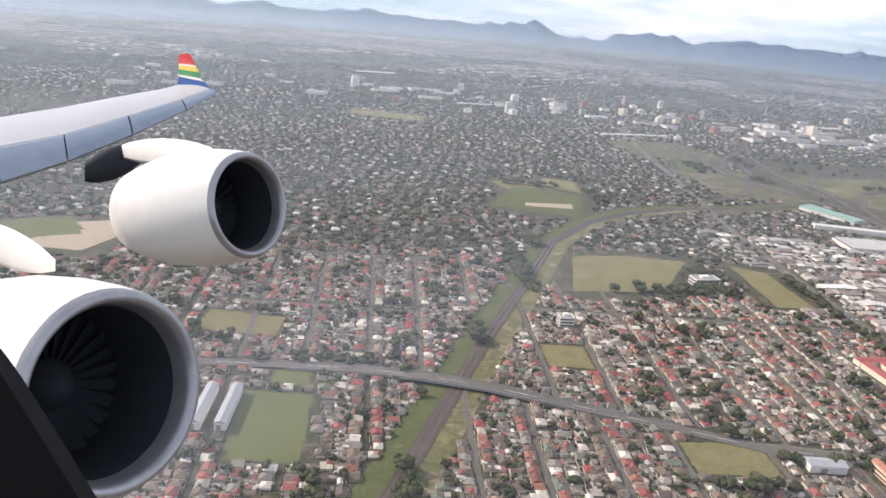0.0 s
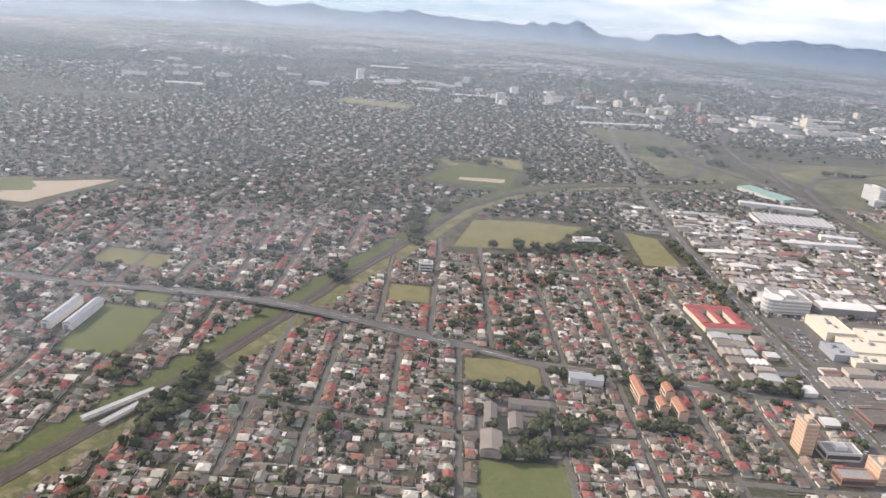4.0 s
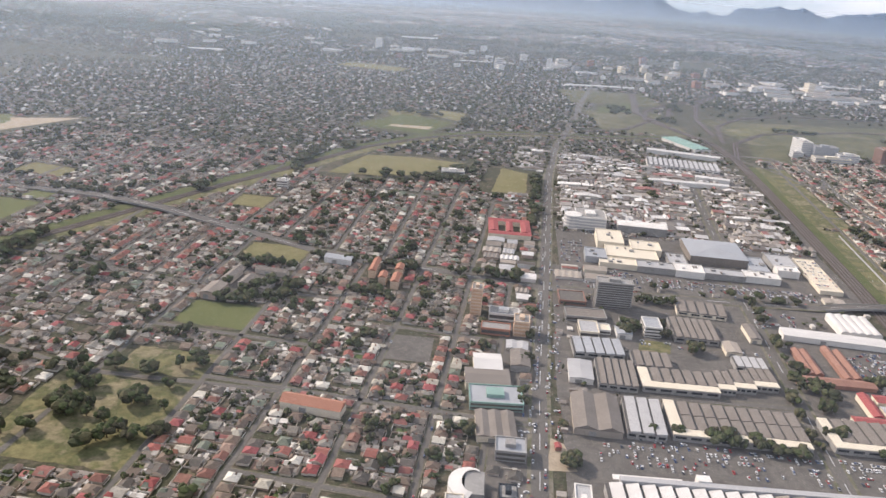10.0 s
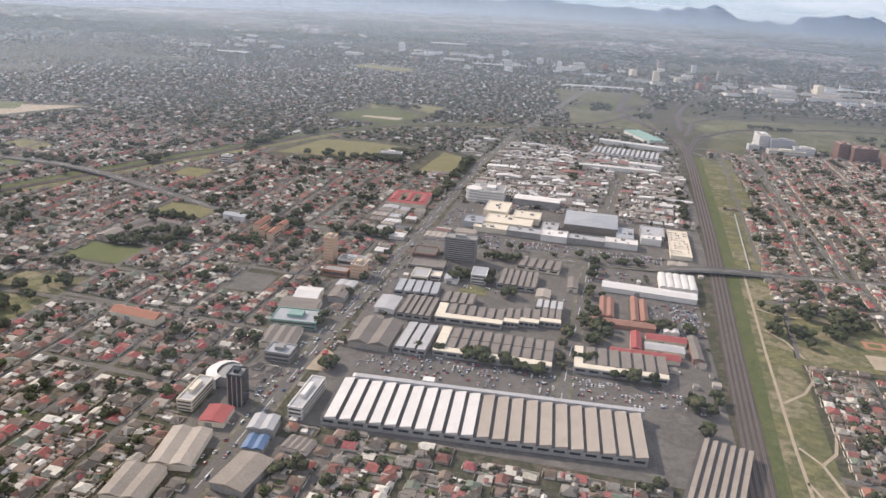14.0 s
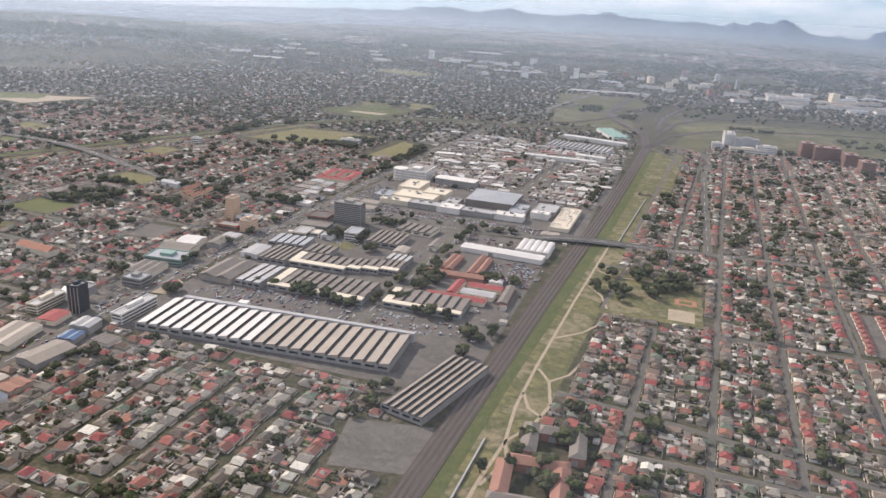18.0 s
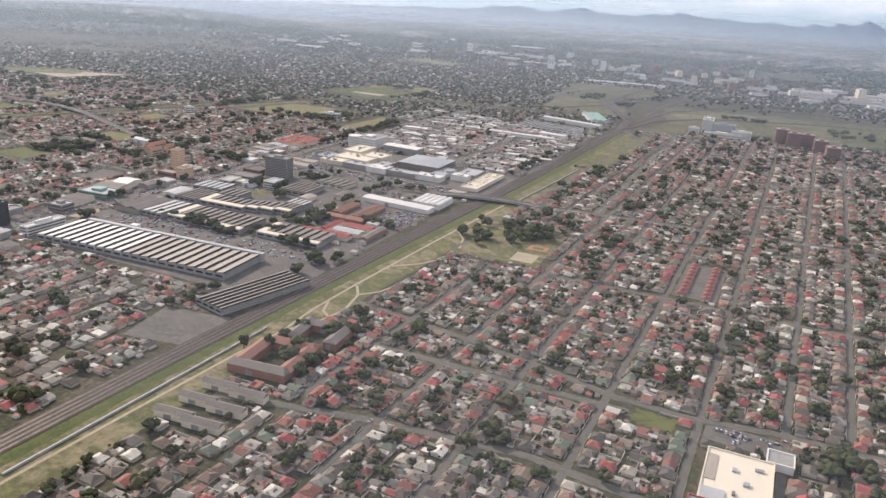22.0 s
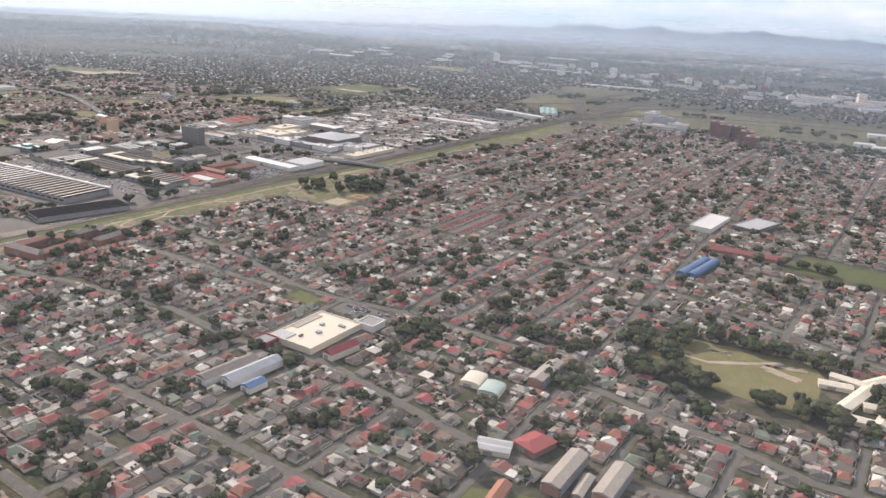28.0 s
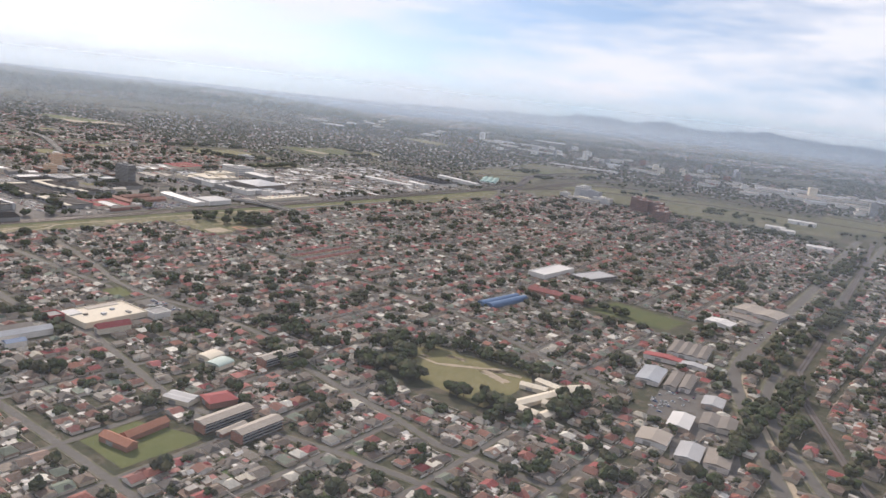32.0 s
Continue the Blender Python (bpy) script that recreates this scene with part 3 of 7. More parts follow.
# railways
M_SLEEPER = surface("weathered_sleepers", [(0.12, 0.10, 0.088), (0.15, 0.13, 0.115)], coarse=0.3, fine=2.0, depth=0.3)
def railway(points, tracks, width, name="railway", label="brown ballasted railway tracks"):
    pts = dense([(*q,) for q in points], 30.0)
    ob = new(name, mesh_of(name, *ribbon(pts, width, 0.3, 0.32), mats=[M_BALLAST]))
    tagged(ob, label, "railway", "", "structure")
    p = np.array([(*q, 0)[:3] for q in pts], float)
    d = np.gradient(p[:, :2], axis=0)
    nrm = np.stack([-d[:, 1], d[:, 0]], -1) / np.hypot(d[:, 0], d[:, 1])[:, None]
    for k in range(tracks):
        off = (k - (tracks - 1) / 2) * width / (tracks + 0.35)
        line = p.copy()
        line[:, :2] += nrm * off
        part("sleepers", mesh_of("sleepers", *ribbon(line, 1.25, 0.33), mats=[M_SLEEPER]), ob, label="grey-brown sleepers")
        for g in (-0.36, 0.36):
            rail = line.copy()
            rail[:, :2] += nrm * g
            part("rail", mesh_of("rail", *ribbon(rail, 0.12, 0.45, 0.12), mats=[M_STEEL]), ob)
    for a, b in zip(points, points[1:]):
        LANES.append((a[0], a[1], b[0], b[1], width / 2 + (9 if width == 8.0 else 3)))
    return ob


LINE_WEST = [(-330, 190), (-249, 360), (-192, 507), (-152, 600), (-112, 699), (-64, 766), (-10, 812), (51, 843), (140, 862), (225, 900)]
railway(LINE_WEST, 2, 8.0)
LINE_EAST = [(265, -150), (265, 100), (268, 298), (272, 487), (273, 700), (272, 800), (262, 880), (225, 960), (190, 1060), (200, 1250)]
railway(LINE_EAST, 4, 10.5, label="four brown ballasted railway tracks")
railway([(272, 800), (290, 900), (340, 980), (480, 1060), (760, 1120)], 2, 8.0)
railway([(900, 40), (830, 190), (790, 262), (762, 322), (748, 372), (744, 440), (736, 560), (718, 780), (700, 960)], 2, 4.0)
for run in ([(262, 880), (232, 940), (196, 1010), (204, 1080), (236, 1150), (300, 1230), (400, 1420)], [(272, 940), (270, 1050), (290, 1180), (345, 1310), (420, 1440), (520, 1560)], [(276, 900), (290, 1010), (335, 1090), (420, 1152), (570, 1184), (800, 1200)], [(100, 880), (165, 930), (190, 980), (233, 1060), (246, 1138)], [(350, 1190), (440, 1230), (610, 1286), (840, 1330)]):
    railway(run, 2, 7.0, label="curving railway tracks through dry grassland")
for shift, w, m, nm, lab in ((8.0, 11, M_VELD, "grass_verge", "dry grass strip beside the railway"), (-8.5, 11, M_STRIP, "grass_verge", "green grass strip beside the railway")):
    line = [(x + shift, y + shift * -0.5) for x, y in LINE_WEST]
    tagged(new(nm, mesh_of(nm, *ribbon(dense(line), w, 0.1), mats=[m])), lab, "grass", "", "structure")
for x0, w, m, lab, z in ((273.6, 7, M_STRIP, "green grass strip beside the railway tracks", 0.11), (287.2, 20, M_VELD, "dry grass strip along the railway", 0.10)):
    line = [(x0 + s - 0.0, y) for s, y in ((-1, -150), (-1, 100), (0, 200), (3, 300), (6.5, 420), (8, 560), (8, 780))]
    tagged(new("grass_verge", mesh_of("grass_verge", *ribbon(dense(line), w, z), mats=[m])), lab, "grass", "", "structure")
for line in ([(283, -40), (284, 60), (285, 120), (287, 150), (284, 176), (283.5, 215), (284.5, 300), (287.5, 420)], [(287, 150), (294, 166), (297, 184), (292, 204), (285, 214)], [(286, 120), (291, 138), (287, 150)], [(292, 204), (299, 214), (303, 232)], [(288, 330), (297, 318), (303, 300)], [(285, 250), (296, 262), (304, 280), (312, 296)], [(284, 190), (289, 178), (297, 172)], [(288, 360), (300, 352), (316, 356), (336, 350)]):
    tagged(new("footpath", mesh_of("footpath", *ribbon(dense(line, 6), 1.4, 0.13), mats=[M_SAND])), "pale sandy footpath through dry grass", "footpath", "", "structure")
for x0, y0, x1, y1 in ((280.5, 20, 279.5, 148), (292, 420, 297, 560)):
    wall = tagged(new("boundary_wall", mesh_of("boundary_wall", *ribbon(dense([(x0, y0), (x1, y1)], 20), 0.6, 0.9, 0.9), mats=[M_TIN_PALE])), "long pale concrete wall along the railway", "wall", "", "structure")
LANES.append((285, -100, 292, 560, 8.5))
LANES.append((276, -100, 283, 820, 8))

for a, b in (((-277, 319), (-257, 347)), ((-268, 316), (-251, 349))):
    top = empty("station_platform", pose(0, 0, 0), "long grey station platform under a flat canopy roof", "platform")
    part("deck", mesh_of("deck", *ribbon(dense([a, b], 8), 3.2, 0.7, 0.7), mats=[M_CONCRETE]), top)
    part("canopy", mesh_of("canopy", *ribbon(dense([a, b], 8), 2.6, 2.3, 0.2), mats=[M_TIN_PALE]), top, label="pale grey canopy roof")
    for k in range(6):
        p = (a[0] + (b[0] - a[0]) * (k + 0.5) / 6, a[1] + (b[1] - a[1]) * (k + 0.5) / 6)
        part("post", boxes("post", M_STEEL, (p[0] - 0.1, p[0] + 0.1, p[1] - 0.1, p[1] + 0.1, 0.7, 2.15)), top)
# playing fields, parks, parking
for x, y, w, d, a, m, lab in ((-97, 394, 38, 25, -2, M_LAWN, "yellow-green school sports field"), (-149, 490, 25, 27, 0, M_LAWN, "small yellow-green open lot"), (-301, 408, 32, 56, -2, M_GREEN, "green sports field with a dark hedge"),
                             (-296, 452, 18, 18, 0, M_GREEN, "green tennis courts"), (-330, 512, 44, 26, -8, M_LAWN, "dry open lot with worn patches"), (-94, 300, 38, 27, 0, M_GREEN, "green school playing field"), (-95, 248, 40, 22, 0, M_VELD, "dry park with scattered trees"), (-105, 200, 60, 60, 0, M_VELD, "dry park with scattered trees"),
                             (-520, 640, 110, 46, 30, M_GREEN, "green field behind the plough land"),
                             (321, 328, 62, 66, 4, M_VELD, "dry park with trees and worn paths"), (450, 165, 16, 10, 0, M_GREEN, "small green lawn"),
                             (160, 1180, 140, 120, 10, M_MEADOW, "green rail-side meadow"), (180, 985, 110, 150, 8, M_MEADOW, "dry grass between curving railway lines"), (470, 1000, 360, 190, 14, M_MEADOW, "broad dry grassland beyond the railway"), (820, 1150, 420, 180, 8, M_MEADOW, "broad dry grassland beyond the railway"), (300, 680, 30, 200, 0, M_VELD, "dry grass reserve beside the railway"), (320, 860, 40, 90, -10, M_MEADOW, "green meadow beside the railway"),
                             (-620, 1150, 160, 50, 12, M_SAND, "bare brown field"), (-240, 1300, 120, 60, -10, M_LAWN, "green golf course"), (-720, 900, 140, 60, 30, M_GREEN, "green sports grounds")):
    patch(x, y, w, d, a, m, "field", lab, wavy=2.5 if w > 100 else 0.8)
patch(648, 231, 16, 5, -12, M_SAND, "worn_patch", "worn sandy patch on the playing field", z=0.09, wavy=0.7, keep=False)
plot([(-120, 592), (-66, 598), (-42, 616), (-8, 672), (-60, 676), (-102, 668)], M_LAWN, "field", "broad yellow-green playing field")
plot([(-150, 803), (-66, 783), (-44, 866), (-110, 892)], M_STRIP, "field", "green sports ground with a pale arena")
plot([(-113, 812), (-66, 812), (-63, 830), (-111, 824)], M_SAND, "sand_track", "pale sandy arena in a sports ground", z=0.09, keep=False)
plot([(-134, 905), (-118, 868), (-88, 877), (-90, 925)], M_LAWN, "field", "pale green playing field by trees")
plot([(-80, 900), (-40, 880), (-36, 930), (-70, 940)], M_LAWN, "field", "pale green playing field by trees")
plot([(24, 584), (53, 585), (52, 656), (27, 668)], M_LAWN, "field", "dry grass lot beside the main road")
plot([(-520, 618), (-452, 612), (-415, 700), (-485, 668)], M_SAND, "field", "bare brown ploughed field")
plot([(598, 214), (632, 200), (664, 198), (664, 236), (656, 250), (604, 240)], M_LAWN, "field", "dry green playing field with worn patches")
for x, y, w, d, a in ((623, 236, 9, 3, 14), (650, 239, 13, 3.4, 10), (636, 233, 5, 2.0, 30), (644, 236, 6, 1.8, 8), (612, 226, 4, 2.2, 0)):
    patch(x, y, w, d, a, M_SAND, "worn_patch", "bare sandy patch worn in a playing field", "bare ground", z=0.1, wavy=0.9, keep=False)
plot([(610, 222), (622, 221), (648, 241), (646, 242), (621, 223), (610, 223.4)], M_SAND, "worn_path", "pale trodden path across a playing field", "path", z=0.1, keep=False)
plot([(620, 376), (673, 380), (674, 408), (626, 410)], M_STRIP, "field", "long green playing field")
plot([(590, 68), (617, 68), (616, 99), (588, 88)], M_GREEN, "lawn", "green lawn round orange-roofed buildings", "lawn")
plot([(134, 1026), (193, 1080), (203, 1172), (137, 1082)], M_STRIP, "field", "green sports ground ringed by trees")
plot([(293, 950), (378, 994), (405, 1075), (299, 998)], M_VELD, "field", "pale grass field below the embankment")
patch(342, 309, 14, 16, 3, M_SAND, "sand_court", "pale sandy court in a park", "court", z=0.1, keep=False)
patch(343, 330, 12, 9, 3, M_TILE_ORANGE, "tennis_court", "orange and green tennis court", "court", z=0.1, keep=False)
patch(343, 330, 7, 4.5, 3, M_GREEN, "tennis_court", "green tennis court surface", "court", z=0.13, keep=False)
for x, y, w, d, a, lab in ((140, 226, 98, 21, 4, "car park of grey tarmac with parked cars"), (222, 232, 54, 22, 4, "car park of grey tarmac"), (245, 205, 12, 60, 2, "grey tarmac service yard"), (246, 128, 34, 32, 12, "empty grey tarmac yard with painted lines"), (7, 290, 22, 26, 4, "empty grey tarmac car park"), (230, 340, 40, 60, 3, "grey tarmac factory yard"), (155, 330, 70, 90, 2, "grey tarmac factory yard"), (170, 420, 110, 30, 2, "car park of grey tarmac before the shopping centre"), (118, 470, 60, 60, 2, "grey tarmac round the shopping centre"), (482, 169, 28, 13, 0, "grey tarmac car park of a supermarket"), (238, 460, 46, 70, 3, "car park of grey tarmac"), (93, 292, 30, 70, 2, "grey tarmac forecourt"), (-100, 346, 34, 44, 0, "grey school yard"), (60, 300, 20, 120, 1, "grey tarmac lots behind the shops"), (60, 200, 22, 120, 0, "grey tarmac lots behind the shops"), (168, 300, 178, 262, 2, "broad grey-brown tarmac between the factories"), (172, 470, 186, 110, 2, "broad grey-brown tarmac round the shopping centre"), (720, 296, 26, 60, 12, "grey tarmac industrial yard"), (745, 230, 26, 80, 20, "grey tarmac industrial yard"), (180, 620, 170, 220, 3, "grey tarmac of an industrial estate"), (100, 120, 46, 70, 0, "grey tarmac lots beside the main road")):
    patch(x, y, w, d, a, M_PARKING, "car_park", lab, "car park", z=0.0 if lab.startswith("broad") else 0.05, keep=lab.startswith(("car park", "empty", "grey tarmac c")) or y in (330, 340, 620))
for k in range(3):
    part("painted_line", mesh_of("painted_line", *ribbon([(236 + 9 * k, 118 + 2 * k), (240 + 8 * k, 136 + 1.5 * k)], 0.3, 0.09), mats=[M_LINE]), bpy.data.objects["car_park"])

bays = [ribbon([(96 + 2.1 * k, y + k * 0.147), (96.1 + 2.1 * k, y + 2.0 + k * 0.147)], 0.1, 0.1) for k in range(43) for y in (215, 221.4, 228)]
part("painted_line", mesh_of("painted_line", np.concatenate([b[0] for b in bays]), np.concatenate([b[1] + 4 * k for k, b in enumerate(bays)]), mats=[M_LINE]), bpy.data.objects["car_park"], label="faded white parking bay lines")


# ---- large buildings ----
def office(x, y, w, d, h, turn, floors, wall, label, category="building", glass=True, plant=True, group="", roof=None, pane=None):
    """A flat-roofed block: walls, a parapet round a sunk roof, a band of windows on each storey and side, a plant room."""
    top = empty("office_block" if floors > 3 else "flat_roofed_building", pose(x, y, 0, 0, 0, turn), label, category, group)
    part("wall", boxes("wall", wall, (-w / 2, w / 2, -d / 2, d / 2, 0, h)), top)
    t = 0.35
    part("parapet", boxes("parapet", wall, (-w / 2 - 0.1, w / 2 + 0.1, -d / 2 - 0.1, -d / 2 + t, h, h + 0.6), (-w / 2 - 0.1, w / 2 + 0.1, d / 2 - t, d / 2 + 0.1, h, h + 0.6), (-w / 2 - 0.1, -w / 2 + t, -d / 2 + t, d / 2 - t, h, h + 0.6), (w / 2 - t, w / 2 + 0.1, -d / 2 + t, d / 2 - t, h, h + 0.6)), top)
    part("roof", boxes("roof", roof or M_CONCRETE, (-w / 2 + t, w / 2 - t, -d / 2 + t, d / 2 - t, h, h + 0.12)), top)
    if plant:
        part("plant_room", boxes("plant_room", wall, (-w * 0.18, w * 0.15, -d * 0.2, d * 0.22, h + 0.1, h + 1.8)), top)
    if glass:
        step = h / floors
        a = boxes("window_band", pane or M_SHADEGLASS, (-w / 2 + 0.4, w / 2 - 0.4, -0.03, 0.03, 0, step * 0.5))
        b = boxes("window_band", pane or M_SHADEGLASS, (-0.03, 0.03, -d / 2 + 0.4, d / 2 - 0.4, 0, step * 0.5))
        for k in range(floors):
            z = k * step + step * 0.3
            for s in (-1, 1):
                part("window_band", a, top, pose(0, s * (d / 2 + 0.01), z))
                part("window_band", b, top, pose(s * (w / 2 + 0.01), 0, z))
    block(x, y, w, d, turn, 1.5)
    return top


def sawtooth(x, y, w, d, h, turn, n, roof, label, wall=None, front=0.0, left=0.0, fascia=None, rise=1.5, second=None, trough_share=0.24, rows=1):
    """A factory with n sloping roof bays side by side, each ending in an upright strip of glass."""
    rise *= 0.55
    top = empty("warehouse", pose(x, y, 0, 0, 0, turn), label, "warehouse")
    part("wall", boxes("wall", wall or M_CONCRETE, (-w / 2, w / 2, -d / 2, d / 2, 0, h)), top)
    x0, y0 = -w / 2 + left, -d / 2 + front
    bw, bd = (w / 2 - x0) / n, (d / 2 - y0) / rows - (0.7 if rows > 1 else 0)
    g = bw * trough_share
    v = [[g, 0, 0.15], [bw, 0, rise], [bw, bd, rise], [g, bd, 0.15], [g, 0, -0.3], [bw, 0, -0.3], [bw, bd, -0.3], [g, bd, -0.3]]
    q = [[0, 1, 2, 3], [0, 4, 5, 1], [2, 6, 7, 3], [0, 3, 7, 4]]
    # gutter strip, with the shade between the bays put into its dark colour
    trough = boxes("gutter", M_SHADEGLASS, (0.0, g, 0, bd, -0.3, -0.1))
    bays = [mesh_of("roof_bay", v, q, mats=[m]) for m in (roof, second or roof)]
    pane = boxes("glazing", M_SHADEGLASS, (bw - 0.06, bw + 0.04, 0.1, bd - 0.1, 0.0, rise - 0.15))
    for k in range(n * rows):
        bay = part("roof_bay", bays[0] if k % n < n * 0.47 else bays[1], top, pose(x0 + k % n * bw, y0 + k // n * (bd + 0.7), h + 0.3))
        part("glazing", pane, bay)
        part("gutter", trough, bay)
    if rows > 1:
        # dark colour stands for the shade between the two rows
        part("valley", boxes("valley", M_SHADEGLASS, (x0, w / 2, y0, d / 2, h, h + 0.12)), top, label="valley between the roof rows, shade in its dark colour")
    if front:
        part("flat_roof", boxes("flat_roof", fascia or M_CREAM, (-w / 2 - 0.1, w / 2 + 0.1, -d / 2 - 0.1, y0, h, h + 0.5)), top, label="cream flat roof strip along the front")
    if left:
        part("flat_roof", boxes("flat_roof", fascia or M_CREAM, (-w / 2 - 0.1, x0, y0, d / 2 + 0.1, h, h + 0.5)), top, label="cream flat roof strip along the side")
    step = w / max(4, int(w / 6))
    pane = boxes("window", M_DARKGLASS, (-step * 0.35, step * 0.35, -0.04, 0.04, 0, 1.0))
    for k in range(max(4, int(w / 6))):
        part("window", pane, top, pose(-w / 2 + (k + 0.5) * step, -d / 2 - 0.02, h * 0.45))
    block(x, y, w, d, turn, 1.5)
    return top


def shed(x, y, w, d, h, turn, bays, roof, label, wall=None, rise=None, barrel=False, doors=True, category="shed", name="shed", ridge_x=False, hip=0.0):
    """A long building under one or several pitched or rounded roofs."""
    top = empty(name, pose(x, y, 0, 0, 0, turn), label, category)
    part("wall", boxes("wall", wall or M_WALL, (-w / 2, w / 2, -d / 2, d / 2, 0, h)), top)
    span = (d if ridge_x else w) / bays
    length = w if ridge_x else d
    rise = rise or span * 0.18
    if barrel:
        n = 8
        v = [(span / 2 * -math.cos(math.pi * k / n), s * (length / 2 + 0.2), rise * math.sin(math.pi * k / n)) for s in (-1, 1) for k in range(n + 1)]
        q = [[k, k + 1, k + n + 2, k + n + 1] for k in range(n)]
        tri = [[0, k + 1, k] for k in range(1, n)] + [[n + 1, n + 1 + k, n + 2 + k] for k in range(1, n)]
        me = mesh_of("roof", v, q, tri, [roof])
    else:
        me = gable_mesh("roof", roof, span, length, 0, rise, 0.25, hip)
    for k in range(bays):
        o = -bays * span / 2 + (k + 0.5) * span
        part("roof", me, top, pose(0, o, h, 0, 0, 90) if ridge_x else pose(o, 0, h))
    for s in (-1, 1) if doors else ():
        part("loading_door", boxes("loading_door", M_CONCRETE, (-min(1.5, w * 0.2), min(1.5, w * 0.2), -0.05, 0.05, 0.05, h * 0.7)), top, pose(w * 0.12 * s, s * (d / 2 + 0.02), 0))
    block(x, y, w, d, turn, 1.5)
    return top


sawtooth(160.5, 190, 127, 32, 3.4, 5.6, 21, M_TIN_WHITE, "huge retail warehouse with white and tan sawtooth roof", M_CONCRETE, rise=1.6, second=M_TIN_TAN, trough_share=0.24)
ob = empty("roof_walkway", pose(161, 208, 0, 0, 0, 5.6), "pale parapet walkway along the warehouse roof", "parapet")
part("walkway", boxes("walkway", M_TIN_PALE, (-60, 63, -1.4, 1.2, 0, 4.9)), ob)
part("canopy", boxes("canopy", M_WHITE, (-62, -36, 1.2, 4.2, 2.7, 3.3), (-31, -26, 1.2, 5, 0, 5.4)), ob)
sawtooth(250, 175, 20, 54, 3.0, -12, 6, M_TIN_DRAB, "warehouse with long tan and dark sawtooth roof strips", M_CONCRETE, rise=1.3, trough_share=0.42)
sawtooth(153.5, 254, 56, 27, 3.0, 2.5, 10, M_TIN_BROWN, "factory with two rows of brown roof bays and a cream front", front=4.5, left=4.6, rise=1.2, rows=2, trough_share=0.26)
sawtooth(115, 250.5, 16, 28, 3.2, 1, 3, M_TIN_PALE, "factory with three pale roof bays", rise=1.0, trough_share=0.2)
shed(95, 248.5, 20, 28, 3.2, 2, 2, M_TIN_BROWN, "tall brown double-roofed warehouse", M_TIN_TAN, 1.9, category="warehouse", name="warehouse")
sawtooth(134.5, 286.5, 35, 18, 3.0, 4, 6, M_TIN_BROWN, "factory with brown sawtooth roof and stepped cream front", front=5.0, left=4.5, rise=1.2, trough_share=0.28)
for x, y, w, n in ((156, 291.5, 8, 2), (165, 295, 10, 2), (175.5, 299, 11, 3)):
    sawtooth(x, y, w, 17, 3.0, 4, n, M_TIN_BROWN, "set-back factory bay with brown roof and cream front", front=4.4, rise=1.1, trough_share=0.28)
sawtooth(124, 304, 18, 15, 3.0, 3, 4, M_TIN_BROWN, "factory wing with brown sawtooth roof", rise=1.1, trough_share=0.3)
sawtooth(106, 286.5, 18, 25, 3.0, 2, 5, M_TIN_BROWN, "factory with narrow brown roof bays", rise=1.0, trough_share=0.3)
shed(89.5, 285.5, 11, 18, 3.0, 2, 1, M_TIN_PALE, "pale flat-roofed factory wing", M_WHITE, 0.5, category="warehouse", name="warehouse")
sawtooth(98.5, 312, 25, 17, 2.8, 6, 5, M_TIN_GREY, "factory with grey roof bays", rise=0.9, trough_share=0.2)
sawtooth(151, 346.5, 23, 25, 2.8, 2, 6, M_TIN_BROWN, "factory with wide brown roof bays", rise=1.1, trough_share=0.3)
sawtooth(173, 314, 15, 11, 2.8, 2, 4, M_TIN_PALE, "small factory with pale roof bays", rise=0.9)
sawtooth(213, 258, 43, 22, 3.0, 3.4, 7, M_TIN_BROWN, "warehouse with brown sawtooth roof and cream front", front=4.2, left=4, rise=1.2, trough_share=0.26)
shed(227, 357, 54, 10, 3.2, -1, 1, M_TIN_WHITE, "long bright white warehouse", M_WHITE, 0.6, category="warehouse", name="warehouse", ridge_x=True)
shed(244, 377, 22, 24, 3.2, 2, 5, M_TIN_WHITE, "white warehouse with five rounded roofs", M_WHITE, 1.0, True, category="warehouse", name="warehouse")
for x, y, d in ((202, 325, 27), (205.8, 325, 26), (219, 328, 34), (224, 327, 30)):
    shed(x, y, 3.9, d, 2.2, 2, 1, M_BRICK, "long hall with weathered red roof", M_BRICK, 1.1)
shed(211.5, 306.5, 37, 7, 2.2, 4, 1, M_BRICK, "red-brown roofed workshop beside the yards", M_BRICK, 1.2, ridge_x=True)
shed(224.5, 272.5, 33, 7, 2.4, 4, 1, M_TILE_RED, "long red-roofed workshop wing", M_CREAM, 1.3, ridge_x=True)
shed(220, 286, 5, 20, 2.8, 1, 1, M_TILE_RED, "red-roofed workshop spine between two wings", M_CREAM, 1.2)
shed(235, 294.5, 20, 7, 2.4, 3, 1, M_TILE_RED, "red-roofed workshop wing behind grey sheds", M_CREAM, 1.2, ridge_x=True)
shed(234, 283, 19, 8, 2.6, 2, 1, M_TIN_PALE, "pale grey roofed workshop between red wings", M_CREAM, 0.8, ridge_x=True)
shed(249, 288, 5, 26, 2.6, 4, 1, M_TIN_BROWN, "narrow brown-roofed store among other buildings", M_BRICK, 0.9)
office(128.5, 342, 9, 13, 5.4, 4, 3, M_WHITE, "tall pale three-storey works office", plant=False, roof=M_TIN_GREY)
shed(113.5, 334, 8, 9, 3.0, 4, 1, M_TIN_GREY, "small grey store in a factory yard", M_WHITE, 0.6)
shed(183, 352, 6, 18, 2.8, 3, 1, M_TIN_BROWN, "long brown-roofed hall among other buildings", M_CREAM, 1.0)
shed(168, 330, 8, 12, 2.6, 3, 1, M_TIN_TAN, "tan-roofed store in a factory yard", M_CREAM, 0.8)
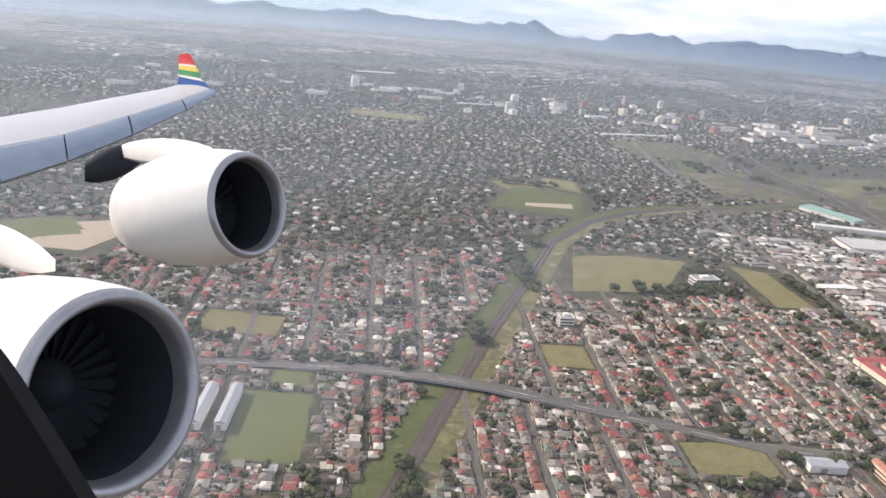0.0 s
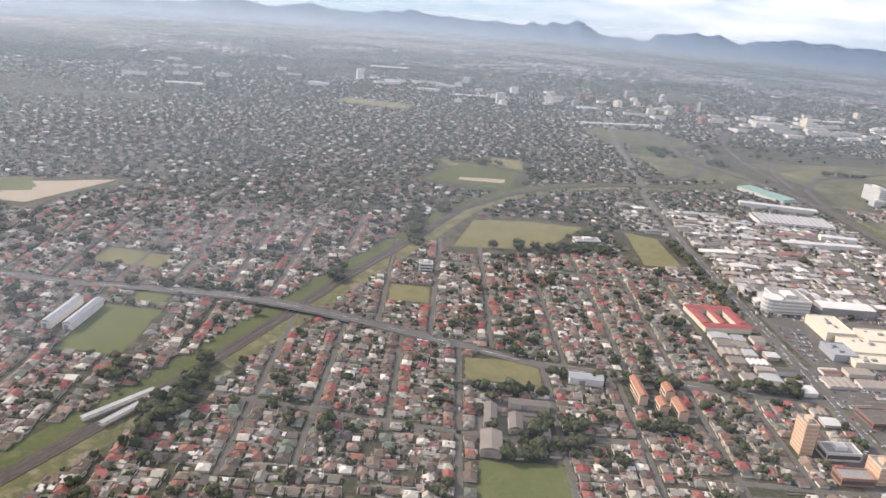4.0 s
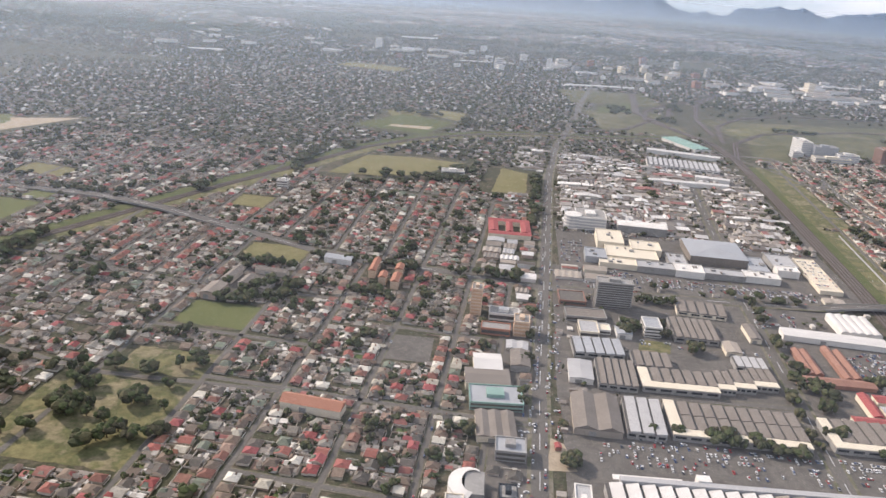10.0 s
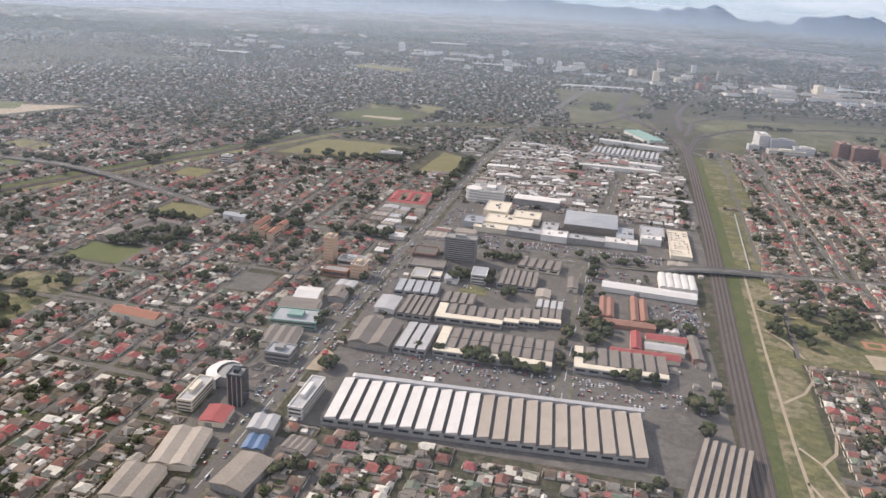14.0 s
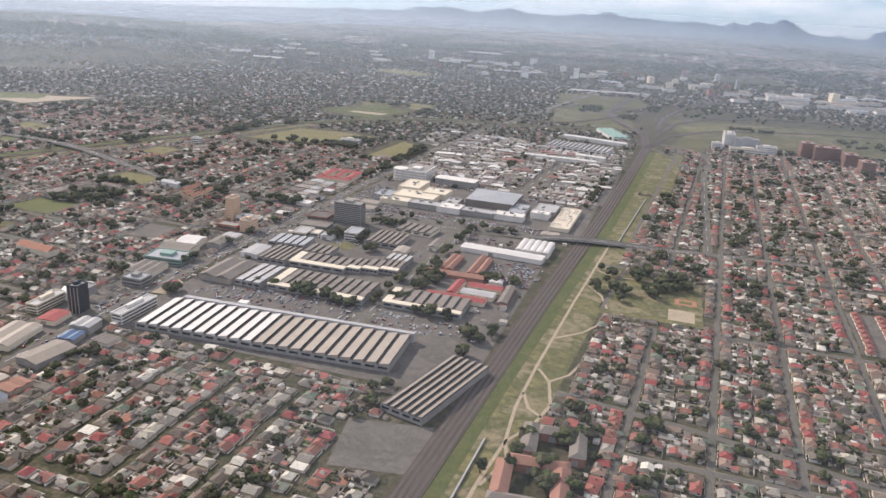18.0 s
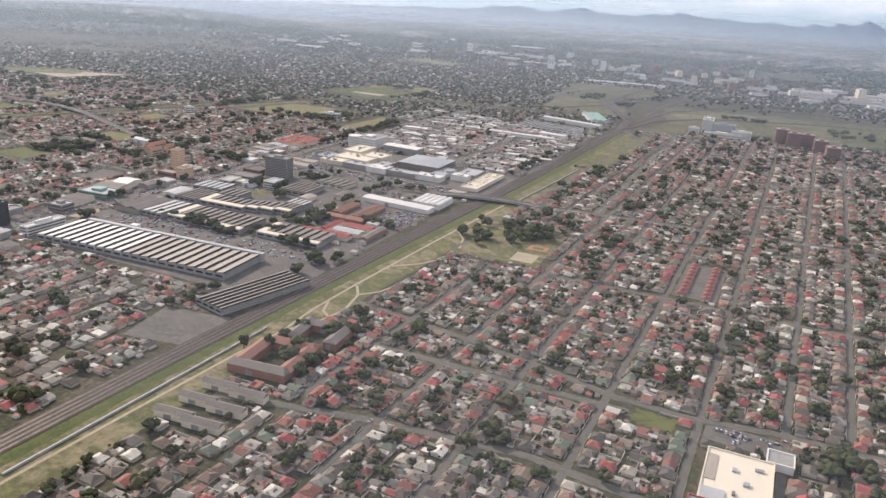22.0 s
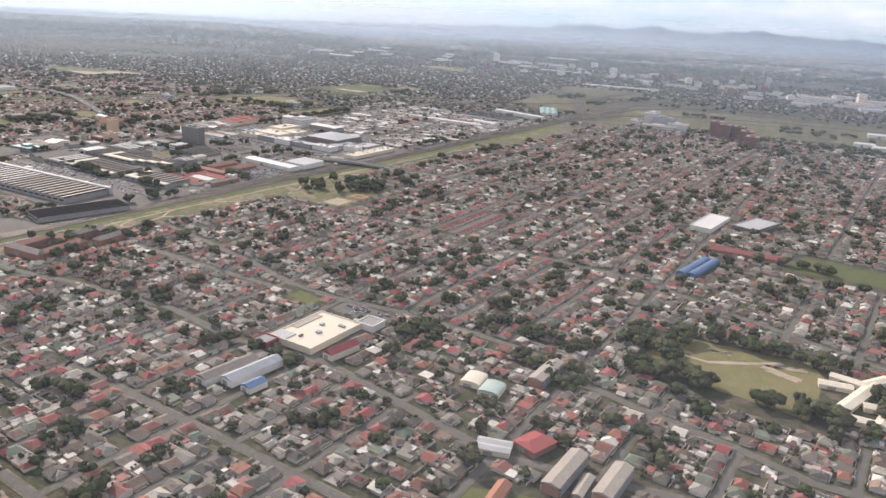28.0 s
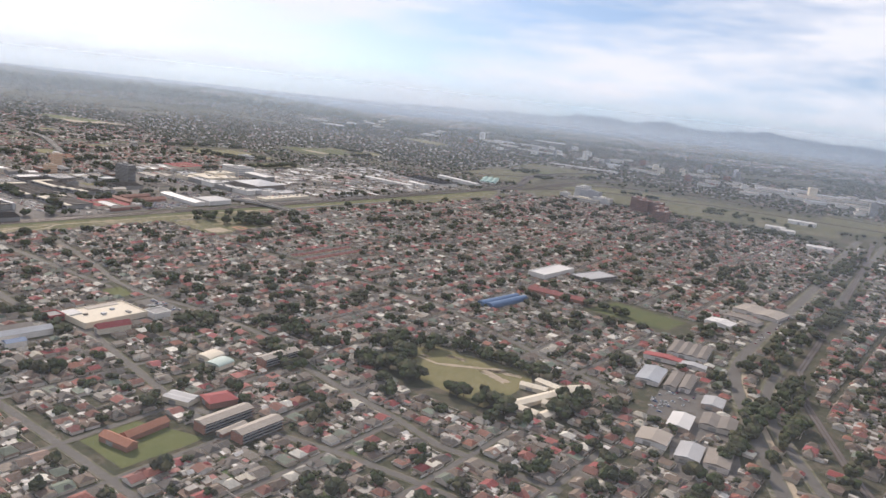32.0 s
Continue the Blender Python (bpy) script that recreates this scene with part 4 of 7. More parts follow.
office(94, 351, 22, 12, 2.6, 5, 1, M_CONCRETE, "flat dark-roofed shop row with a pale edge", plant=False, roof=M_TIN_BROWN)
office(95, 333, 10, 14, 3.0, 4, 1, M_CREAM, "cream flat-roofed shop with stepped front", plant=False, roof=M_TIN_PALE)
office(103.5, 336, 6, 8, 2.2, 4, 1, M_WHITE, "small white annex behind a shop", plant=False, roof=M_CREAM)
office(87, 373, 15, 15, 2.4, 5, 1, M_BRICK, "low dark-roofed podium beside an office slab", plant=False, roof=M_PARKING)
sawtooth(160, 377, 27, 17, 2.4, -2, 5, M_TIN_BROWN, "low workshop with five brown roof bays", M_CREAM, rise=1.0, trough_share=0.3)
office(138, 386, 20, 2.4, 1.6, 3, 1, M_WHITE, "long low white carport beside trees", glass=False, plant=False)
road([(110, 271), (153, 276), (186, 279)], 3.6, 0.6, label="narrow works street between two factories")
road(rounded([(188, 398), (200, 396), (222, 401), (252, 404)]), 3.4, 0.8, label="curved grey road before the shopping centre")
plot([(120, 318), (136, 319), (138, 331), (122, 331)], M_VELD, "lawn", "dry grass plot between factory sheds", "lawn", z=0.09)

office(110, 372, 20, 9, 15, 4, 11, M_CONCRETE, "tall grey concrete office slab", "office block", pane=M_SHADEGLASS)
office(34.5, 341, 6, 9, 15, 2, 8, M_PEACH, "orange apartment tower above low shops", "apartment block", pane=M_ORANGE)
office(60, 322, 8, 10, 8, 2, 4, M_PEACH, "orange and pink low apartment block", "apartment block", pane=M_ORANGE)
office(47, 319, 15, 8, 3.4, 2, 1, M_TILE_ORANGE, "low orange-roofed shop among other buildings", plant=False)
office(50, 338, 16, 9, 3.8, 2, 1, M_WHITE, "low white shop with grey roof")
for x, y, w, d, h in ((-30.5, 380, 4.2, 20, 5), (-15.5, 381, 4.6, 8.5, 5), (-22.5, 366, 4.4, 8.5, 5), (-14.5, 364, 4.6, 13, 5)):
    ob = shed(x, y, w, d, h, 2, 1, M_TILE_ORANGE, "narrow peach block of flats under an orange roof", M_PEACH, 1.3, category="flats", name="block_of_flats", doors=False)
    pane = boxes("window_row", M_DARKGLASS, (-0.03, 0.03, -d * 0.42, d * 0.42, 0, 0.7))
    for k in range(int(h / 2)):
        for e in (-1, 1):
            part("window_row", pane, ob, pose(e * (w / 2 + 0.01), 0, 0.7 + 2 * k))
office(103, 519, 22, 23, 9, 3, 4, M_WHITE, "white office building with banded storeys", "office block", pane=M_TIN_PALE)
ob = empty("office_pavilion", pose(90, 512, 0), "round white office front beside the main road", "office block")
ring = [(6.5 * math.cos(k * math.pi / 8), 6.5 * math.sin(k * math.pi / 8)) for k in range(16)]
part("drum", mesh_of("drum", [(a, b, z) for z in (0, 10) for a, b in ring], [[k, (k + 1) % 16, (k + 1) % 16 + 16, k + 16] for k in range(16)], [[16, 16 + k, 17 + k] for k in range(1, 15)], [M_WHITE]), ob)
for k in range(4):
    part("window_band", mesh_of("window_band", [(a * 1.01, b * 1.01, z) for z in (1 + 2.4 * k, 2.1 + 2.4 * k) for a, b in ring], [[j, (j + 1) % 16, (j + 1) % 16 + 16, j + 16] for j in range(16)], mats=[M_TIN_PALE]), ob)
block(90, 512, 13, 13, 0, 1)
shed(141, 516, 36, 13, 6, 0, 1, M_WHITE, "long pale hall behind the shopping centre", M_CONCRETE, 0.6, category="hall", name="hall", ridge_x=True)
ob = empty("red_roofed_building", pose(44.5, 485, 0, 0, 0, 5), "red-roofed building round two courtyards", "building")
for x0, x1, y0, y1 in ((-15, 15, -18, -11), (-15, 15, 11, 18), (-15, -8, -11, 11), (8, 15, -11, 11), (-2.5, 2.5, -11, 11)):
    part("wall", boxes("wall", M_CREAM, (x0 + 0.3, x1 - 0.3, y0 + 0.3, y1 - 0.3, 0, 3.4)), ob)
    w, d = x1 - x0, y1 - y0
    part("roof", gable_mesh("roof", M_TILE_RED, min(w, d), max(w, d), 0, 0.9, 0.1), ob, pose((x0 + x1) / 2, (y0 + y1) / 2, 3.4, 0, 0, 90 if w > d else 0))
block(44.5, 485, 30, 36, 5, 1)
# shopping centre
MALL = []
for x, y, w, d, h, m, lab in ((118, 438, 24, 12, 4.6, M_CREAM, "cream end of the shopping centre front"), (142, 437, 24, 12, 5.2, M_TIN_PALE, "grey-roofed section of the shopping centre front"), (163, 437, 18, 14, 5.8, M_WHITE, "white section of the shopping centre front"), (185, 438, 26, 11, 5.0, M_TIN_PALE, "grey-roofed section of the shopping centre front"), (209, 440, 22, 11, 5.4, M_WHITE, "white section of the shopping centre front"), (104, 448, 14, 18, 5.4, M_TIN_GREY, "grey entrance hall of the shopping centre"), (128, 456, 34, 22, 5.6, M_CREAM, "cream hall of the shopping centre"), (115, 482, 18, 28, 7.4, M_CREAM, "tall cream hall of the shopping centre"), (139, 472, 20, 18, 6.2, M_CREAM, "white hall of the shopping centre"), (158, 456, 12, 20, 4.2, M_TIN_PALE, "open parking deck of the shopping centre"), (229, 456, 14, 10, 6.0, M_WHITE, "white wing of the shopping centre"), (230, 474, 17, 24, 4.8, M_TIN_PALE, "pale wing of the shopping centre"), (211, 462, 12, 26, 4.4, M_TIN_GREY, "low grey link of the shopping centre"), (248.5, 457, 14, 58, 3.2, M_CREAM, "pale parking deck of the shopping centre")):
    h *= 0.72
    MALL.append((h, w, d, office(x, y, w, d, h, 1, 2, M_CONCRETE if m in (M_TIN_PALE, M_PARKING) else m, lab, "shopping centre", glass=False, roof=m, plant=False)))
shed(186, 478, 38, 36, 5.6, 2, 1, M_TIN_GREY, "big dark-walled hall under a pyramid roof", M_TIN_BROWN, 1.8, category="shopping centre", name="hall", hip=17.5, doors=False)
unit = [boxes("roof_unit", m, (-a, a, -b, b, 0, c)) for m, a, b, c in ((M_TIN_GREY, 0.8, 0.6, 0.7), (M_CONCRETE, 1.4, 1.0, 1.1), (M_TIN_BROWN, 0.6, 1.6, 0.5))]
rnd = random.Random(4)
for h, w, d, ob in MALL[:-1]:
    for k in range(3):
        part("roof_unit", rnd.choice(unit), ob, pose(rnd.uniform(-0.3, 0.3) * w, rnd.uniform(-0.3, 0.3) * d, h + 0.12), label="grey rooftop machine among other buildings")
# by the main road in front
tower = office(61, 172.5, 6.2, 7.6, 14, 6, 9, M_DARKGLASS, "dark narrow office tower with pale upright ribs", "office block", glass=False)
rib = boxes("rib", M_TIN_TAN, (-0.18, 0.18, -0.12, 0.12, 0, 13.6))
for x in (-2.9, -1.0, 1.0, 2.9):
    part("rib", rib, tower, pose(x, -3.85, 0.2), label="tan concrete rib")
crown = empty("curved_white_building", pose(47, 187, 0, 0, 0, 4), "white building with a sweeping curved roof", "office block")
arc = [(7.5 * math.cos(a), 9.0 * math.sin(a)) for a in np.linspace(radians(60), radians(270), 15)]
part("wall", mesh_of("wall", [(a, b, z) for z in (0, 4.6) for a, b in arc] + [(1.5, -9, 0), (1.5, -9, 4.6)], [[k, k + 1, k + 16, k + 15] for k in range(14)], mats=[M_WHITE]), crown)
part("roof", mesh_of("roof", [(a, b, 4.7) for a, b in arc] + [(a * 0.55 + 1.5, b * 0.7, 5.6) for a, b in arc], [[k, k + 1, k + 16, k + 15] for k in range(14)], mats=[M_TIN_WHITE]), crown, label="white curved roof")
part("inner_hall", boxes("inner_hall", M_CONCRETE, (-1.5, 5.5, -6.5, 6.5, 0, 4.9)), crown)
block(47, 187, 16, 19, 4, 1)
office(87.6, 181, 6, 26, 5.2, 1, 3, M_WHITE, "white office building beside the main road", "office block", pane=M_SHADEGLASS, roof=M_TIN_PALE)
office(43.5, 169.5, 6.5, 20, 4.6, 4, 3, M_CREAM, "cream flat-roofed apartment block", "apartment block", roof=M_TIN_PALE)
shed(59, 158.5, 10, 12, 2.6, 8, 1, M_TILE_RED, "red-roofed showroom behind a tower", M_CREAM, 0.6)
shed(58, 135, 15, 23, 2.8, 10, 2, M_TIN_TAN, "tan-roofed workshop beside a main road", M_CREAM, 1.0)
shed(54, 112, 15, 18, 2.8, 6, 2, M_TIN_DRAB, "drab-roofed workshop beside a main road", M_CREAM, 1.0)
shed(80, 157, 10, 10, 4, 8, 2, M_TIN_PALE, "grey-roofed workshop by the main road", M_CONCRETE, 0.8)
shed(82, 146, 8, 9, 2.4, 8, 2, M_BLUE, "blue-sheeted garage beside parked cars", M_CONCRETE, 0.8)
shed(86, 128, 13, 20, 3, -6, 1, M_TIN_DRAB, "drab-roofed workshop by the main road", M_CONCRETE, 1.0)
office(60.5, 214, 12, 10, 4.2, 4, 2, M_CONCRETE, "grey office with a flat roof and shaded front", "office block", roof=M_TIN_GREY)
shed(53.5, 229.5, 16, 19, 3.0, 8, 3, M_TIN_BROWN, "workshop with three brown roof bays", M_CREAM, 0.9)
office(52, 251, 23, 15, 3.6, 8, 2, M_TEAL, "pale green-grey two-storey showroom", roof=M_TIN_GREY, pane=M_SHADEGLASS)
shed(47, 266.5, 20, 14, 3.6, 8, 1, M_TIN_BROWN, "brown-roofed hall behind a showroom", M_CREAM, 0.8, category="hall", name="hall", ridge_x=True)
shed(46, 280, 13, 15, 3.8, 8, 1, M_TIN_WHITE, "cream and white pitched hall behind shops", M_CREAM, 1.2, category="hall", name="hall", ridge_x=True)
shed(61, 288, 9, 16, 3.4, 4, 1, M_TIN_BROWN, "brown-roofed hall beside the main road", M_CONCRETE, 1.0, category="hall", name="hall")
plot([(75, 207), (86, 209), (82, 226), (76, 229)], M_SAND, "forecourt", "sandy brick forecourt with a kiosk", "forecourt", z=0.1)
shed(79, 222, 2.4, 3, 1.8, 10, 1, M_TILE_RED, "small red kiosk on a forecourt", M_BRICK, 0.6, doors=False, category="kiosk", name="kiosk")
shed(-22, 226, 26, 8, 3.8, -4, 1, M_TILE_ORANGE, "long orange-roofed villa row", M_CREAM, 2.0, category="building", name="orange_roofed_building", ridge_x=True)
for x, y, w, d, h, m, lab in ((-106, 346, 5.5, 17, 3.4, M_TIN_BROWN, "dark-roofed school classroom wing"), (-95, 341, 6, 13, 3.2, M_TIN_BROWN, "dark-roofed school classroom wing"), (-83, 337, 5.5, 14, 3.0, M_TIN_DRAB, "tan-roofed school classroom wing"), (-107, 323, 9, 15, 4.0, M_TIN_DRAB, "broad tan-roofed school hall building"), (-87, 359, 19, 5, 3.0, M_TIN_BROWN, "long dark-roofed school classroom wing"), (-55, 389, 17, 7, 3.6, M_TIN_GREY, "long grey-roofed school building by a road")):
    shed(x, y, w, d, h, -3, 1, m, lab, M_WALL, 1.2, category="school building", name="school_building", ridge_x=w > d)
for x in (-331, -320):
    shed(x, 418, 5, 34, 4, -3, 1, M_TIN_GREY, "long grey-roofed school block", M_WHITE, 1.1, category="school building", name="school_building")
office(-140, 533, 9, 7, 6, 4, 3, M_WHITE, "pale three-storey block of flats", "flats")
office(-14, 622, 20, 10, 5, 10, 2, M_WHITE, "white clubhouse beside a playing field")

# east of the railway
for x, y, w, d, m in ((304, 113, 26, 6, M_TIN_BROWN), (293, 123, 6, 22, M_BRICK), (313, 126, 6, 22, M_BRICK), (303, 137, 22, 6, M_BRICK), (296, 152, 6, 20, M_TIN_BROWN), (314, 154, 6, 18, M_TIN_BROWN), (305, 160, 14, 6, M_TIN_BROWN)):
    shed(x, y, w, d, 3.6, 8, 1, m, "three-storey courtyard flats under a tiled roof", M_BRICK, 1.6, category="flats", name="courtyard_flats", ridge_x=w > d, hip=2)
block(304, 136, 24, 52, 8, 1)
for k in range(6):
    shed(300 + 13 * (k % 2), 96 - 12 * (k // 2), 15, 4.0, 2.8, 8, 1, M_TIN_BROWN, "long two-storey grey-roofed flats", M_CREAM, 1.2, category="flats", name="flats", ridge_x=True)
market = office(483, 138, 22, 32, 2.4, 2, 1, M_CREAM, "big cream flat-roofed supermarket", "supermarket", glass=False, plant=False, roof=M_CREAM)
for x0, x1, y0, y1, z, m, lab in ((-10.6, -3, -15.6, -9, 0.5, M_TIN_PALE, "grey lower roof section"), (-10.6, -7, -4, 12, 0.3, M_TIN_TAN, "tan roof sheeting"), (2, 4, -3, -1, 0.9, M_TIN_GREY, "rooftop machine"), (-2, -0.5, 4, 6, 0.8, M_TIN_GREY, "rooftop machine"), (5, 8, 8, 9.5, 0.7, M_CONCRETE, "rooftop machine"), (-1, 0, -10, -8, 0.8, M_TIN_BROWN, "rooftop machine")):
    part("roof_unit", boxes("roof_unit", m, (x0, x1, y0, y1, 2.5, 2.5 + z)), market, label=lab)
office(495, 159, 9, 9, 2.6, 2, 1, M_WHITE, "white loading hall of the supermarket", glass=False, plant=False)
office(474, 118, 8, 7, 2.6, 2, 1, M_TILE_RED, "red entrance of the supermarket", plant=False)
shed(503, 131, 5, 15, 2.8, -6, 1, M_TILE_RED, "long bright red-roofed hall", M_CREAM, 2.0)
shed(482, 92, 6, 24, 2.8, -3, 1, M_TIN_BROWN, "long grey-roofed workshop among yards", M_WHITE, 1.2)
shed(489.5, 97, 6, 24, 2.8, -3, 1, M_TIN_GREY, "long grey-roofed workshop among yards", M_WHITE, 1.4)
shed(498, 90, 5, 8, 2.4, -3, 1, M_BLUE, "blue-roofed garage beside parked cars", M_WHITE, 1.0)
for x, y, m in ((556.5, 145, M_CREAM), (565.5, 143, M_MINT)):
    shed(x, y, 8.0, 9.0, 1.7, 10, 1, m, "pale barrel-roofed church hall", M_CREAM, 1.0, True, category="hall", name="hall")
FLATS = ((610.5, 111, 22), (624.5, 114.5, 19), (576, 166, 20))
shed(595.5, 120, 9, 11, 2.4, -14, 1, M_TILE_RED, "red-brown roofed shop on a corner", M_BRICK, 1.2, hip=2.5)
shed(586, 110, 11, 7, 2.2, 20, 2, M_TIN_PALE, "flat pale shops with a pink awning", M_CREAM, 0.5, ridge_x=True)
for x, y, d in FLATS:
    flat = shed(x, y, 5.6, d, 3.6, 2, 1, M_TIN_TAN, "three-storey brown flats with galleries under tan roofs", M_BRICK, 0.9, category="flats", name="brick_flats", doors=False)
    for k in range(3):
        for e in (-1, 1):
            part("gallery", boxes("gallery", M_CONCRETE, (-0.35, 0.35, -d / 2 + 0.5, d / 2 - 0.5, 0, 0.3)), flat, pose(e * 3.0, 0, 0.5 + 1.15 * k), label="pale concrete gallery rail")
            part("window_row", boxes("window_row", M_DARKGLASS, (-0.03, 0.03, -d / 2 + 0.8, d / 2 - 0.8, 0, 0.5)), flat, pose(e * 2.83, 0, 0.85 + 1.15 * k))
shed(617.5, 109, 3.2, 12, 1.5, 6, 1, M_TIN_TAN, "low tan-roofed garages between the flats", M_BRICK, 0.6)
shed(600, 86.5, 4.2, 17, 2.0, 8, 1, M_TILE_ORANGE, "long orange-roofed schoolroom on a green lawn", M_BRICK, 1.4)
shed(602, 75.5, 13, 4.4, 2.0, 10, 1, M_TILE_ORANGE, "orange-roofed schoolroom on a green lawn", M_BRICK, 1.4, ridge_x=True)
for x, y in ((579.5, 340), (585, 341)):
    shed(x, y, 5, 36, 1.6, -5, 1, M_BLUE, "blue barrel-roofed hall among other buildings", M_BLUE, 1.4, True, category="hall", name="hall")
office(560, 441, 14, 42, 2.8, -2, 2, M_WHITE, "white supermarket building with flat roof", "supermarket", glass=False, plant=False, roof=M_TIN_WHITE)
office(586, 458, 17, 34, 2.5, -14, 2, M_CONCRETE, "grey flat-roofed shops in a row", plant=False, roof=M_TIN_PALE)
shed(596, 384, 38, 9, 2.6, 8, 1, M_TILE_DULL, "long dark red-roofed hall", M_BRICK, 1.5, ridge_x=True)
for x, y, w, d, a in ((676, 224, 5, 40, -14), (672, 240, 14, 4.5, -6), (681, 246, 4.5, 14, -30), (668, 232, 12, 4.5, 14), (685, 222, 12, 4.5, 14), (676, 207, 16, 4.5, 6), (687, 214, 4.5, 14, -8)):
    shed(x, y, w, d, 1.9, a, 1, M_CREAM, "cream-roofed school wing beside a field", M_CREAM, 0.8, category="school building", name="school_building", ridge_x=w > d)
for x, y, w, d, n, m, lab in ((697.5, 294, 11, 22, 1, M_TIN_GREY, "blue-grey roofed industrial hall"), (708, 296, 5.5, 23, 1, M_TIN_BROWN, "brown-roofed industrial hall among other buildings"), (714, 298, 5, 21, 1, M_TIN_BROWN, "brown-roofed industrial hall among other buildings"), (697, 349, 20, 24, 4, M_TIN_BROWN, "low brown-roofed factory among other buildings"), (692, 324, 20, 6, 1, M_TILE_RED, "pink-roofed store beside other works"), (707, 325, 13, 6, 1, M_TIN_PALE, "pale-roofed store beside other works"), (728, 250, 9, 16, 1, M_TIN_WHITE, "white-roofed workshop beside a main road"), (740, 262, 14, 14, 2, M_TIN_BROWN, "brown-roofed workshop beside a main road"), (731, 283, 9, 12, 1, M_TIN_PALE, "pale-roofed workshop beside a main road"), (726, 226, 12, 12, 1, M_TIN_TAN, "tan-roofed workshop among yards"), (741, 224, 9, 15, 1, M_TIN_PALE, "pale-roofed workshop among yards"), (751, 227, 9, 15, 1, M_TIN_DRAB, "drab-roofed workshop beside a main road"), (690, 424, 16, 12, 1, M_TIN_WHITE, "white-roofed store with blue awnings"), (700, 478, 30, 22, 2, M_TIN_TAN, "tan-roofed factory beside a main road"), (697, 448, 22, 10, 1, M_TIN_BROWN, "brown-roofed store beside a main road")):
    shed(x, y, w, d, 2.2, 10 if y < 420 else -6, n, m, lab, M_WALL, 0.8, category="workshop", name="workshop")
plot([(713, 250), (724, 250), (716, 290), (706, 284)], M_PARKING, "car_park", "grey tarmac works yard with parked cars", "car park", z=0.06)
for x, y, w, d in ((598, 927, 22, 10), (616, 912, 16, 12), (607, 1028, 34, 12), (668, 826, 26, 14)):
    shed(x, y, w, d, 4.0, 8, 1, M_TIN_WHITE, "white hall on open grass far off", M_WHITE, 1.2, category="hall", name="hall", ridge_x=True)
# two facing rows of like red-roofed cottages
patch(441, 331, 23, 58, 1.5, M_PARKING, "lane", "grey lane between two rows of cottages", "lane", z=0.07)
cottage = empty("cottage", pose(434, 304, 0, 0, 0, 2), "small red-roofed cottage in a uniform row", "cottage", "uniform red-roofed cottages")
part("wall", boxes("wall", M_CREAM, (-2.1, 2.1, -2.3, 2.3, 0, 1.3)), cottage)
part("roof", gable_mesh("roof", M_TILE_COTTAGE, 4.4, 4.6, 1.3, 1.2, 0.25, 1.4), cottage)
part("door", boxes("door", M_BRICK, (-0.25, 0.25, -2.36, -2.3, 0.02, 1.05)), cottage)
for k in range(1, 18):
    copy_thing(cottage, pose(435 + 12.5 * (k % 2) - 0.2 * (k // 2), 304 + 6.5 * (k // 2), 0, 0, 0, 2))
# the hospital and the brick blocks far off
for x, y, w, d, h, m, lab in ((330, 838, 12, 30, 15, M_WHITE, "tall white hospital slab"), (350, 822, 26, 12, 13, M_TIN_GREY, "glazed grey hospital wing"), (372, 812, 22, 14, 8, M_WHITE, "low white hospital wing"), (318, 812, 12, 10, 6, M_WHITE, "round white hospital pavilion"), (352, 800, 40, 12, 5, M_CREAM, "low pale hospital ward")):
    office(x + 30, y + 45, w, d, h, 5, max(2, int(h / 2)), m, lab, "hospital", pane=M_TIN_GREY)
for k, (x, y) in enumerate(((445, 868), (458, 856), (472, 864), (487, 838), (500, 808))):
    office(x, y, 14, 18, 16 - k, 6, 8, M_BRICK, "tall red-brown brick residence block", "apartment block", group="brick residence blocks among other buildings")
sawtooth(205, 745, 70, 34, 3.6, -4, 14, M_TIN_PALE, "large factory with pale ribbed sawtooth roof", M_WHITE, rise=1.4, trough_share=0.4)
shed(199, 671, 73, 7, 4, 3, 1, M_TIN_WHITE, "long white-roofed warehouse among other buildings", M_WHITE, 0.8, category="warehouse", name="warehouse", ridge_x=True)
shed(214, 800, 76, 9, 4, -10, 1, M_TIN_WHITE, "long white-roofed warehouse among other buildings", M_WHITE, 1.0, category="warehouse", name="warehouse", ridge_x=True)
shed(226, 858, 22, 62, 3.5, 28, 3, M_TEAL, "teal-roofed factory beside the railway", M_WHITE, 1.5, category="warehouse", name="warehouse")
shed(226, 697, 31, 8, 4, -8, 1, M_TIN_WHITE, "white-roofed factory beside other works", M_WHITE, 1.0, category="warehouse", name="warehouse", ridge_x=True)

rnd = random.Random(11)
SHED_ROOFS = [(M_TIN_WHITE, "white"), (M_TIN_BROWN, "brown"), (M_BRICK, "rust"), (M_TIN_PALE, "pale"), (M_TIN_GREY, "grey"), (M_TIN_BROWN, "brown"), (M_TIN_TAN, "tan"), (M_TIN_DRAB, "drab"), (M_TIN_BROWN, "brown"), (M_TIN_WHITE, "white"), (M_TIN_PALE, "pale"), (M_TIN_DRAB, "drab"), (M_TIN_WHITE, "white"), (M_TIN_BROWN, "brown"), (M_ROOF, "weathered"), (M_TIN_TAN, "tan")]


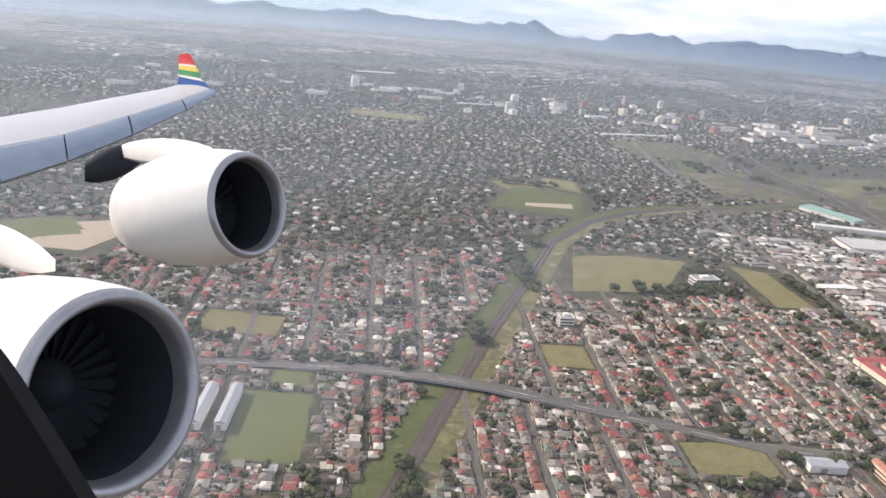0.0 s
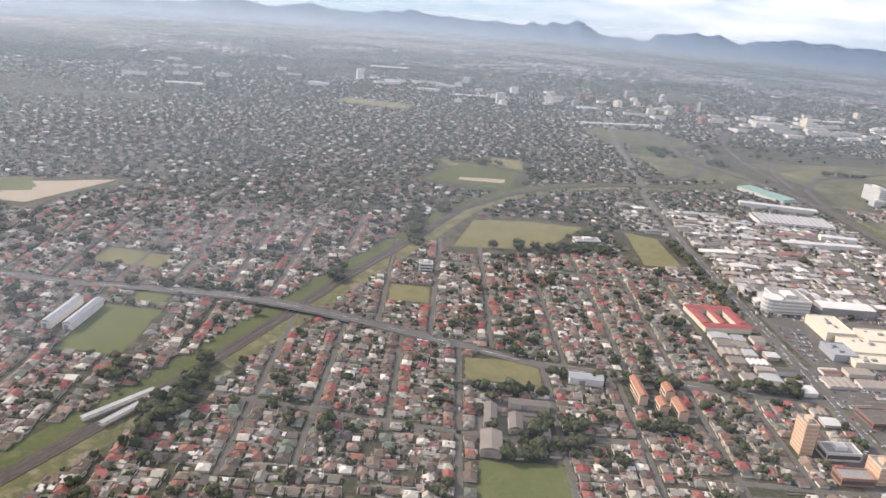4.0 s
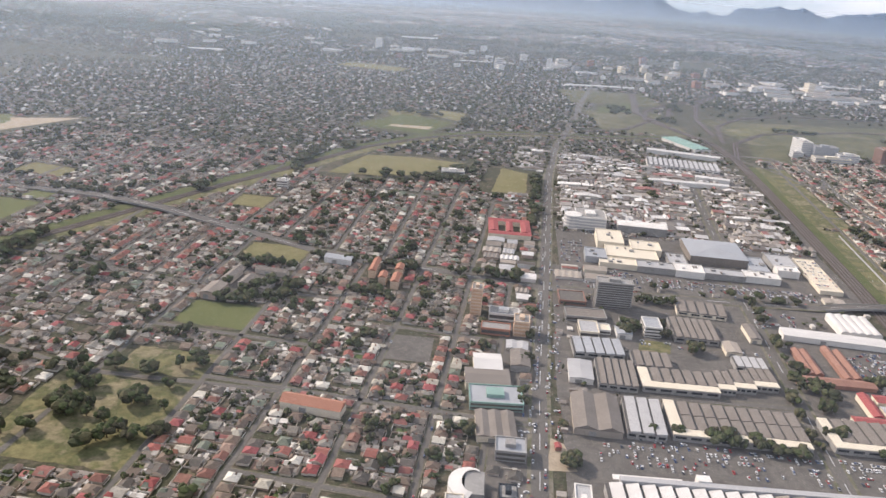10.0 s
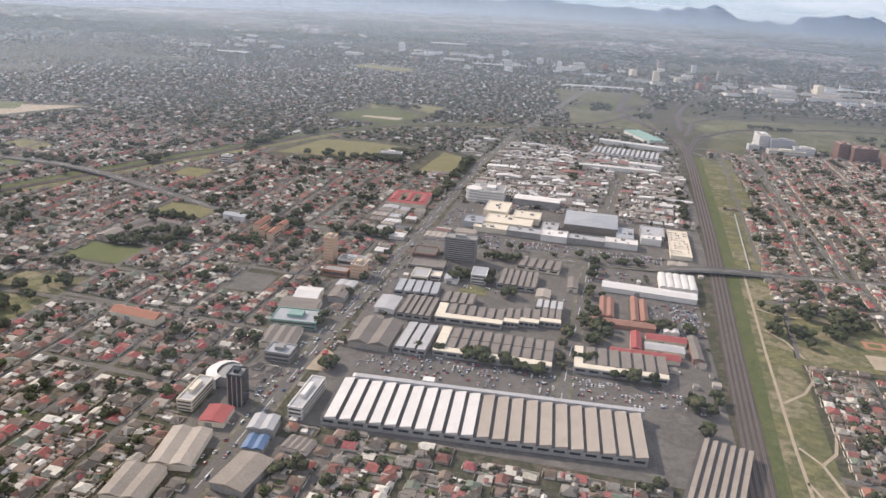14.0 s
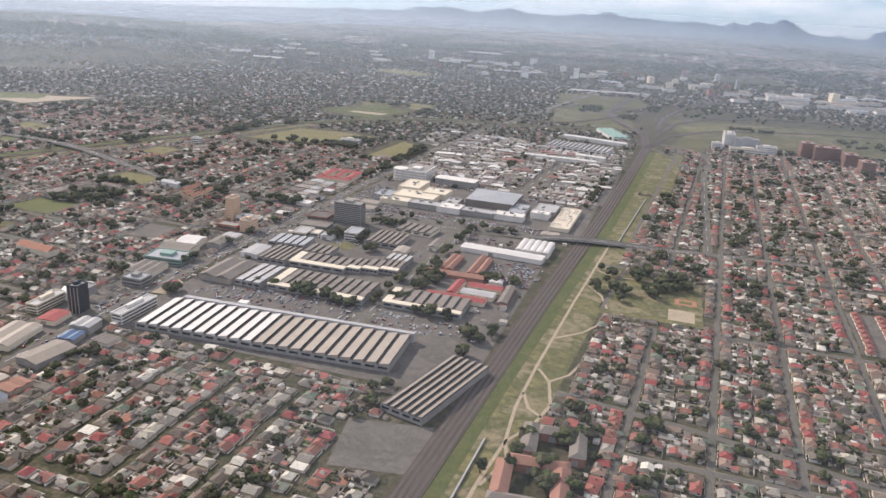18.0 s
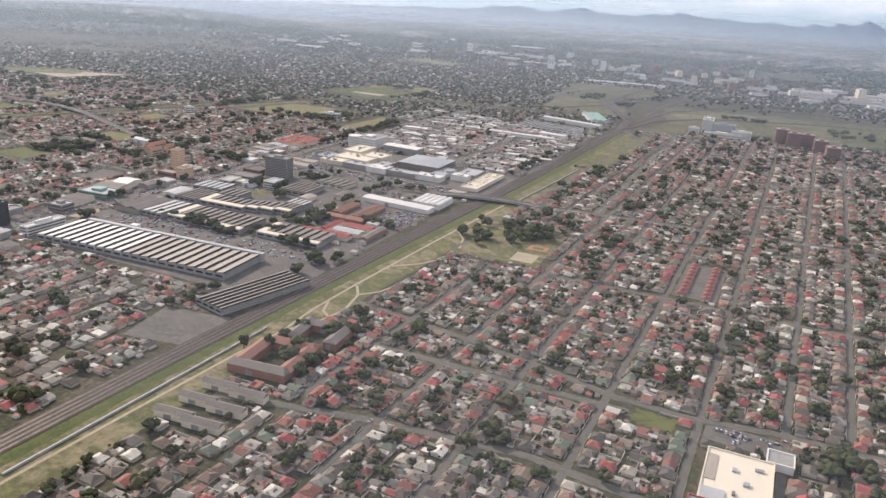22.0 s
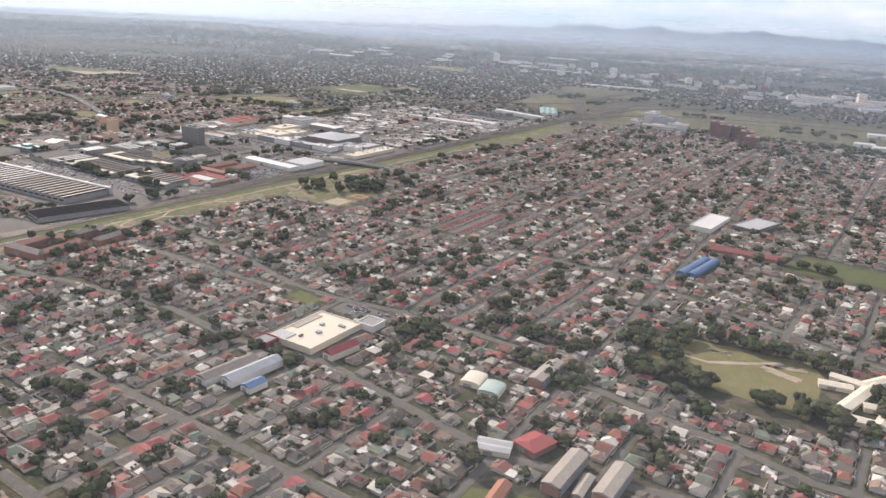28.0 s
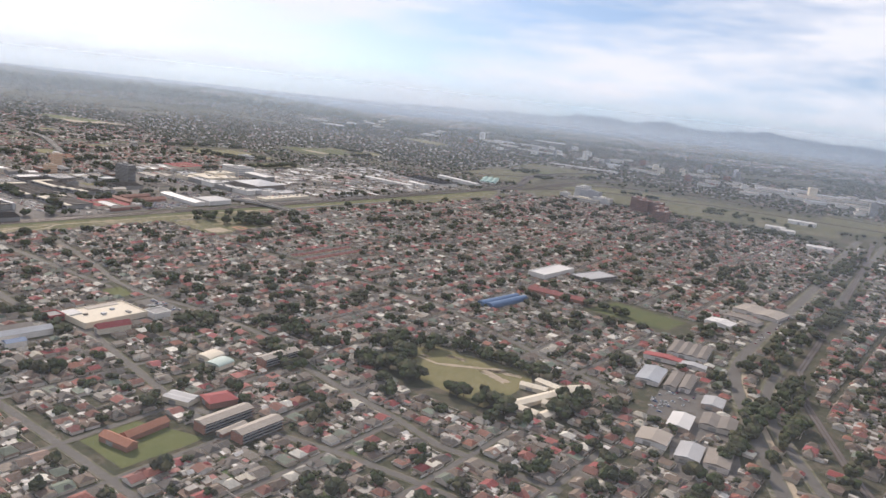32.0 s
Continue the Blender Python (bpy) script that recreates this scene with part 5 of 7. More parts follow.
def estate(x0, x1, y0, y1, dx, dy, turn, low=1.9, high=3.3, skip=0.08):
    """Rows of small works and shops wherever the ground is free."""
    y = y0
    while y < y1:
        x = x0
        while x < x1:
            w, d = dx * rnd.uniform(0.55, 1.0), dy * rnd.uniform(0.45, 0.9)
            px, py = x + dx / 2 + rnd.uniform(-1.2, 1.2), y + dy / 2 + rnd.uniform(-1.2, 1.2)
            if rnd.random() < 0.12:
                w *= 1.5
            if rnd.random() > skip and bool(is_free([px], [py], min(w, d) * 0.5)[0]) and not any(abs(px - b[0]) < b[2] + w / 2 - 1 and abs(py - b[1]) < b[3] + d / 2 - 1 for b in BLOCKED if b[2] < 60):
                m, c = rnd.choice(SHED_ROOFS)
                shed(px, py, w, d, rnd.uniform(low, high) * 0.85, turn + rnd.uniform(-2, 2), rnd.choice((1, 1, 2, 3, 4)), m, f"{c}-roofed workshop in an industrial row", M_WALL, rnd.uniform(0.35, 0.8), doors=False, category="workshop", name="workshop", ridge_x=rnd.random() < 0.45)
            x += dx
        y += dy


BLOCKED[:] = [b for b in BLOCKED if not (abs(b[0] - 180) < 1 and abs(b[1] - 620) < 1)]
estate(78, 96, 318, 430, 17, 14, 2)
estate(120, 186, 372, 396, 15, 12, 2)
estate(194, 258, 408, 430, 15, 11, 2)
estate(30, 66, 392, 480, 12, 10, 1)
estate(54, 66, 100, 384, 11, 10, 1)
estate(78, 92, 60, 150, 12, 12, -4)
estate(232, 262, 300, 360, 10, 12, 3, skip=0.4)


# ---- houses ----
class Pile:
    """Many turned and scaled copies of small forms, gathered into one mesh."""

    def __init__(self):
        self.v, self.q, self.t, self.qm, self.tm, self.n = [], [], [], [], [], 0

    def add(self, form, x, y, z, turn, sx, sy, sz):
        v, q, qm, t, tm = form
        x, y, z, turn, sx, sy, sz = (np.broadcast_to(np.asarray(k, float), np.shape(x))[:, None] for k in (x, y, z, turn, sx, sy, sz))
        px, py = v[None, :, 0] * sx, v[None, :, 1] * sy
        c, s = np.cos(turn), np.sin(turn)
        w = np.stack([x + px * c - py * s, y + px * s + py * c, z + v[None, :, 2] * sz], -1)
        base = self.n + np.arange(len(x))[:, None, None] * len(v)
        self.v.append(w.reshape(-1, 3))
        if len(q):
            self.q.append((q[None] + base).reshape(-1, 4)), self.qm.append(np.tile(qm, len(x)))
        if len(t):
            self.t.append((t[None] + base).reshape(-1, 3)), self.tm.append(np.tile(tm, len(x)))
        self.n += len(x) * len(v)

    def build(self, name, mats, label, category):
        if not self.n:
            return None
        cat = lambda k, s: np.concatenate(k) if k else np.zeros(s, np.int32)
        me = mesh_of(name, np.concatenate(self.v), cat(self.q, (0, 4)), cat(self.t, (0, 3)), mats, cat(self.qm, (0,)), cat(self.tm, (0,)))
        return tagged(new(name, me), label, category, "", "stuff")


def form(v, q, qm, t=(), tm=()):
    return np.array(v, float), np.array(q, np.int32).reshape(-1, 4), np.array(qm, np.int32), np.array(t, np.int32).reshape(-1, 3), np.array(tm, np.int32)


WALLS = [[0, 1, 5, 4], [1, 2, 6, 5], [2, 3, 7, 6], [3, 0, 4, 7]]
_body = [[-0.5, -0.5, 0], [0.5, -0.5, 0], [0.5, 0.5, 0], [-0.5, 0.5, 0], [-0.5, -0.5, 1], [0.5, -0.5, 1], [0.5, 0.5, 1], [-0.5, 0.5, 1]]
_eave = [[-0.56, -0.56, 0.97], [0.56, -0.56, 0.97], [0.56, 0.56, 0.97], [-0.56, 0.56, 0.97]]
HIP = form(_body + _eave + [[0, -0.2, 1.85], [0, 0.2, 1.85]], WALLS + [[9, 10, 13, 12], [11, 8, 12, 13]], [0] * 4 + [1] * 2, [[8, 9, 12], [10, 11, 13]], [1, 1])
GABLE = form(_body + _eave + [[0, -0.56, 1.75], [0, 0.56, 1.75]], WALLS + [[9, 10, 13, 12], [11, 8, 12, 13]], [0] * 4 + [1] * 2, [[8, 9, 12], [10, 11, 13]], [0, 0])
FLAT = form(_body + [[-0.53, -0.53, 1.02], [0.53, -0.53, 1.02], [0.53, 0.53, 1.12], [-0.53, 0.53, 1.12], [-0.53, -0.53, 0.95], [0.53, -0.53, 0.95]], WALLS + [[8, 9, 10, 11], [12, 13, 9, 8]], [0] * 4 + [1] * 2)
PLANK = form(_body, WALLS + [[4, 5, 6, 7]], [0] * 5)


def blob(seed, lumps, spread):
    """A crown of several uneven lumps."""
    r = random.Random(seed)
    v, t, n = [], [], 0
    ico = bmesh.new()
    bmesh.ops.create_icosphere(ico, subdivisions=1, radius=1)
    iv, it = [w.co.copy() for w in ico.verts], [[w.index for w in f.verts] for f in ico.faces]
    ico.free()
    for k in range(lumps):
        a, d = r.uniform(0, 6.28), spread * math.sqrt(r.random())
        c = Vector((math.cos(a) * d, math.sin(a) * d, r.uniform(0.35, 0.8)))
        s = r.uniform(0.22, 0.36) if lumps > 2 else r.uniform(0.45, 0.55)
        for w in iv:
            k2 = s * r.uniform(0.72, 1.25)
            v.append((c.x + w.x * k2, c.y + w.y * k2, max(0.02, c.z + w.z * k2 * 0.9)))
        t += [[n + i for i in f] for f in it]
        n += len(iv)
    return form(v, np.zeros((0, 4), int), [], t, [0] * len(t))


rng = np.random.default_rng(5)


def plots(x0, y0, x1, y1, step=5.4):
    """House places on both sides of a street."""
    n = int(abs(y1 - y0) / step)
    k = (np.arange(n) + 0.5) / n
    px, py, side = [], [], []
    for s in (-1, 1):
        px.append(x0 + (x1 - x0) * k + s * rng.uniform(4.3, 5.3, n)), py.append(y0 + (y1 - y0) * k + rng.uniform(-0.6, 0.6, n)), side.append(np.full(n, s))
    return np.concatenate(px), np.concatenate(py), np.concatenate(side)


more = [(x, 60, x, 150) for x in (110, 140, 170, 200, 230, -152, -184)] + [(x, 60, x, 900) for x in (770, 802, 835, 868, 900, 935)] + [(x, 420, x, 900) for x in (704, 737)] + [(300, 190, 300, 290), (-362, 130, -362, 660), (-395, 130, -395, 600), (-428, 150, -428, 600), (-461, 180, -461, 580), (-494, 220, -494, 560), (-527, 250, -527, 560), (-560, 280, -560, 560), (-325, 130, -325, 470), (-292, 130, -292, 470), (-259, 130, -259, 460), (-230, 130, -230, 290), (-121, 60, -121, 150), (-75, 60, -75, 140), (-40, 60, -40, 140), (-4, 60, -4, 140), (28, 60, 28, 130), (516, 120, 516, 190), (612, 190, 612, 250), (330, -60, 330, 108), (361, -60, 361, 70), (391, -60, 391, 40), (426, -60, 426, 40), (752, -60, 742, 190)]
near = [plots(*s) for s in list(STREETS) + more]
hx, hy, hs = (np.concatenate([n[k] for n in near]) for k in range(3))
ok = is_free(hx, hy, 1.9) & ~((hx > 72) & (hx < 262) & (hy > 500) & (hy < 770))
hx, hy, hs = hx[ok], hy[ok], hs[ok]
keep = rng.random(len(hx)) < 0.97
hx, hy, hs = hx[keep], hy[keep], hs[keep]
cell = {}
for k in range(len(hx)):
    cell.setdefault((int(hx[k] // 8), int(hy[k] // 8)), []).append(k)
alone = np.ones(len(hx), bool)
for k in range(len(hx)):
    a, b = int(hx[k] // 8), int(hy[k] // 8)
    alone[k] = not any(j < k and alone[j] and abs(hx[j] - hx[k]) < 4.6 and abs(hy[j] - hy[k]) < 4.5 for u in (-1, 0, 1) for w in (-1, 0, 1) for j in cell.get((a + u, b + w), ()))
hx, hy, hs = hx[alone], hy[alone], hs[alone]
# further houses wherever a plot is left over
bx, by = rng.uniform(-580, 960, 165000), rng.uniform(-60, 860, 165000)
ok = is_free(bx, by, 2.4) & ((by < 660) | ((bx > 290) & (bx < 690))) & ~((bx > 76) & (bx < 262) & (by > 166))
taken = {}
for a, b in zip(hx, hy):
    taken.setdefault((int(a // 9), int(b // 9)), []).append((a, b))
ex, ey = [], []
for a, b in zip(bx[ok], by[ok]):
    c = (int(a // 9), int(b // 9))
    if not any(abs(p - a) < 6.2 and abs(q - b) < 5.8 for u in (-1, 0, 1) for w in (-1, 0, 1) for p, q in taken.get((c[0] + u, c[1] + w), ())):
        taken.setdefault(c, []).append((a, b))
        ex.append(a), ey.append(b)
hx, hy, hs = np.concatenate([hx, ex]), np.concatenate([hy, ey]), np.concatenate([hs, np.where(rng.random(len(ex)) < 0.5, -1, 1)])
hw, hd = rng.uniform(3.7, 5.3, len(hx)), rng.uniform(3.7, 5.0, len(hx))
hh = rng.uniform(1.1, 1.4, len(hx))
ht = rng.normal(0, 0.03, len(hx)) + np.where(rng.random(len(hx)) < 0.45, math.pi / 2, 0)
kind = rng.random(len(hx))

# the houses that the camera passes nearest are things of their own
stretch = ((hx > 296) & (hx < 660) & (hy < 190) & (hy > 20)) | ((hx > -200) & (hx < -120) & (hy > 320) & (hy < 420)) | ((hx > -60) & (hx < 40) & (hy > 200) & (hy < 300))
single = np.flatnonzero(stretch)[:300]
mask = np.ones(len(hx), bool)
mask[single] = False


def house_model(name, w, d, h, style):
    top = empty(name, pose(0, 0, -50), "single-storey suburban house with a pitched tiled roof", "house", "suburban houses")
    if style == "wing":
        spans = [(-w / 2, w / 2, -d / 2, d / 2, 0, h), (0, w / 2, -d / 2 - 1.5, -d / 2, 0, h)]
    else:
        spans = [(-w / 2, w / 2, -d / 2, d / 2, 0, h)]
    part("wall", boxes("wall", M_WALL, *spans), top)
    part("roof", gable_mesh("roof", M_ROOF, w, d, h, 1.0, 0.3, 0.0 if style == "gable" else w * 0.32), top)
    if style == "wing":
        part("porch_roof", gable_mesh("porch_roof", M_ROOF, w / 2, 3.6, h, 0.8, 0.3, 0.6), top, pose(w / 4, -d / 2 - 0.8, 0))
    part("chimney", boxes("chimney", M_BRICK, (-w * 0.22, -w * 0.22 + 0.4, -0.2, 0.3, h + 0.3, h + 1.45)), top)
    win = boxes("window", M_DARKGLASS, (-0.5, 0.5, -0.03, 0.03, 0.45, 1.0))
    for k, (x, y, a) in enumerate(((-w * 0.28, -d / 2 - 0.02, 0), (-w * 0.3, d / 2 + 0.02, 0), (w / 2 + 0.02, d * 0.2, 90), (-w / 2 - 0.02, -d * 0.2, 90))[:3]):
        part("window", win, top, pose(x, y, 0, 0, 0, a))
    part("door", boxes("door", M_BRICK, (-0.25, 0.25, -0.03, 0.03, 0.02, 1.05)), top, pose(-w * 0.06, -d / 2 - 0.02, 0))
    return top


MODELS = [house_model("house", 4.5, 4.9, 1.2, "hip"), house_model("house", 4.1, 4.7, 1.25, "gable"), house_model("house", 4.7, 4.1, 1.2, "wing"), house_model("house", 3.8, 5.1, 1.2, "hip"), house_model("house", 4.6, 4.4, 1.3, "wing")]
LABELS = ["single-storey house with a hipped tiled roof", "single-storey house with a gabled tiled roof", "single-storey house with a projecting porch wing", "narrow single-storey house with a hipped roof", "larger house with a porch wing and hipped roof"]
for n, k in enumerate(single):
    j = n % 5
    m = pose(hx[k], hy[k], 0, 0, 0, math.degrees(ht[k]) + (180 if n % 3 else 0))
    if n < 5:
        MODELS[j].matrix_basis = m
        tagged(MODELS[j], LABELS[j])
    else:
        copy_thing(MODELS[j], m)

rest = Pile()
for lo, hi, f in ((0, 0.6, HIP), (0.6, 0.9, GABLE), (0.9, 1.01, FLAT)):
    s = mask & (kind >= lo) & (kind < hi)
    rest.add(f, hx[s], hy[s], 0.0, ht[s], hw[s], hd[s], hh[s])
# wings and porches
s = mask & (rng.random(len(hx)) < 0.75)
rest.add(HIP, hx[s] + rng.uniform(-2.2, 2.2, s.sum()), hy[s] + rng.uniform(-2.2, 2.2, s.sum()), 0.0, ht[s], hw[s] * 0.55, hd[s] * 0.6, hh[s] * 0.93)
rest.build("suburban_houses", [M_WALLS, M_ROOFS], "many single-storey houses with red, brown and grey roofs", "houses")
out = Pile()


def yard(share, a, b, spread, form_, wide, deep, tall):
    """Outbuildings behind the houses, where the ground is free."""
    s = rng.random(len(hx)) < share
    px, py, turn_ = hx[s] + hs[s] * rng.uniform(a, b, s.sum()), hy[s] + rng.uniform(-spread, spread, s.sum()), ht[s]
    f = is_free(px, py, 1.6)
    n = f.sum()
    out.add(form_, px[f], py[f], 0.0, turn_[f], rng.uniform(*wide, n), rng.uniform(*deep, n), rng.uniform(*tall, n))


yard(0.9, 3.4, 6.4, 2.4, FLAT, (1.3, 3.2), (1.4, 3.4), (0.9, 1.2))
yard(0.9, 3.4, 9.5, 2.6, FLAT, (1.0, 2.4), (1.2, 2.8), (0.8, 1.1))
yard(0.7, 4.0, 10, 2.6, FLAT, (0.9, 2.0), (1.0, 2.2), (0.7, 1.0))
yard(0.5, 4.0, 10, 2.6, GABLE, (1.8, 3.0), (2.0, 3.2), (0.8, 1.0))
M_OUT = surface("outbuilding_roofs", [(0.34, 0.31, 0.27), (0.20, 0.175, 0.15), (0.48, 0.44, 0.38), (0.25, 0.22, 0.185), (0.30, 0.12, 0.10), (0.17, 0.145, 0.12), (0.38, 0.34, 0.29), (0.16, 0.13, 0.105), (0.23, 0.20, 0.17), (0.62, 0.58, 0.52)], "piece", fine=1.0, depth=0.2, rough=0.7)
out.build("garden_sheds", [M_WALLS, M_OUT], "flat-roofed garages and sheds in back yards", "sheds")
fence = Pile()
for du, dv, wide, deep, tall in ((10.2, 0, 0.14, 5.2, 0.8), (3.6, 2.7, 13.0, 0.14, 0.75), (-3.0, 0, 0.16, 4.0, 0.5)):
    px, py = hx + hs * du, hy + dv
    f = is_free(px, py, 0.3) & is_free(px + hs * wide * 0.45, py + deep * 0.45, 0.3) & is_free(px - hs * wide * 0.45, py - deep * 0.45, 0.3)
    fence.add(PLANK, px[f], py[f], 0.0, 0.0, wide, deep, tall)
fence.build("garden_walls", [M_WALLS], "pale garden walls between the plots", "walls")
drive = Pile()
s = (rng.random(len(hx)) < 0.7) & is_free(hx - hs * 3.0, hy + 2.3, -0.6)
slab = form([[-0.5, -0.5, 0], [0.5, -0.5, 0], [0.5, 0.5, 0], [-0.5, 0.5, 0]], [[0, 1, 2, 3]], [0])
M_DRIVE = surface("driveway_paving", [(0.26, 0.225, 0.19), (0.19, 0.18, 0.17), (0.34, 0.30, 0.26), (0.22, 0.15, 0.115), (0.085, 0.115, 0.036), (0.11, 0.13, 0.045), (0.10, 0.105, 0.05), (0.15, 0.13, 0.08)], "piece", fine=0.8, depth=0.2)
drive.add(slab, hx[s] - hs[s] * 0.8, hy[s] + rng.uniform(2.1, 2.5, s.sum()), 0.05, 0.0, 4.4, 0.8, 1.0)
f = is_free(hx + hs * 6.2, hy, 3.0)
drive.add(slab, hx[f] + hs[f] * 6.2, hy[f] + rng.uniform(-1, 1, f.sum()), 0.045 + rng.uniform(0, 0.03, f.sum()), 0.0, rng.uniform(2.5, 6.0, f.sum()), rng.uniform(2.5, 6.5, f.sum()), 1.0)
drive.build("driveways", [M_DRIVE], "paved driveways, yards and small lawns", "driveways")

annex = Pile()
ax, ay = rng.uniform(77, 262, 6400), rng.uniform(90, 760, 6400)
ok = ~((ay > 424) & (ay < 500)) & ~((ay < 300) & (ax > 90) & (ay < 245))
for cx, cy, w_, d_, a_ in [b for b in BLOCKED if b[2] < 60 and b[0] > 60 and b[0] < 280]:
    u, v_ = (ax - cx) * math.cos(a_) + (ay - cy) * math.sin(a_), -(ax - cx) * math.sin(a_) + (ay - cy) * math.cos(a_)
    ok &= ~((np.abs(u) < w_ + 0.3) & (np.abs(v_) < d_ + 0.3))
for x0, y0, x1, y1, h in LANES:
    dx, dy = x1 - x0, y1 - y0
    k = np.clip(((ax - x0) * dx + (ay - y0) * dy) / (dx * dx + dy * dy), 0, 1)
    ok &= np.hypot(ax - x0 - k * dx, ay - y0 - k * dy) > h + 2.2
ax, ay = ax[ok], ay[ok]
side_by = (rng.random(len(ax)) < np.where(ay > 500, 0.8, 0.22))
ax, ay = ax[side_by], ay[side_by]
n = len(ax)
half = rng.random(n) < 0.5
annex.add(FLAT, ax[half], ay[half], 0.0, rng.normal(0.03, 0.04, half.sum()), rng.uniform(1.2, 4.0, half.sum()), rng.uniform(1.2, 3.4, half.sum()), rng.uniform(0.9, 2.0, half.sum()))
shrub = ~half & (rng.random(n) < 0.5)
annex.build("yard_sheds", [M_WALLS, M_OUT], "small lean-tos and sheds in works yards", "sheds")
SHRUBS = (ax[shrub], ay[shrub])

INDUSTRY = (170, 640, 96, 125, 0.05)
# the industrial quarter beyond the shopping centre
works = Pile()
M_WORKS = surface("works_roofs", [(0.60, 0.57, 0.53), (0.20, 0.175, 0.15), (0.40, 0.39, 0.38), (0.27, 0.235, 0.20), (0.15, 0.13, 0.115), (0.70, 0.67, 0.62), (0.33, 0.30, 0.265), (0.22, 0.19, 0.165), (0.26, 0.12, 0.10), (0.46, 0.44, 0.41), (0.18, 0.16, 0.14), (0.36, 0.32, 0.27), (0.24, 0.21, 0.18), (0.13, 0.115, 0.10)], "piece", coarse=0.1, fine=1.1, depth=0.18, rough=0.65)
rw = random.Random(23)
SLOPE = form(_body[:4] + [[-0.5, -0.5, 0.86], [0.5, -0.5, 1.14], [0.5, 0.5, 1.14], [-0.5, 0.5, 0.86]], WALLS + [[4, 5, 6, 7]], [0] * 4 + [1])
unit = {0: [], 1: [], 2: []}
for x0, x1, y0, y1, dx, dy in ((78, 158, 526, 756, 9.5, 8.6), (162, 256, 504, 730, 9.5, 8.6), (34, 66, 540, 760, 9, 8)):
    y = y0
    while y < y1:
        x = x0 + rw.uniform(0, 5)
        deep = dy * rw.uniform(0.7, 1.15)
        while x < x1:
            w = dx * rw.choice((0.7, 0.9, 1.0, 1.5, 2.2))
            px, py = x + w / 2, y + rw.uniform(-1, 1)
            if rw.random() > 0.1 and is_free([px], [py], 1.0)[0] and is_free([px - w * 0.4], [py], 0.5)[0] and is_free([px + w * 0.4], [py], 0.5)[0]:
                bays_, kind_, high = rw.choice((1, 1, 2, 3, 4, 5)) if w > 8 else 1, rw.choice((0, 1, 2)), rw.uniform(1.4, 2.8)
                for k in range(bays_):
                    unit[kind_].append((px - w / 2 + (k + 0.5) * w / bays_, py, 0.03 + rw.gauss(0, 0.02), w / bays_ * 0.96, deep * rw.uniform(0.7, 0.96), high))
            x += w + rw.uniform(0.2, 2.2)
        y += dy + (3.4 if rw.random() < 0.2 else 0.2)
for k, f in ((0, GABLE), (1, SLOPE), (2, FLAT)):
    u = np.array(unit[k])
    works.add(f, u[:, 0], u[:, 1], 0.0, u[:, 2], u[:, 3], u[:, 4], u[:, 5] * (0.75 if k == 0 else 1))
BLOCKED.append(INDUSTRY)
works.build("workshops", [M_WALLS, M_WORKS], "crowded rows of small works with white, grey and brown roofs", "workshops")

# ---- wider suburbs ----
mid, mx, my = Pile(), [], []
gx, gy = np.meshgrid(np.arange(-1900, 2300, 27.0), np.arange(40, 2150, 6.4))
for s in (-5.6, 5.6):
    mx.append(gx.ravel() + s), my.append(gy.ravel())
mx, my = np.concatenate(mx), np.concatenate(my)
quarter = np.floor((mx + 5000) / 420) * 7 + np.floor(my / 380) * 3
turn = ((quarter * 0.618) % 1 - 0.5) * 0.9
qx, qy = (np.floor((mx + 5000) / 420) + 0.5) * 420 - 5000, (np.floor(my / 380) + 0.5) * 380
rx, ry = mx - qx, my - qy
mx, my = qx + rx * np.cos(turn) - ry * np.sin(turn) + rng.uniform(-4, 4, len(rx)), qy + rx * np.sin(turn) + ry * np.cos(turn) + rng.uniform(-4, 4, len(rx))
patchy = np.array([noise.noise(Vector((a / 260, b / 260, 0.5))) for a, b in zip(mx, my)])
seen = (my > 600 - 0.25 * np.abs(mx)) & (np.hypot(mx - 250, my) < 2150) & (np.abs(np.degrees(np.arctan2(mx - 250, my + 350))) < 62)
inner = ((mx > -375) & (mx < 950) & (my < 660)) | ((mx > 290) & (mx < 690) & (my < 860))
ok = is_free(mx, my, 3.5) & seen & ~inner & ((my > 605) | (mx < -375)) & (patchy > -0.28) & (rng.random(len(mx)) < 0.86) & ~((mx > 700) & (mx < 950) & (my < 900))
ok &= ~((mx > 230) & (mx < 800) & (my > 900) & (my < 1180))
mx, my, turn = mx[ok], my[ok], turn[ok]
# fill the gaps between the quarters
bx, by = rng.uniform(-1100, 1300, 130000), rng.uniform(606, 1700, 130000)
free = is_free(bx, by, 3.2) & ~((bx > 235) & (bx < 1000) & (by > 880) & (by < 1240)) & ~((bx < 76) & (by < 660) & (bx > -375)) & ~((bx > 290) & (bx < 690) & (by < 860)) & (np.abs(np.degrees(np.arctan2(bx - 250, by + 350))) < 60)
held = set(zip((mx // 5).astype(int), (my // 5).astype(int)))
px, py = [], []
for a, b in zip(bx[free], by[free]):
    c = (int(a // 5), int(b // 5))
    if not held & {(c[0] + u, c[1] + w) for u in (-1, 0, 1) for w in (-1, 0, 1)}:
        held.add(c)
        px.append(a), py.append(b)
mx, my, turn = np.concatenate([mx, px]), np.concatenate([my, py]), np.concatenate([turn, rng.uniform(-0.2, 0.2, len(px))])
n = len(mx)
turn = turn + np.where(rng.random(n) < 0.5, math.pi / 2, 0)
mid.add(HIP, mx, my, ground_z(mx, my), turn, rng.uniform(3.8, 6.6, n), rng.uniform(3.8, 6.2, n), rng.uniform(0.95, 1.35, n))
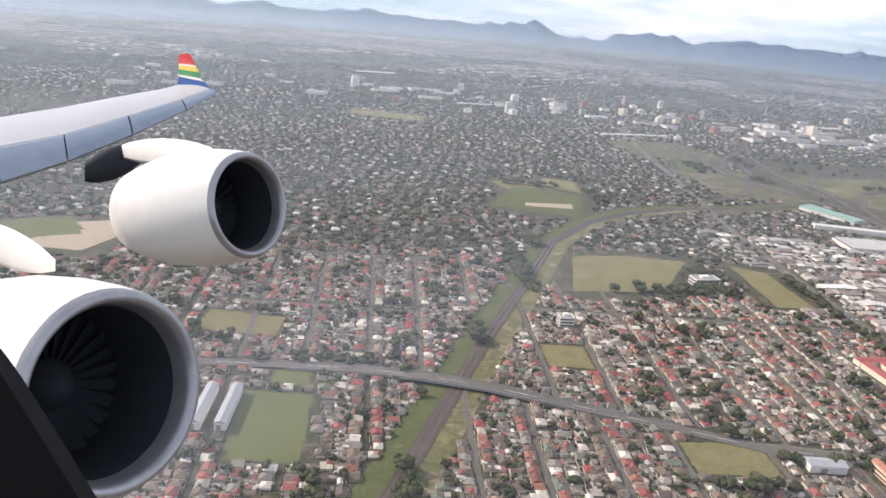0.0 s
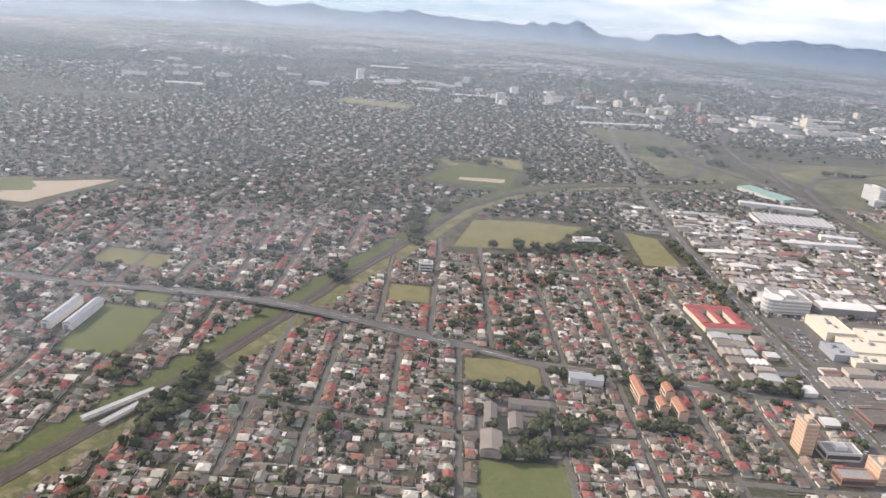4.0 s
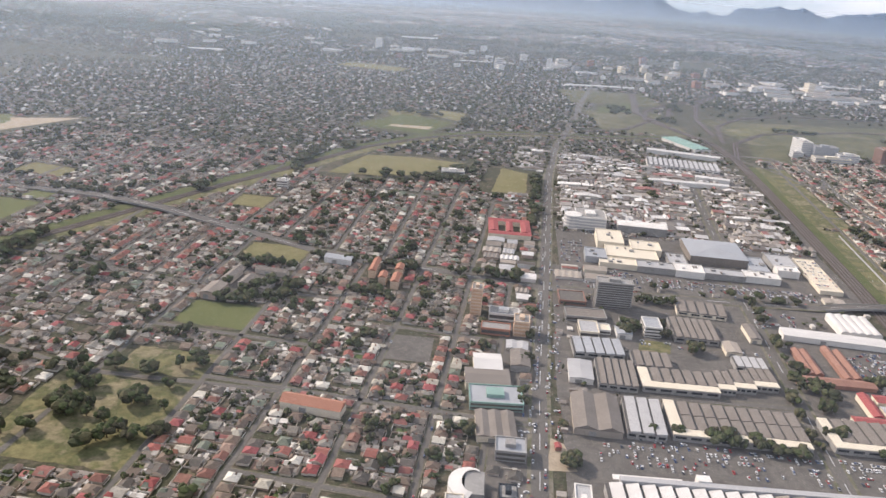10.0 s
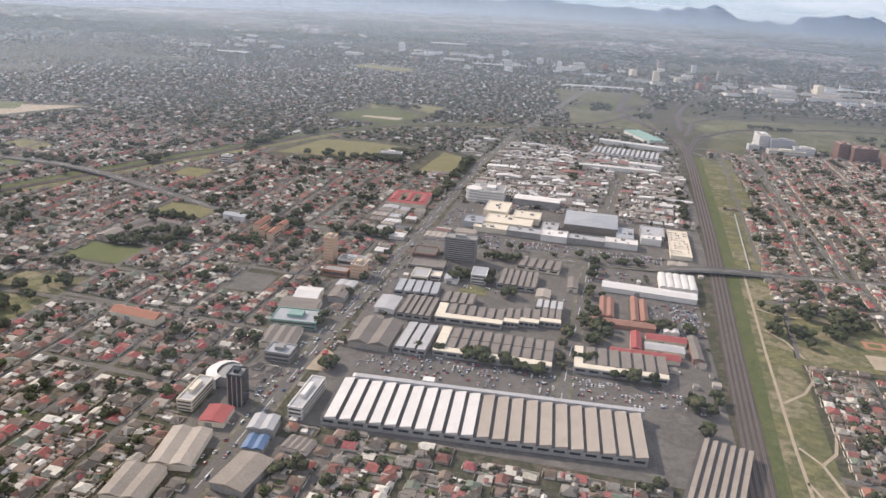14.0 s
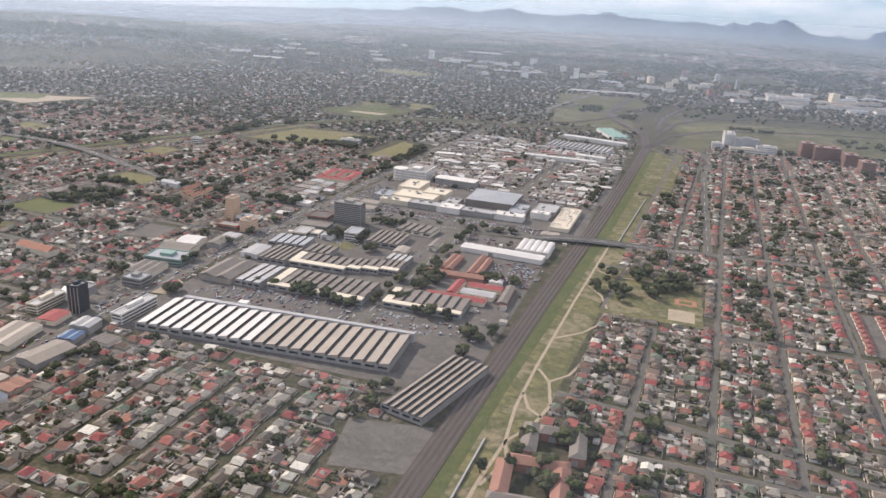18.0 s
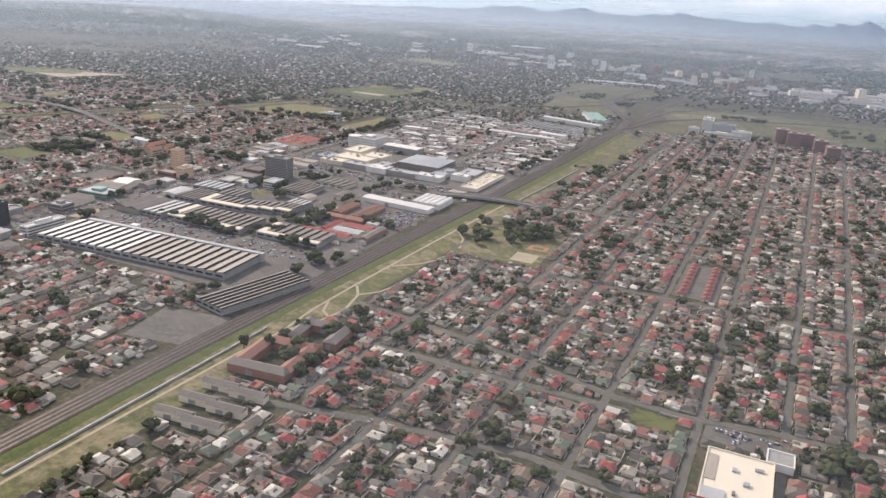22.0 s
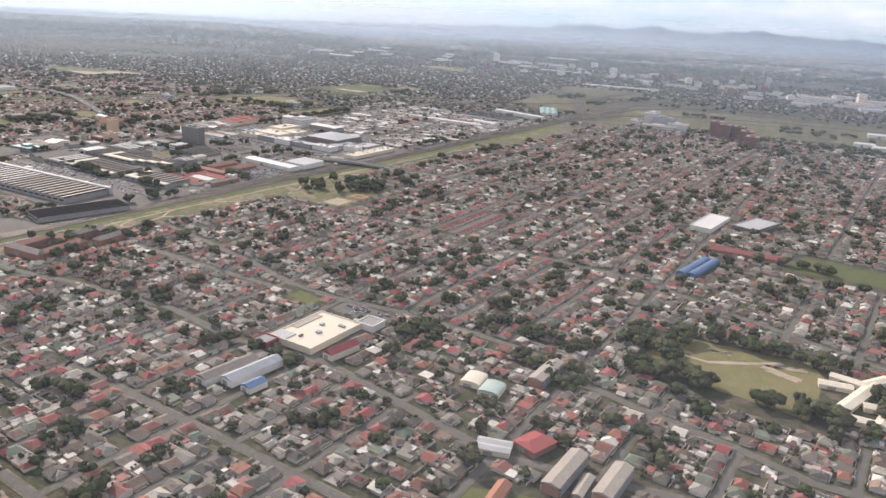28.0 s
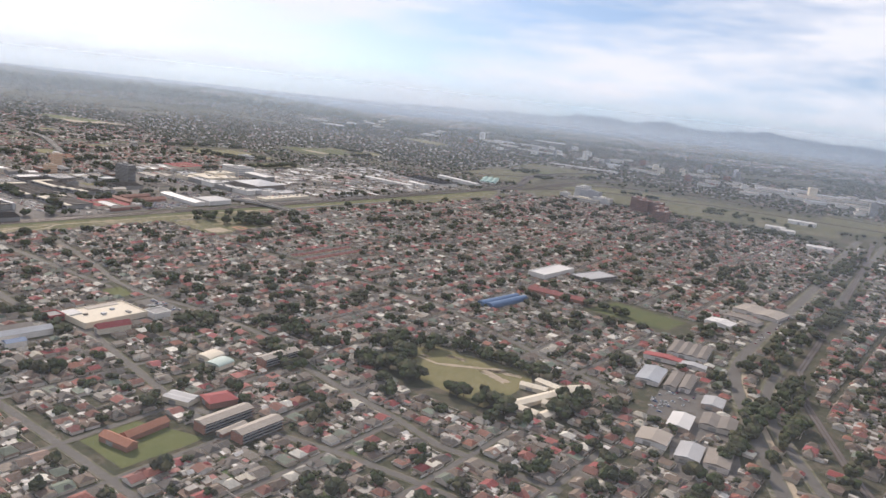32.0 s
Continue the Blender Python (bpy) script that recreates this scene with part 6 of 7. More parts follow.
mid.build("distant_houses", [M_WALLS, M_OLDROOFS], "streets of single-storey houses stretching away", "houses")
far = Pile()
n = 30000
fr, fa = 2050 + 1750 * rng.random(n) ** 0.8, rng.uniform(-66, 52, n)
fx, fy = 250 + fr * np.sin(np.radians(fa)), fr * np.cos(np.radians(fa))
town = np.array([noise.noise(Vector((a / 420, b / 300, 2.5))) for a, b in zip(fx, fy)])
s = town > -0.12
far.add(HIP, fx[s], fy[s], ground_z(fx[s], fy[s]), rng.uniform(0, 3.14, s.sum()), rng.uniform(7, 14, s.sum()), rng.uniform(7, 14, s.sum()), rng.uniform(1.6, 3.2, s.sum()))
s = town > 0.42
far.add(FLAT, fx[s] + 9, fy[s], ground_z(fx[s], fy[s]), 0.2, rng.uniform(14, 40, s.sum()), rng.uniform(10, 20, s.sum()), rng.uniform(3, 6, s.sum()))
far.build("far_town", [M_WALLS, M_OLDROOFS], "far town of small roofs and pale halls", "houses")
# a town centre with towers on the skyline
rt = random.Random(3)
for k in range(34):
    x, y = 150 + rt.gauss(90, 240), 1480 + rt.gauss(0, 130)
    tall = rt.choice((5, 6, 7, 9, 12)) if k < 29 else 20
    office(x, y, rt.uniform(8, 14), rt.uniform(8, 14), tall, rt.uniform(-10, 30), max(3, tall // 3), rt.choice((M_WHITE, M_CONCRETE, M_CREAM, M_BRICK, M_WHITE)), "distant town-centre office tower" if tall > 12 else "distant flat-roofed town building", "office block", glass=False, group="town centre")
rnd = random.Random(17)
for cx, cy, n in ((520, 1420, 40), (-120, 1560, 16), (760, 1500, 30), (-620, 1500, 10), (1000, 1000, 30)):
    for k in range(n):
        x, y = cx + rnd.gauss(0, 150), cy + rnd.gauss(0, 60)
        m, c = rnd.choice(SHED_ROOFS[3:9])
        shed(x, y, rnd.uniform(14, 44), rnd.uniform(10, 22), rnd.uniform(4, 7), rnd.uniform(-10, 25), 1, m, f"distant {c}-roofed commercial hall", M_WHITE, 1.0, doors=False, category="hall", name="commercial_hall", ridge_x=True)

for x, y, w, d, h, m, lab in ((-30, 1420, 14, 9, 20, M_WHITE, "tall pale apartment slab above the trees"), (10, 1440, 6, 6, 14, M_CONCRETE, "grey tower above distant roofs"), (262, 1690, 13, 12, 18, M_BRICK, "brown tower block above distant roofs"), (330, 1672, 9, 9, 16, M_WHITE, "white tower block above distant roofs"), (115, 1480, 12, 10, 11, M_CONCRETE, "grey tower block above distant roofs"), (62, 1460, 16, 12, 5, M_WHITE, "white flat-roofed block above the trees")):
    office(x, y, w, d, h, 12, max(3, int(h / 3)), m, lab, "tower block", pane=M_TIN_GREY)
for x, y, w, d, lab in ((645, 1580, 110, 14, "very long white warehouse far away"), (150, 1290, 120, 8, "long white shop row far away"), (-260, 1900, 90, 16, "white halls on a far rise"), (-60, 1500, 110, 6, "white shop row among distant trees"), (-900, 1500, 80, 10, "long pale halls far away"), (-560, 1330, 60, 10, "pale halls among distant trees")):
    shed(x, y, w, d, 3.0, 14, 1, M_TIN_WHITE, lab, M_WHITE, 0.8, doors=False, category="hall", name="commercial_hall", ridge_x=True)

# ---- trees ----
CROWNS = [blob(k, 9, 0.42) for k in range(4)]
SMALL = [blob(20 + k, 4, 0.38) for k in range(4)]
TINY = [blob(40 + k, 1, 0.1) for k in range(4)]


def tree_model(seed, size, tall):
    top = empty("tree", pose(0, 0, -60), "dark green leafy tree with a rounded uneven crown", "tree", "street trees")
    r = random.Random(seed)
    v, q = [], []
    for k, (z, rad) in enumerate(((0, 0.28), (0.3, 0.2), (0.62, 0.12))):
        for j in range(6):
            a = j * math.pi / 3
            v.append((math.cos(a) * rad + z * 0.1, math.sin(a) * rad, z * tall))
    for k in range(2):
        q += [[k * 6 + j, k * 6 + (j + 1) % 6, k * 6 + 6 + (j + 1) % 6, k * 6 + 6 + j] for j in range(6)]
    part("trunk", mesh_of("trunk", v, q, mats=[M_BARK]), top)
    limb = mesh_of("limb", [(0.08, 0, 0), (-0.06, 0.07, 0), (-0.06, -0.07, 0), (size * 0.3, 0.1, tall * 0.3)], [], [[0, 1, 3], [1, 2, 3], [2, 0, 3]], [M_BARK])
    for k in range(3):
        part("limb", limb, top, pose(0, 0, tall * 0.4, 0, 0, 120 * k + seed * 20))
    f = blob(seed + 60, 16, 0.46)
    part("crown", mesh_of("crown", f[0] * np.array((size, size, tall)), [], f[3], [M_LEAF]), top, pose(0, 0, tall * 0.12))
    return top


TREES = [tree_model(k, s, t) for k, (s, t) in enumerate(((5.0, 4.6), (6.2, 5.2), (4.0, 4.4), (7.4, 6.0), (3.4, 5.6)))]
# groves in the parks and along the roads
groves = []
for cx, cy, w, d, n in ((-105, 215, 60, 70, 34), (-95, 372, 40, 6, 9), (-85, 332, 50, 34, 16), (312, 346, 44, 40, 16), (300, 325, 20, 40, 6), (340, 352, 24, 28, 10), (610, 196, 44, 12, 16), (607, 226, 8, 30, 12), (640, 248, 60, 5, 18), (660, 202, 30, 8, 12), (690, 225, 6, 40, 14), (10, 392, 90, 8, 12), (-46, 600, 90, 10, 18), (-12, 640, 30, 26, 14), (60, 620, 6, 60, 14), (150, 242.5, 70, 2, 6), (225, 246, 30, 2, 3), (250, 222, 12, 40, 8), (300, 145, 40, 50, 14), (-242, 352, 8, 60, 22), (-252, 320, 8, 40, 14), (-196, 512, 6, 40, 8), (-150, 620, 12, 80, 20), (-285, 470, 60, 6, 14), (738, 380, 8, 90, 12), (760, 300, 6, 70, 6), (790, 236, 6, 50, 6), (575, 170, 30, 16, 10), (515, 170, 24, 20, 10), (130, 342, 20, 16, 8), (628, 385, 30, 4, 6), (480, 112, 40, 5, 4), (193, 330, 1.5, 150, 12), (186, 290, 1.5, 90, 5), (136, 384, 20, 8, 7), (84, 214, 5, 14, 5), (64, 300, 3, 160, 8), (238, 310, 22, 2, 8), (170, 404, 120, 3, 7), (197, 312, 6, 10, 4), (115, 340, 10, 16, 8), (60, 560, 4, 120, 26), (-22, 604, 30, 16, 26), (255, 560, 3, 130, 12), (161, 620, 3, 160, 8), (-90, 322, 40, 10, 10), (-24, 348, 30, 6, 10), (-36, 392, 70, 5, 16), (-150, 640, 8, 60, 16), (-128, 690, 8, 40, 10), (165, 1060, 30, 60, 24), (225, 1010, 24, 40, 14), (250, 1130, 16, 60, 10), (390, 1010, 60, 12, 14), (-90, 900, 60, 8, 18), (-30, 860, 12, 60, 16), (738, 500, 10, 160, 34), (706, 720, 14, 200, 40), (752, 290, 2.5, 130, 40), (766, 268, 2.5, 60, 14), (560, 200, 60, 14, 12), (590, 222, 12, 30, 14), (203, 296, 8, 14, 6), (149, 324, 8, 6, 3), (160, 240, 44, 1.5, 10), (200, 270, 5, 30, 6), (600, 880, 90, 50, 30), (560, 980, 140, 60, 30), (727, 400, 3, 120, 14), (723, 560, 3, 160, 14), (745, 290, 3, 30, 4)):
    for k in range(n):
        groves.append((cx + rng.uniform(-w / 2, w / 2), cy + rng.uniform(-d / 2, d / 2)))
placed = groves[:]
for n, (x, y) in enumerate(placed[:300]):
    j = n % 5
    m = pose(x, y, 0, 0, 0, n * 47 % 360)
    if n < 5:
        TREES[j].matrix_basis = m
    else:
        copy_thing(TREES[j], m)
wood = Pile()


def plant(forms, x, y, size, tall):
    x, y = np.asarray(x), np.asarray(y)
    pick = rng.integers(0, len(forms), len(x))
    for k, f in enumerate(forms):
        s = pick == k
        wood.add(f, x[s], y[s], ground_z(x[s], y[s]), rng.uniform(0, 6.28, s.sum()), size[s], size[s], tall[s])


extra = np.array(placed[300:] or [(0, -900)])
plant(CROWNS, extra[:, 0], extra[:, 1], rng.uniform(4, 7, len(extra)), rng.uniform(4, 6, len(extra)))
# several garden trees to a plot, most of them at the back
for share, near_by, far_by, small, large, forms in ((0.24, 4.0, 9.4, 2.4, 4.4, CROWNS), (0.3, -3.0, 9.6, 3.2, 6.8, CROWNS), (0.36, 3.6, 9.6, 1.5, 3.0, CROWNS[:2] + SMALL), (0.35, -3.6, -2.6, 0.9, 1.9, SMALL), (0.6, 2.6, 9.4, 0.8, 2.0, SMALL), (0.4, 3.0, 9.0, 1.0, 2.4, SMALL)):
    s = rng.random(len(hx)) < share
    k = s.sum()
    size = rng.uniform(small, large, k)
    gx, gy = hx[s] + hs[s] * rng.uniform(near_by, far_by, k), hy[s] + rng.uniform(-2.8, 2.8, k)
    f = is_free(gx, gy, 0.4)
    if large > 6:
        f &= np.array([noise.noise(Vector((a / 45, b / 45, 4.2))) for a, b in zip(gx, gy)]) > np.where(gx > 500, -0.08, 0.03)
    plant(forms, gx[f], gy[f], size[f], size[f] * rng.uniform(0.75, 1.05, f.sum()))
plant(SMALL + CROWNS, *SHRUBS, rng.uniform(1.4, 4.2, len(SHRUBS[0])), rng.uniform(1.6, 3.6, len(SHRUBS[0])))
wood.build("garden_trees", [M_LEAF], "dark green garden trees and shrubs", "trees")
wood = Pile()
n = len(mx)
for share in (0.8, 0.62, 0.45):
    s = rng.random(n) < share
    k = s.sum()
    plant(TINY, mx[s] + rng.uniform(-8, 8, k), my[s] + rng.uniform(-6, 6, k), rng.uniform(2.2, 6.4, k), rng.uniform(2.2, 4.4, k))
wx, wy = rng.uniform(-1900, 2300, 16000), rng.uniform(560, 2200, 16000)
clump = np.array([noise.noise(Vector((a / 160, b / 110, 7.5))) for a, b in zip(wx, wy)])
ok = is_free(wx, wy, 1.0) & (clump > 0.02) & ~((wx > -375) & (wx < 700) & (wy < 640)) & ~((wx > 290) & (wx < 690) & (wy < 850) & (rng.random(16000) < 0.8)) & (np.abs(np.degrees(np.arctan2(wx - 250, wy + 350))) < 62)
wx, wy = wx[ok], wy[ok]
plant(TINY, wx, wy, rng.uniform(4, 8, len(wx)), rng.uniform(3.5, 6, len(wx)))
n = 26000
fr, fa = 2050 + 1900 * rng.random(n) ** 0.8, rng.uniform(-66, 52, n)
wx, wy = 250 + fr * np.sin(np.radians(fa)), fr * np.cos(np.radians(fa))
clump = np.array([noise.noise(Vector((a / 300, b / 160, 9.5))) for a, b in zip(wx, wy)])
s = clump > -0.3
plant(TINY[:1], wx[s], wy[s], rng.uniform(8, 20, s.sum()), rng.uniform(4, 7, s.sum()))
n = 15000
fr, fa = rng.uniform(1850, 2900, n), rng.uniform(-68, -26, n)
wx, wy = 250 + fr * np.sin(np.radians(fa)), fr * np.cos(np.radians(fa))
s = is_free(wx, wy, 1.0)
plant(TINY[:2], wx[s], wy[s], rng.uniform(6, 17, s.sum()), rng.uniform(3, 6, s.sum()))
wood.build("distant_trees", [M_LEAF], "dark trees and woods among distant streets", "trees")


# ---- cars ----
def car_model():
    top = empty("car", pose(0, 0, -70), "small car parked on grey tarmac", "car", "parked cars")
    v = box_v(-0.42, 0.42, -1.05, 1.05, 0.15, 0.42)
    part("body", mesh_of("body", v, BOXQ, mats=[M_CAR]), top)
    v = box_v(-0.4, 0.4, -0.7, 0.55, 0.42, 0.72)
    v[4:, 0] *= 0.8
    v[4:, 1] *= 0.75
    part("cabin", mesh_of("cabin", v, BOXQ, mats=[M_DARKGLASS]), top)
    part("roof", boxes("roof", M_CAR, (-0.3, 0.3, -0.5, 0.38, 0.72, 0.75)), top)
    w = boxes("wheel", M_TYRE, (-0.06, 0.06, -0.16, 0.16, 0.0, 0.31))
    for x, y in ((-0.42, -0.65), (0.42, -0.65), (-0.42, 0.65), (0.42, 0.65)):
        part("wheel", w, top, pose(x, y, 0.06))
    return top


CAR = car_model()
spots = []
rc = random.Random(29)
for x0, x1, ys, p, a in ((96, 186, (216, 218.6, 222.5, 225, 229, 231.6), 0.26, 4), (196, 246, (226, 230, 236), 0.3, 4), (228, 250, (308, 312, 316, 320, 326, 330, 334, 338), 0.5, 3), (96, 130, (396, 399, 403, 406, 410, 413, 417, 420, 424), 0.4, 2), (132, 236, (410, 413, 418, 421), 0.5, 2), (472, 494, (165, 171), 0.45, 0), (100, 130, (498, 501, 505), 0.5, 3), (168, 236, (497, 500), 0.6, 1), (82, 96, (438, 444, 450, 456, 462, 468, 474, 480), 0.5, 3), (240, 256, (435, 441, 447, 453, 459, 465, 471, 477), 0.5, 1)):
    for y in ys:
        x = x0
        while x < x1:
            if rc.random() < p:
                top_z = 3.33 if x0 == 240 else 0.06
                spots.append((x, y + (x - x0) * math.tan(radians(a)), top_z, a + rc.uniform(-3, 3)))
            x += 1.7
for x0, x1, y0, y1, n in ((229, 256, 302, 346, 50), (94, 186, 214, 236, 16), (193, 250, 224, 242, 26), (84, 132, 396, 428, 40), (132, 236, 404, 424, 50), (240, 258, 300, 340, 30), (82, 160, 500, 520, 60), (120, 190, 325, 330, 20), (168, 252, 500, 512, 70), (80, 256, 540, 720, 240), (708, 722, 252, 288, 24), (64, 70, 120, 380, 60), (74.5, 80, 230, 420, 50), (478, 496, 166, 176, 18), (190, 214, 364, 392, 46), (236, 252, 314, 346, 40), (108, 180, 236, 238, 24), (192, 232, 238, 241, 12), (714, 718, 400, 560, 40), (735, 738, 380, 520, 24)):
    for k in range(n):
        spots.append((rc.uniform(x0, x1), round(rc.uniform(y0, y1) / 3.2) * 3.2, 0.08, 3 + rc.uniform(-4, 4) + rc.choice((0, 0, 90))))
for k in range(150):
    spots.append((72 + rc.choice((-2.4, 2.4)), rc.uniform(110, 620), 0.16, rc.uniform(-2, 2)))
for x in (-40, -4, 27, 361, 391, 426, 457, 491, 583, -75, -121):
    for k in range(5):
        y = rc.uniform(60, 380)
        if x < 100 or y < 380:
            spots.append((x - (max(0, x - 370) > 0) * (y - 160) * 0.03 + rc.choice((-1.3, 1.3)), y, 0.14, rc.uniform(-3, 3)))
rc.shuffle(spots)
for n, (x, y, z, a) in enumerate(spots[:120]):
    if n == 0:
        CAR.matrix_basis = pose(x, y, z, 0, 0, a)
    else:
        copy_thing(CAR, pose(x, y, z, 0, 0, a))

crowd = Pile()
vb, vc = box_v(-0.42, 0.42, -1.05, 1.05, 0.12, 0.42), box_v(-0.38, 0.38, -0.65, 0.5, 0.42, 0.72)
vc[4:, :2] *= 0.8
CARS = form(np.concatenate([vb, vc]), np.concatenate([BOXQ, BOXQ + 8]), [0] * 6 + [1, 0, 1, 1, 1, 1])
rest_of = np.array(spots[120:])
crowd.add(CARS, rest_of[:, 0], rest_of[:, 1], rest_of[:, 2], np.radians(rest_of[:, 3]), 1.0, 1.0, 1.0)
M_CARS = surface("mixed_car_paint", [(0.75, 0.74, 0.72), (0.72, 0.71, 0.68), (0.40, 0.41, 0.42), (0.08, 0.09, 0.11), (0.78, 0.77, 0.75), (0.38, 0.05, 0.05), (0.10, 0.14, 0.26), (0.55, 0.54, 0.52)], "piece", rough=0.3, depth=0.03)
crowd.build("parked_cars", [M_CARS, M_DARKGLASS], "many small cars parked in rows and driving", "cars")


# ---- the airliner, where it is when the film begins ----
t0 = PATH[0]
AIR = heading(*t0[1:])
M_NACELLE = surface("cream_nacelle_paint", [(0.80, 0.78, 0.73), (0.76, 0.74, 0.70)], coarse=0.4, fine=3.0, depth=0.04, rough=0.3)
M_LIP = surface("brushed_lip_metal", [(0.34, 0.34, 0.36), (0.42, 0.42, 0.44)], coarse=0.6, fine=6.0, depth=0.08, rough=0.35, metal=0.7)
M_WING = surface("grey_wing_paint", [(0.50, 0.50, 0.50), (0.44, 0.44, 0.45)], coarse=0.3, fine=2.0, depth=0.06, rough=0.35)
M_SLAT = surface("blue_grey_slat", [(0.26, 0.31, 0.38), (0.31, 0.36, 0.43)], coarse=0.3, fine=2.0, depth=0.08, rough=0.3, metal=0.3)
# near-black: shade of intakes and flap fairing put in the colour; panels share it
M_DUCT = surface("shade_and_panel_black", [(0.018, 0.022, 0.030), (0.026, 0.030, 0.038)], coarse=0.8, fine=4.0, depth=0.12, rough=0.75)
M_FRAME = surface("black_window_surround", [(0.004, 0.004, 0.004)], rough=0.95)
M_TIP_RED = surface("red_tip_paint", [(0.62, 0.05, 0.05), (0.55, 0.04, 0.04)], coarse=0.5, fine=3.0, depth=0.04, rough=0.35)
M_TIP_GREEN = surface("green_tip_paint", [(0.08, 0.30, 0.12), (0.07, 0.26, 0.10)], coarse=0.5, fine=3.0, depth=0.04, rough=0.35)
M_TIP_YELLOW = surface("yellow_tip_paint", [(0.75, 0.58, 0.12), (0.70, 0.53, 0.10)], coarse=0.5, fine=3.0, depth=0.04, rough=0.35)
M_TIP_BLUE = surface("blue_tip_paint", [(0.05, 0.12, 0.34), (0.04, 0.10, 0.30)], coarse=0.5, fine=3.0, depth=0.04, rough=0.35)
FOCAL = 784 / math.tan(radians(30))


def at(px, py, d):
    return Vector(((px - 784) / FOCAL * d, -(py - 441) / FOCAL * d, -d))


airliner = empty("airliner", AIR, "white four-engined airliner wing with two engines in flight", "aircraft")


def turned(name, profile, mats, parent, n=48, ids=None, label=""):
    """A body of revolution round z from (z, radius) pairs."""
    v = [(r * math.cos(2 * math.pi * k / n), r * math.sin(2 * math.pi * k / n), z) for z, r in profile for k in range(n)]
    q = [[i * n + k, i * n + (k + 1) % n, (i + 1) * n + (k + 1) % n, (i + 1) * n + k] for i in range(len(profile) - 1) for k in range(n)]
    return part(name, mesh_of(name, v, q, mats=mats, smooth=True), parent, label=label)


def engine(centre, axis, size):
    top = new("engine")
    top.parent = airliner
    top.matrix_basis = Matrix.Translation(centre) @ Vector(axis).to_track_quat("Z", "Y").to_matrix().to_4x4() @ Matrix.Scale(size, 4)
    tagged(top, "cream turbofan engine with a dark intake")
    turned("nacelle", [(-0.10, 1.045), (-0.35, 1.10), (-0.8, 1.16), (-1.4, 1.19), (-2.0, 1.16), (-2.6, 1.05), (-3.1, 0.92), (-3.1, 0.86), (-2.6, 0.9)], [M_NACELLE], top)
    turned("intake_lip", [(-0.30, 0.87), (-0.12, 0.885), (-0.03, 0.92), (0.0, 0.96), (-0.03, 1.01), (-0.10, 1.046)], [M_LIP], top, label="brushed metal intake lip")
    turned("intake_duct", [(-1.46, 0.86), (-0.8, 0.86), (-0.30, 0.872)], [M_DUCT], top, label="intake duct with shade in its near-black colour")
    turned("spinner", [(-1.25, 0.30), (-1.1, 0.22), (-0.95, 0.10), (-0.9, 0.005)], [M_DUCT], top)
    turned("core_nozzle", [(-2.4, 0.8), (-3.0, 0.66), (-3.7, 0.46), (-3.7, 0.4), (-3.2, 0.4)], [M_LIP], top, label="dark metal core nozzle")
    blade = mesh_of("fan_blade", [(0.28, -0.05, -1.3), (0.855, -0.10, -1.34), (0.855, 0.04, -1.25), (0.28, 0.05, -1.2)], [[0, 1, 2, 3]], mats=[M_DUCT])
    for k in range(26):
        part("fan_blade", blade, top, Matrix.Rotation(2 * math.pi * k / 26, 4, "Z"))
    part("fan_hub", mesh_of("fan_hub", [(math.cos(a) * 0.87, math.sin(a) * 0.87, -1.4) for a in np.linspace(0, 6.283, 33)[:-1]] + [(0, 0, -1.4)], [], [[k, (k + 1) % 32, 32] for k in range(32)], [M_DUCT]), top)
    for px, py, s in ((0.55, 1.0, 0.10), (0.2, 1.14, 0.04)):
        part("service_panel", boxes("service_panel", M_DUCT, (-s, s, -0.02, 0.02, -s * 1.4, s * 1.4)), top, Matrix.Rotation(radians(-150 + px * 40), 4, "Z") @ pose(0, 1.175, -1.2 + px * 0.3))
    return top


engine(at(213, 697, 6.0), (0.85, 0.03, 0.53), 0.79)
engine(at(446, 363, 11.9), (0.86, 0.02, 0.51), 0.795)


def loft(name, rows, mats, label="", smooth=False):
    """A skin through rows of equally many points."""
    m = len(rows[0])
    v = [tuple(p) for r in rows for p in r]
    q = [[i * m + k, i * m + k + 1, (i + 1) * m + k + 1, (i + 1) * m + k] for i in range(len(rows) - 1) for k in range(m - 1)]
    return part(name, mesh_of(name, v, q, mats=mats, smooth=smooth), airliner, label=label)


def foil(lead, trail, thick, up, a=0.0, b=1.0):
    """Points round a wing section, from a to b of the chord over the top and back underneath."""
    out = []
    ks = [a + (b - a) * k / 9 for k in range(10)]
    for k in ks:
        out.append(lead.lerp(trail, k) + up * thick * 2.2 * (math.sqrt(max(k, 0)) * (1 - k)) * 0.62)
    for k in reversed(ks):
        out.append(lead.lerp(trail, k) - up * thick * 1.3 * (math.sqrt(max(k, 0)) * (1 - k)) * 0.5)
    return out + [out[0]]


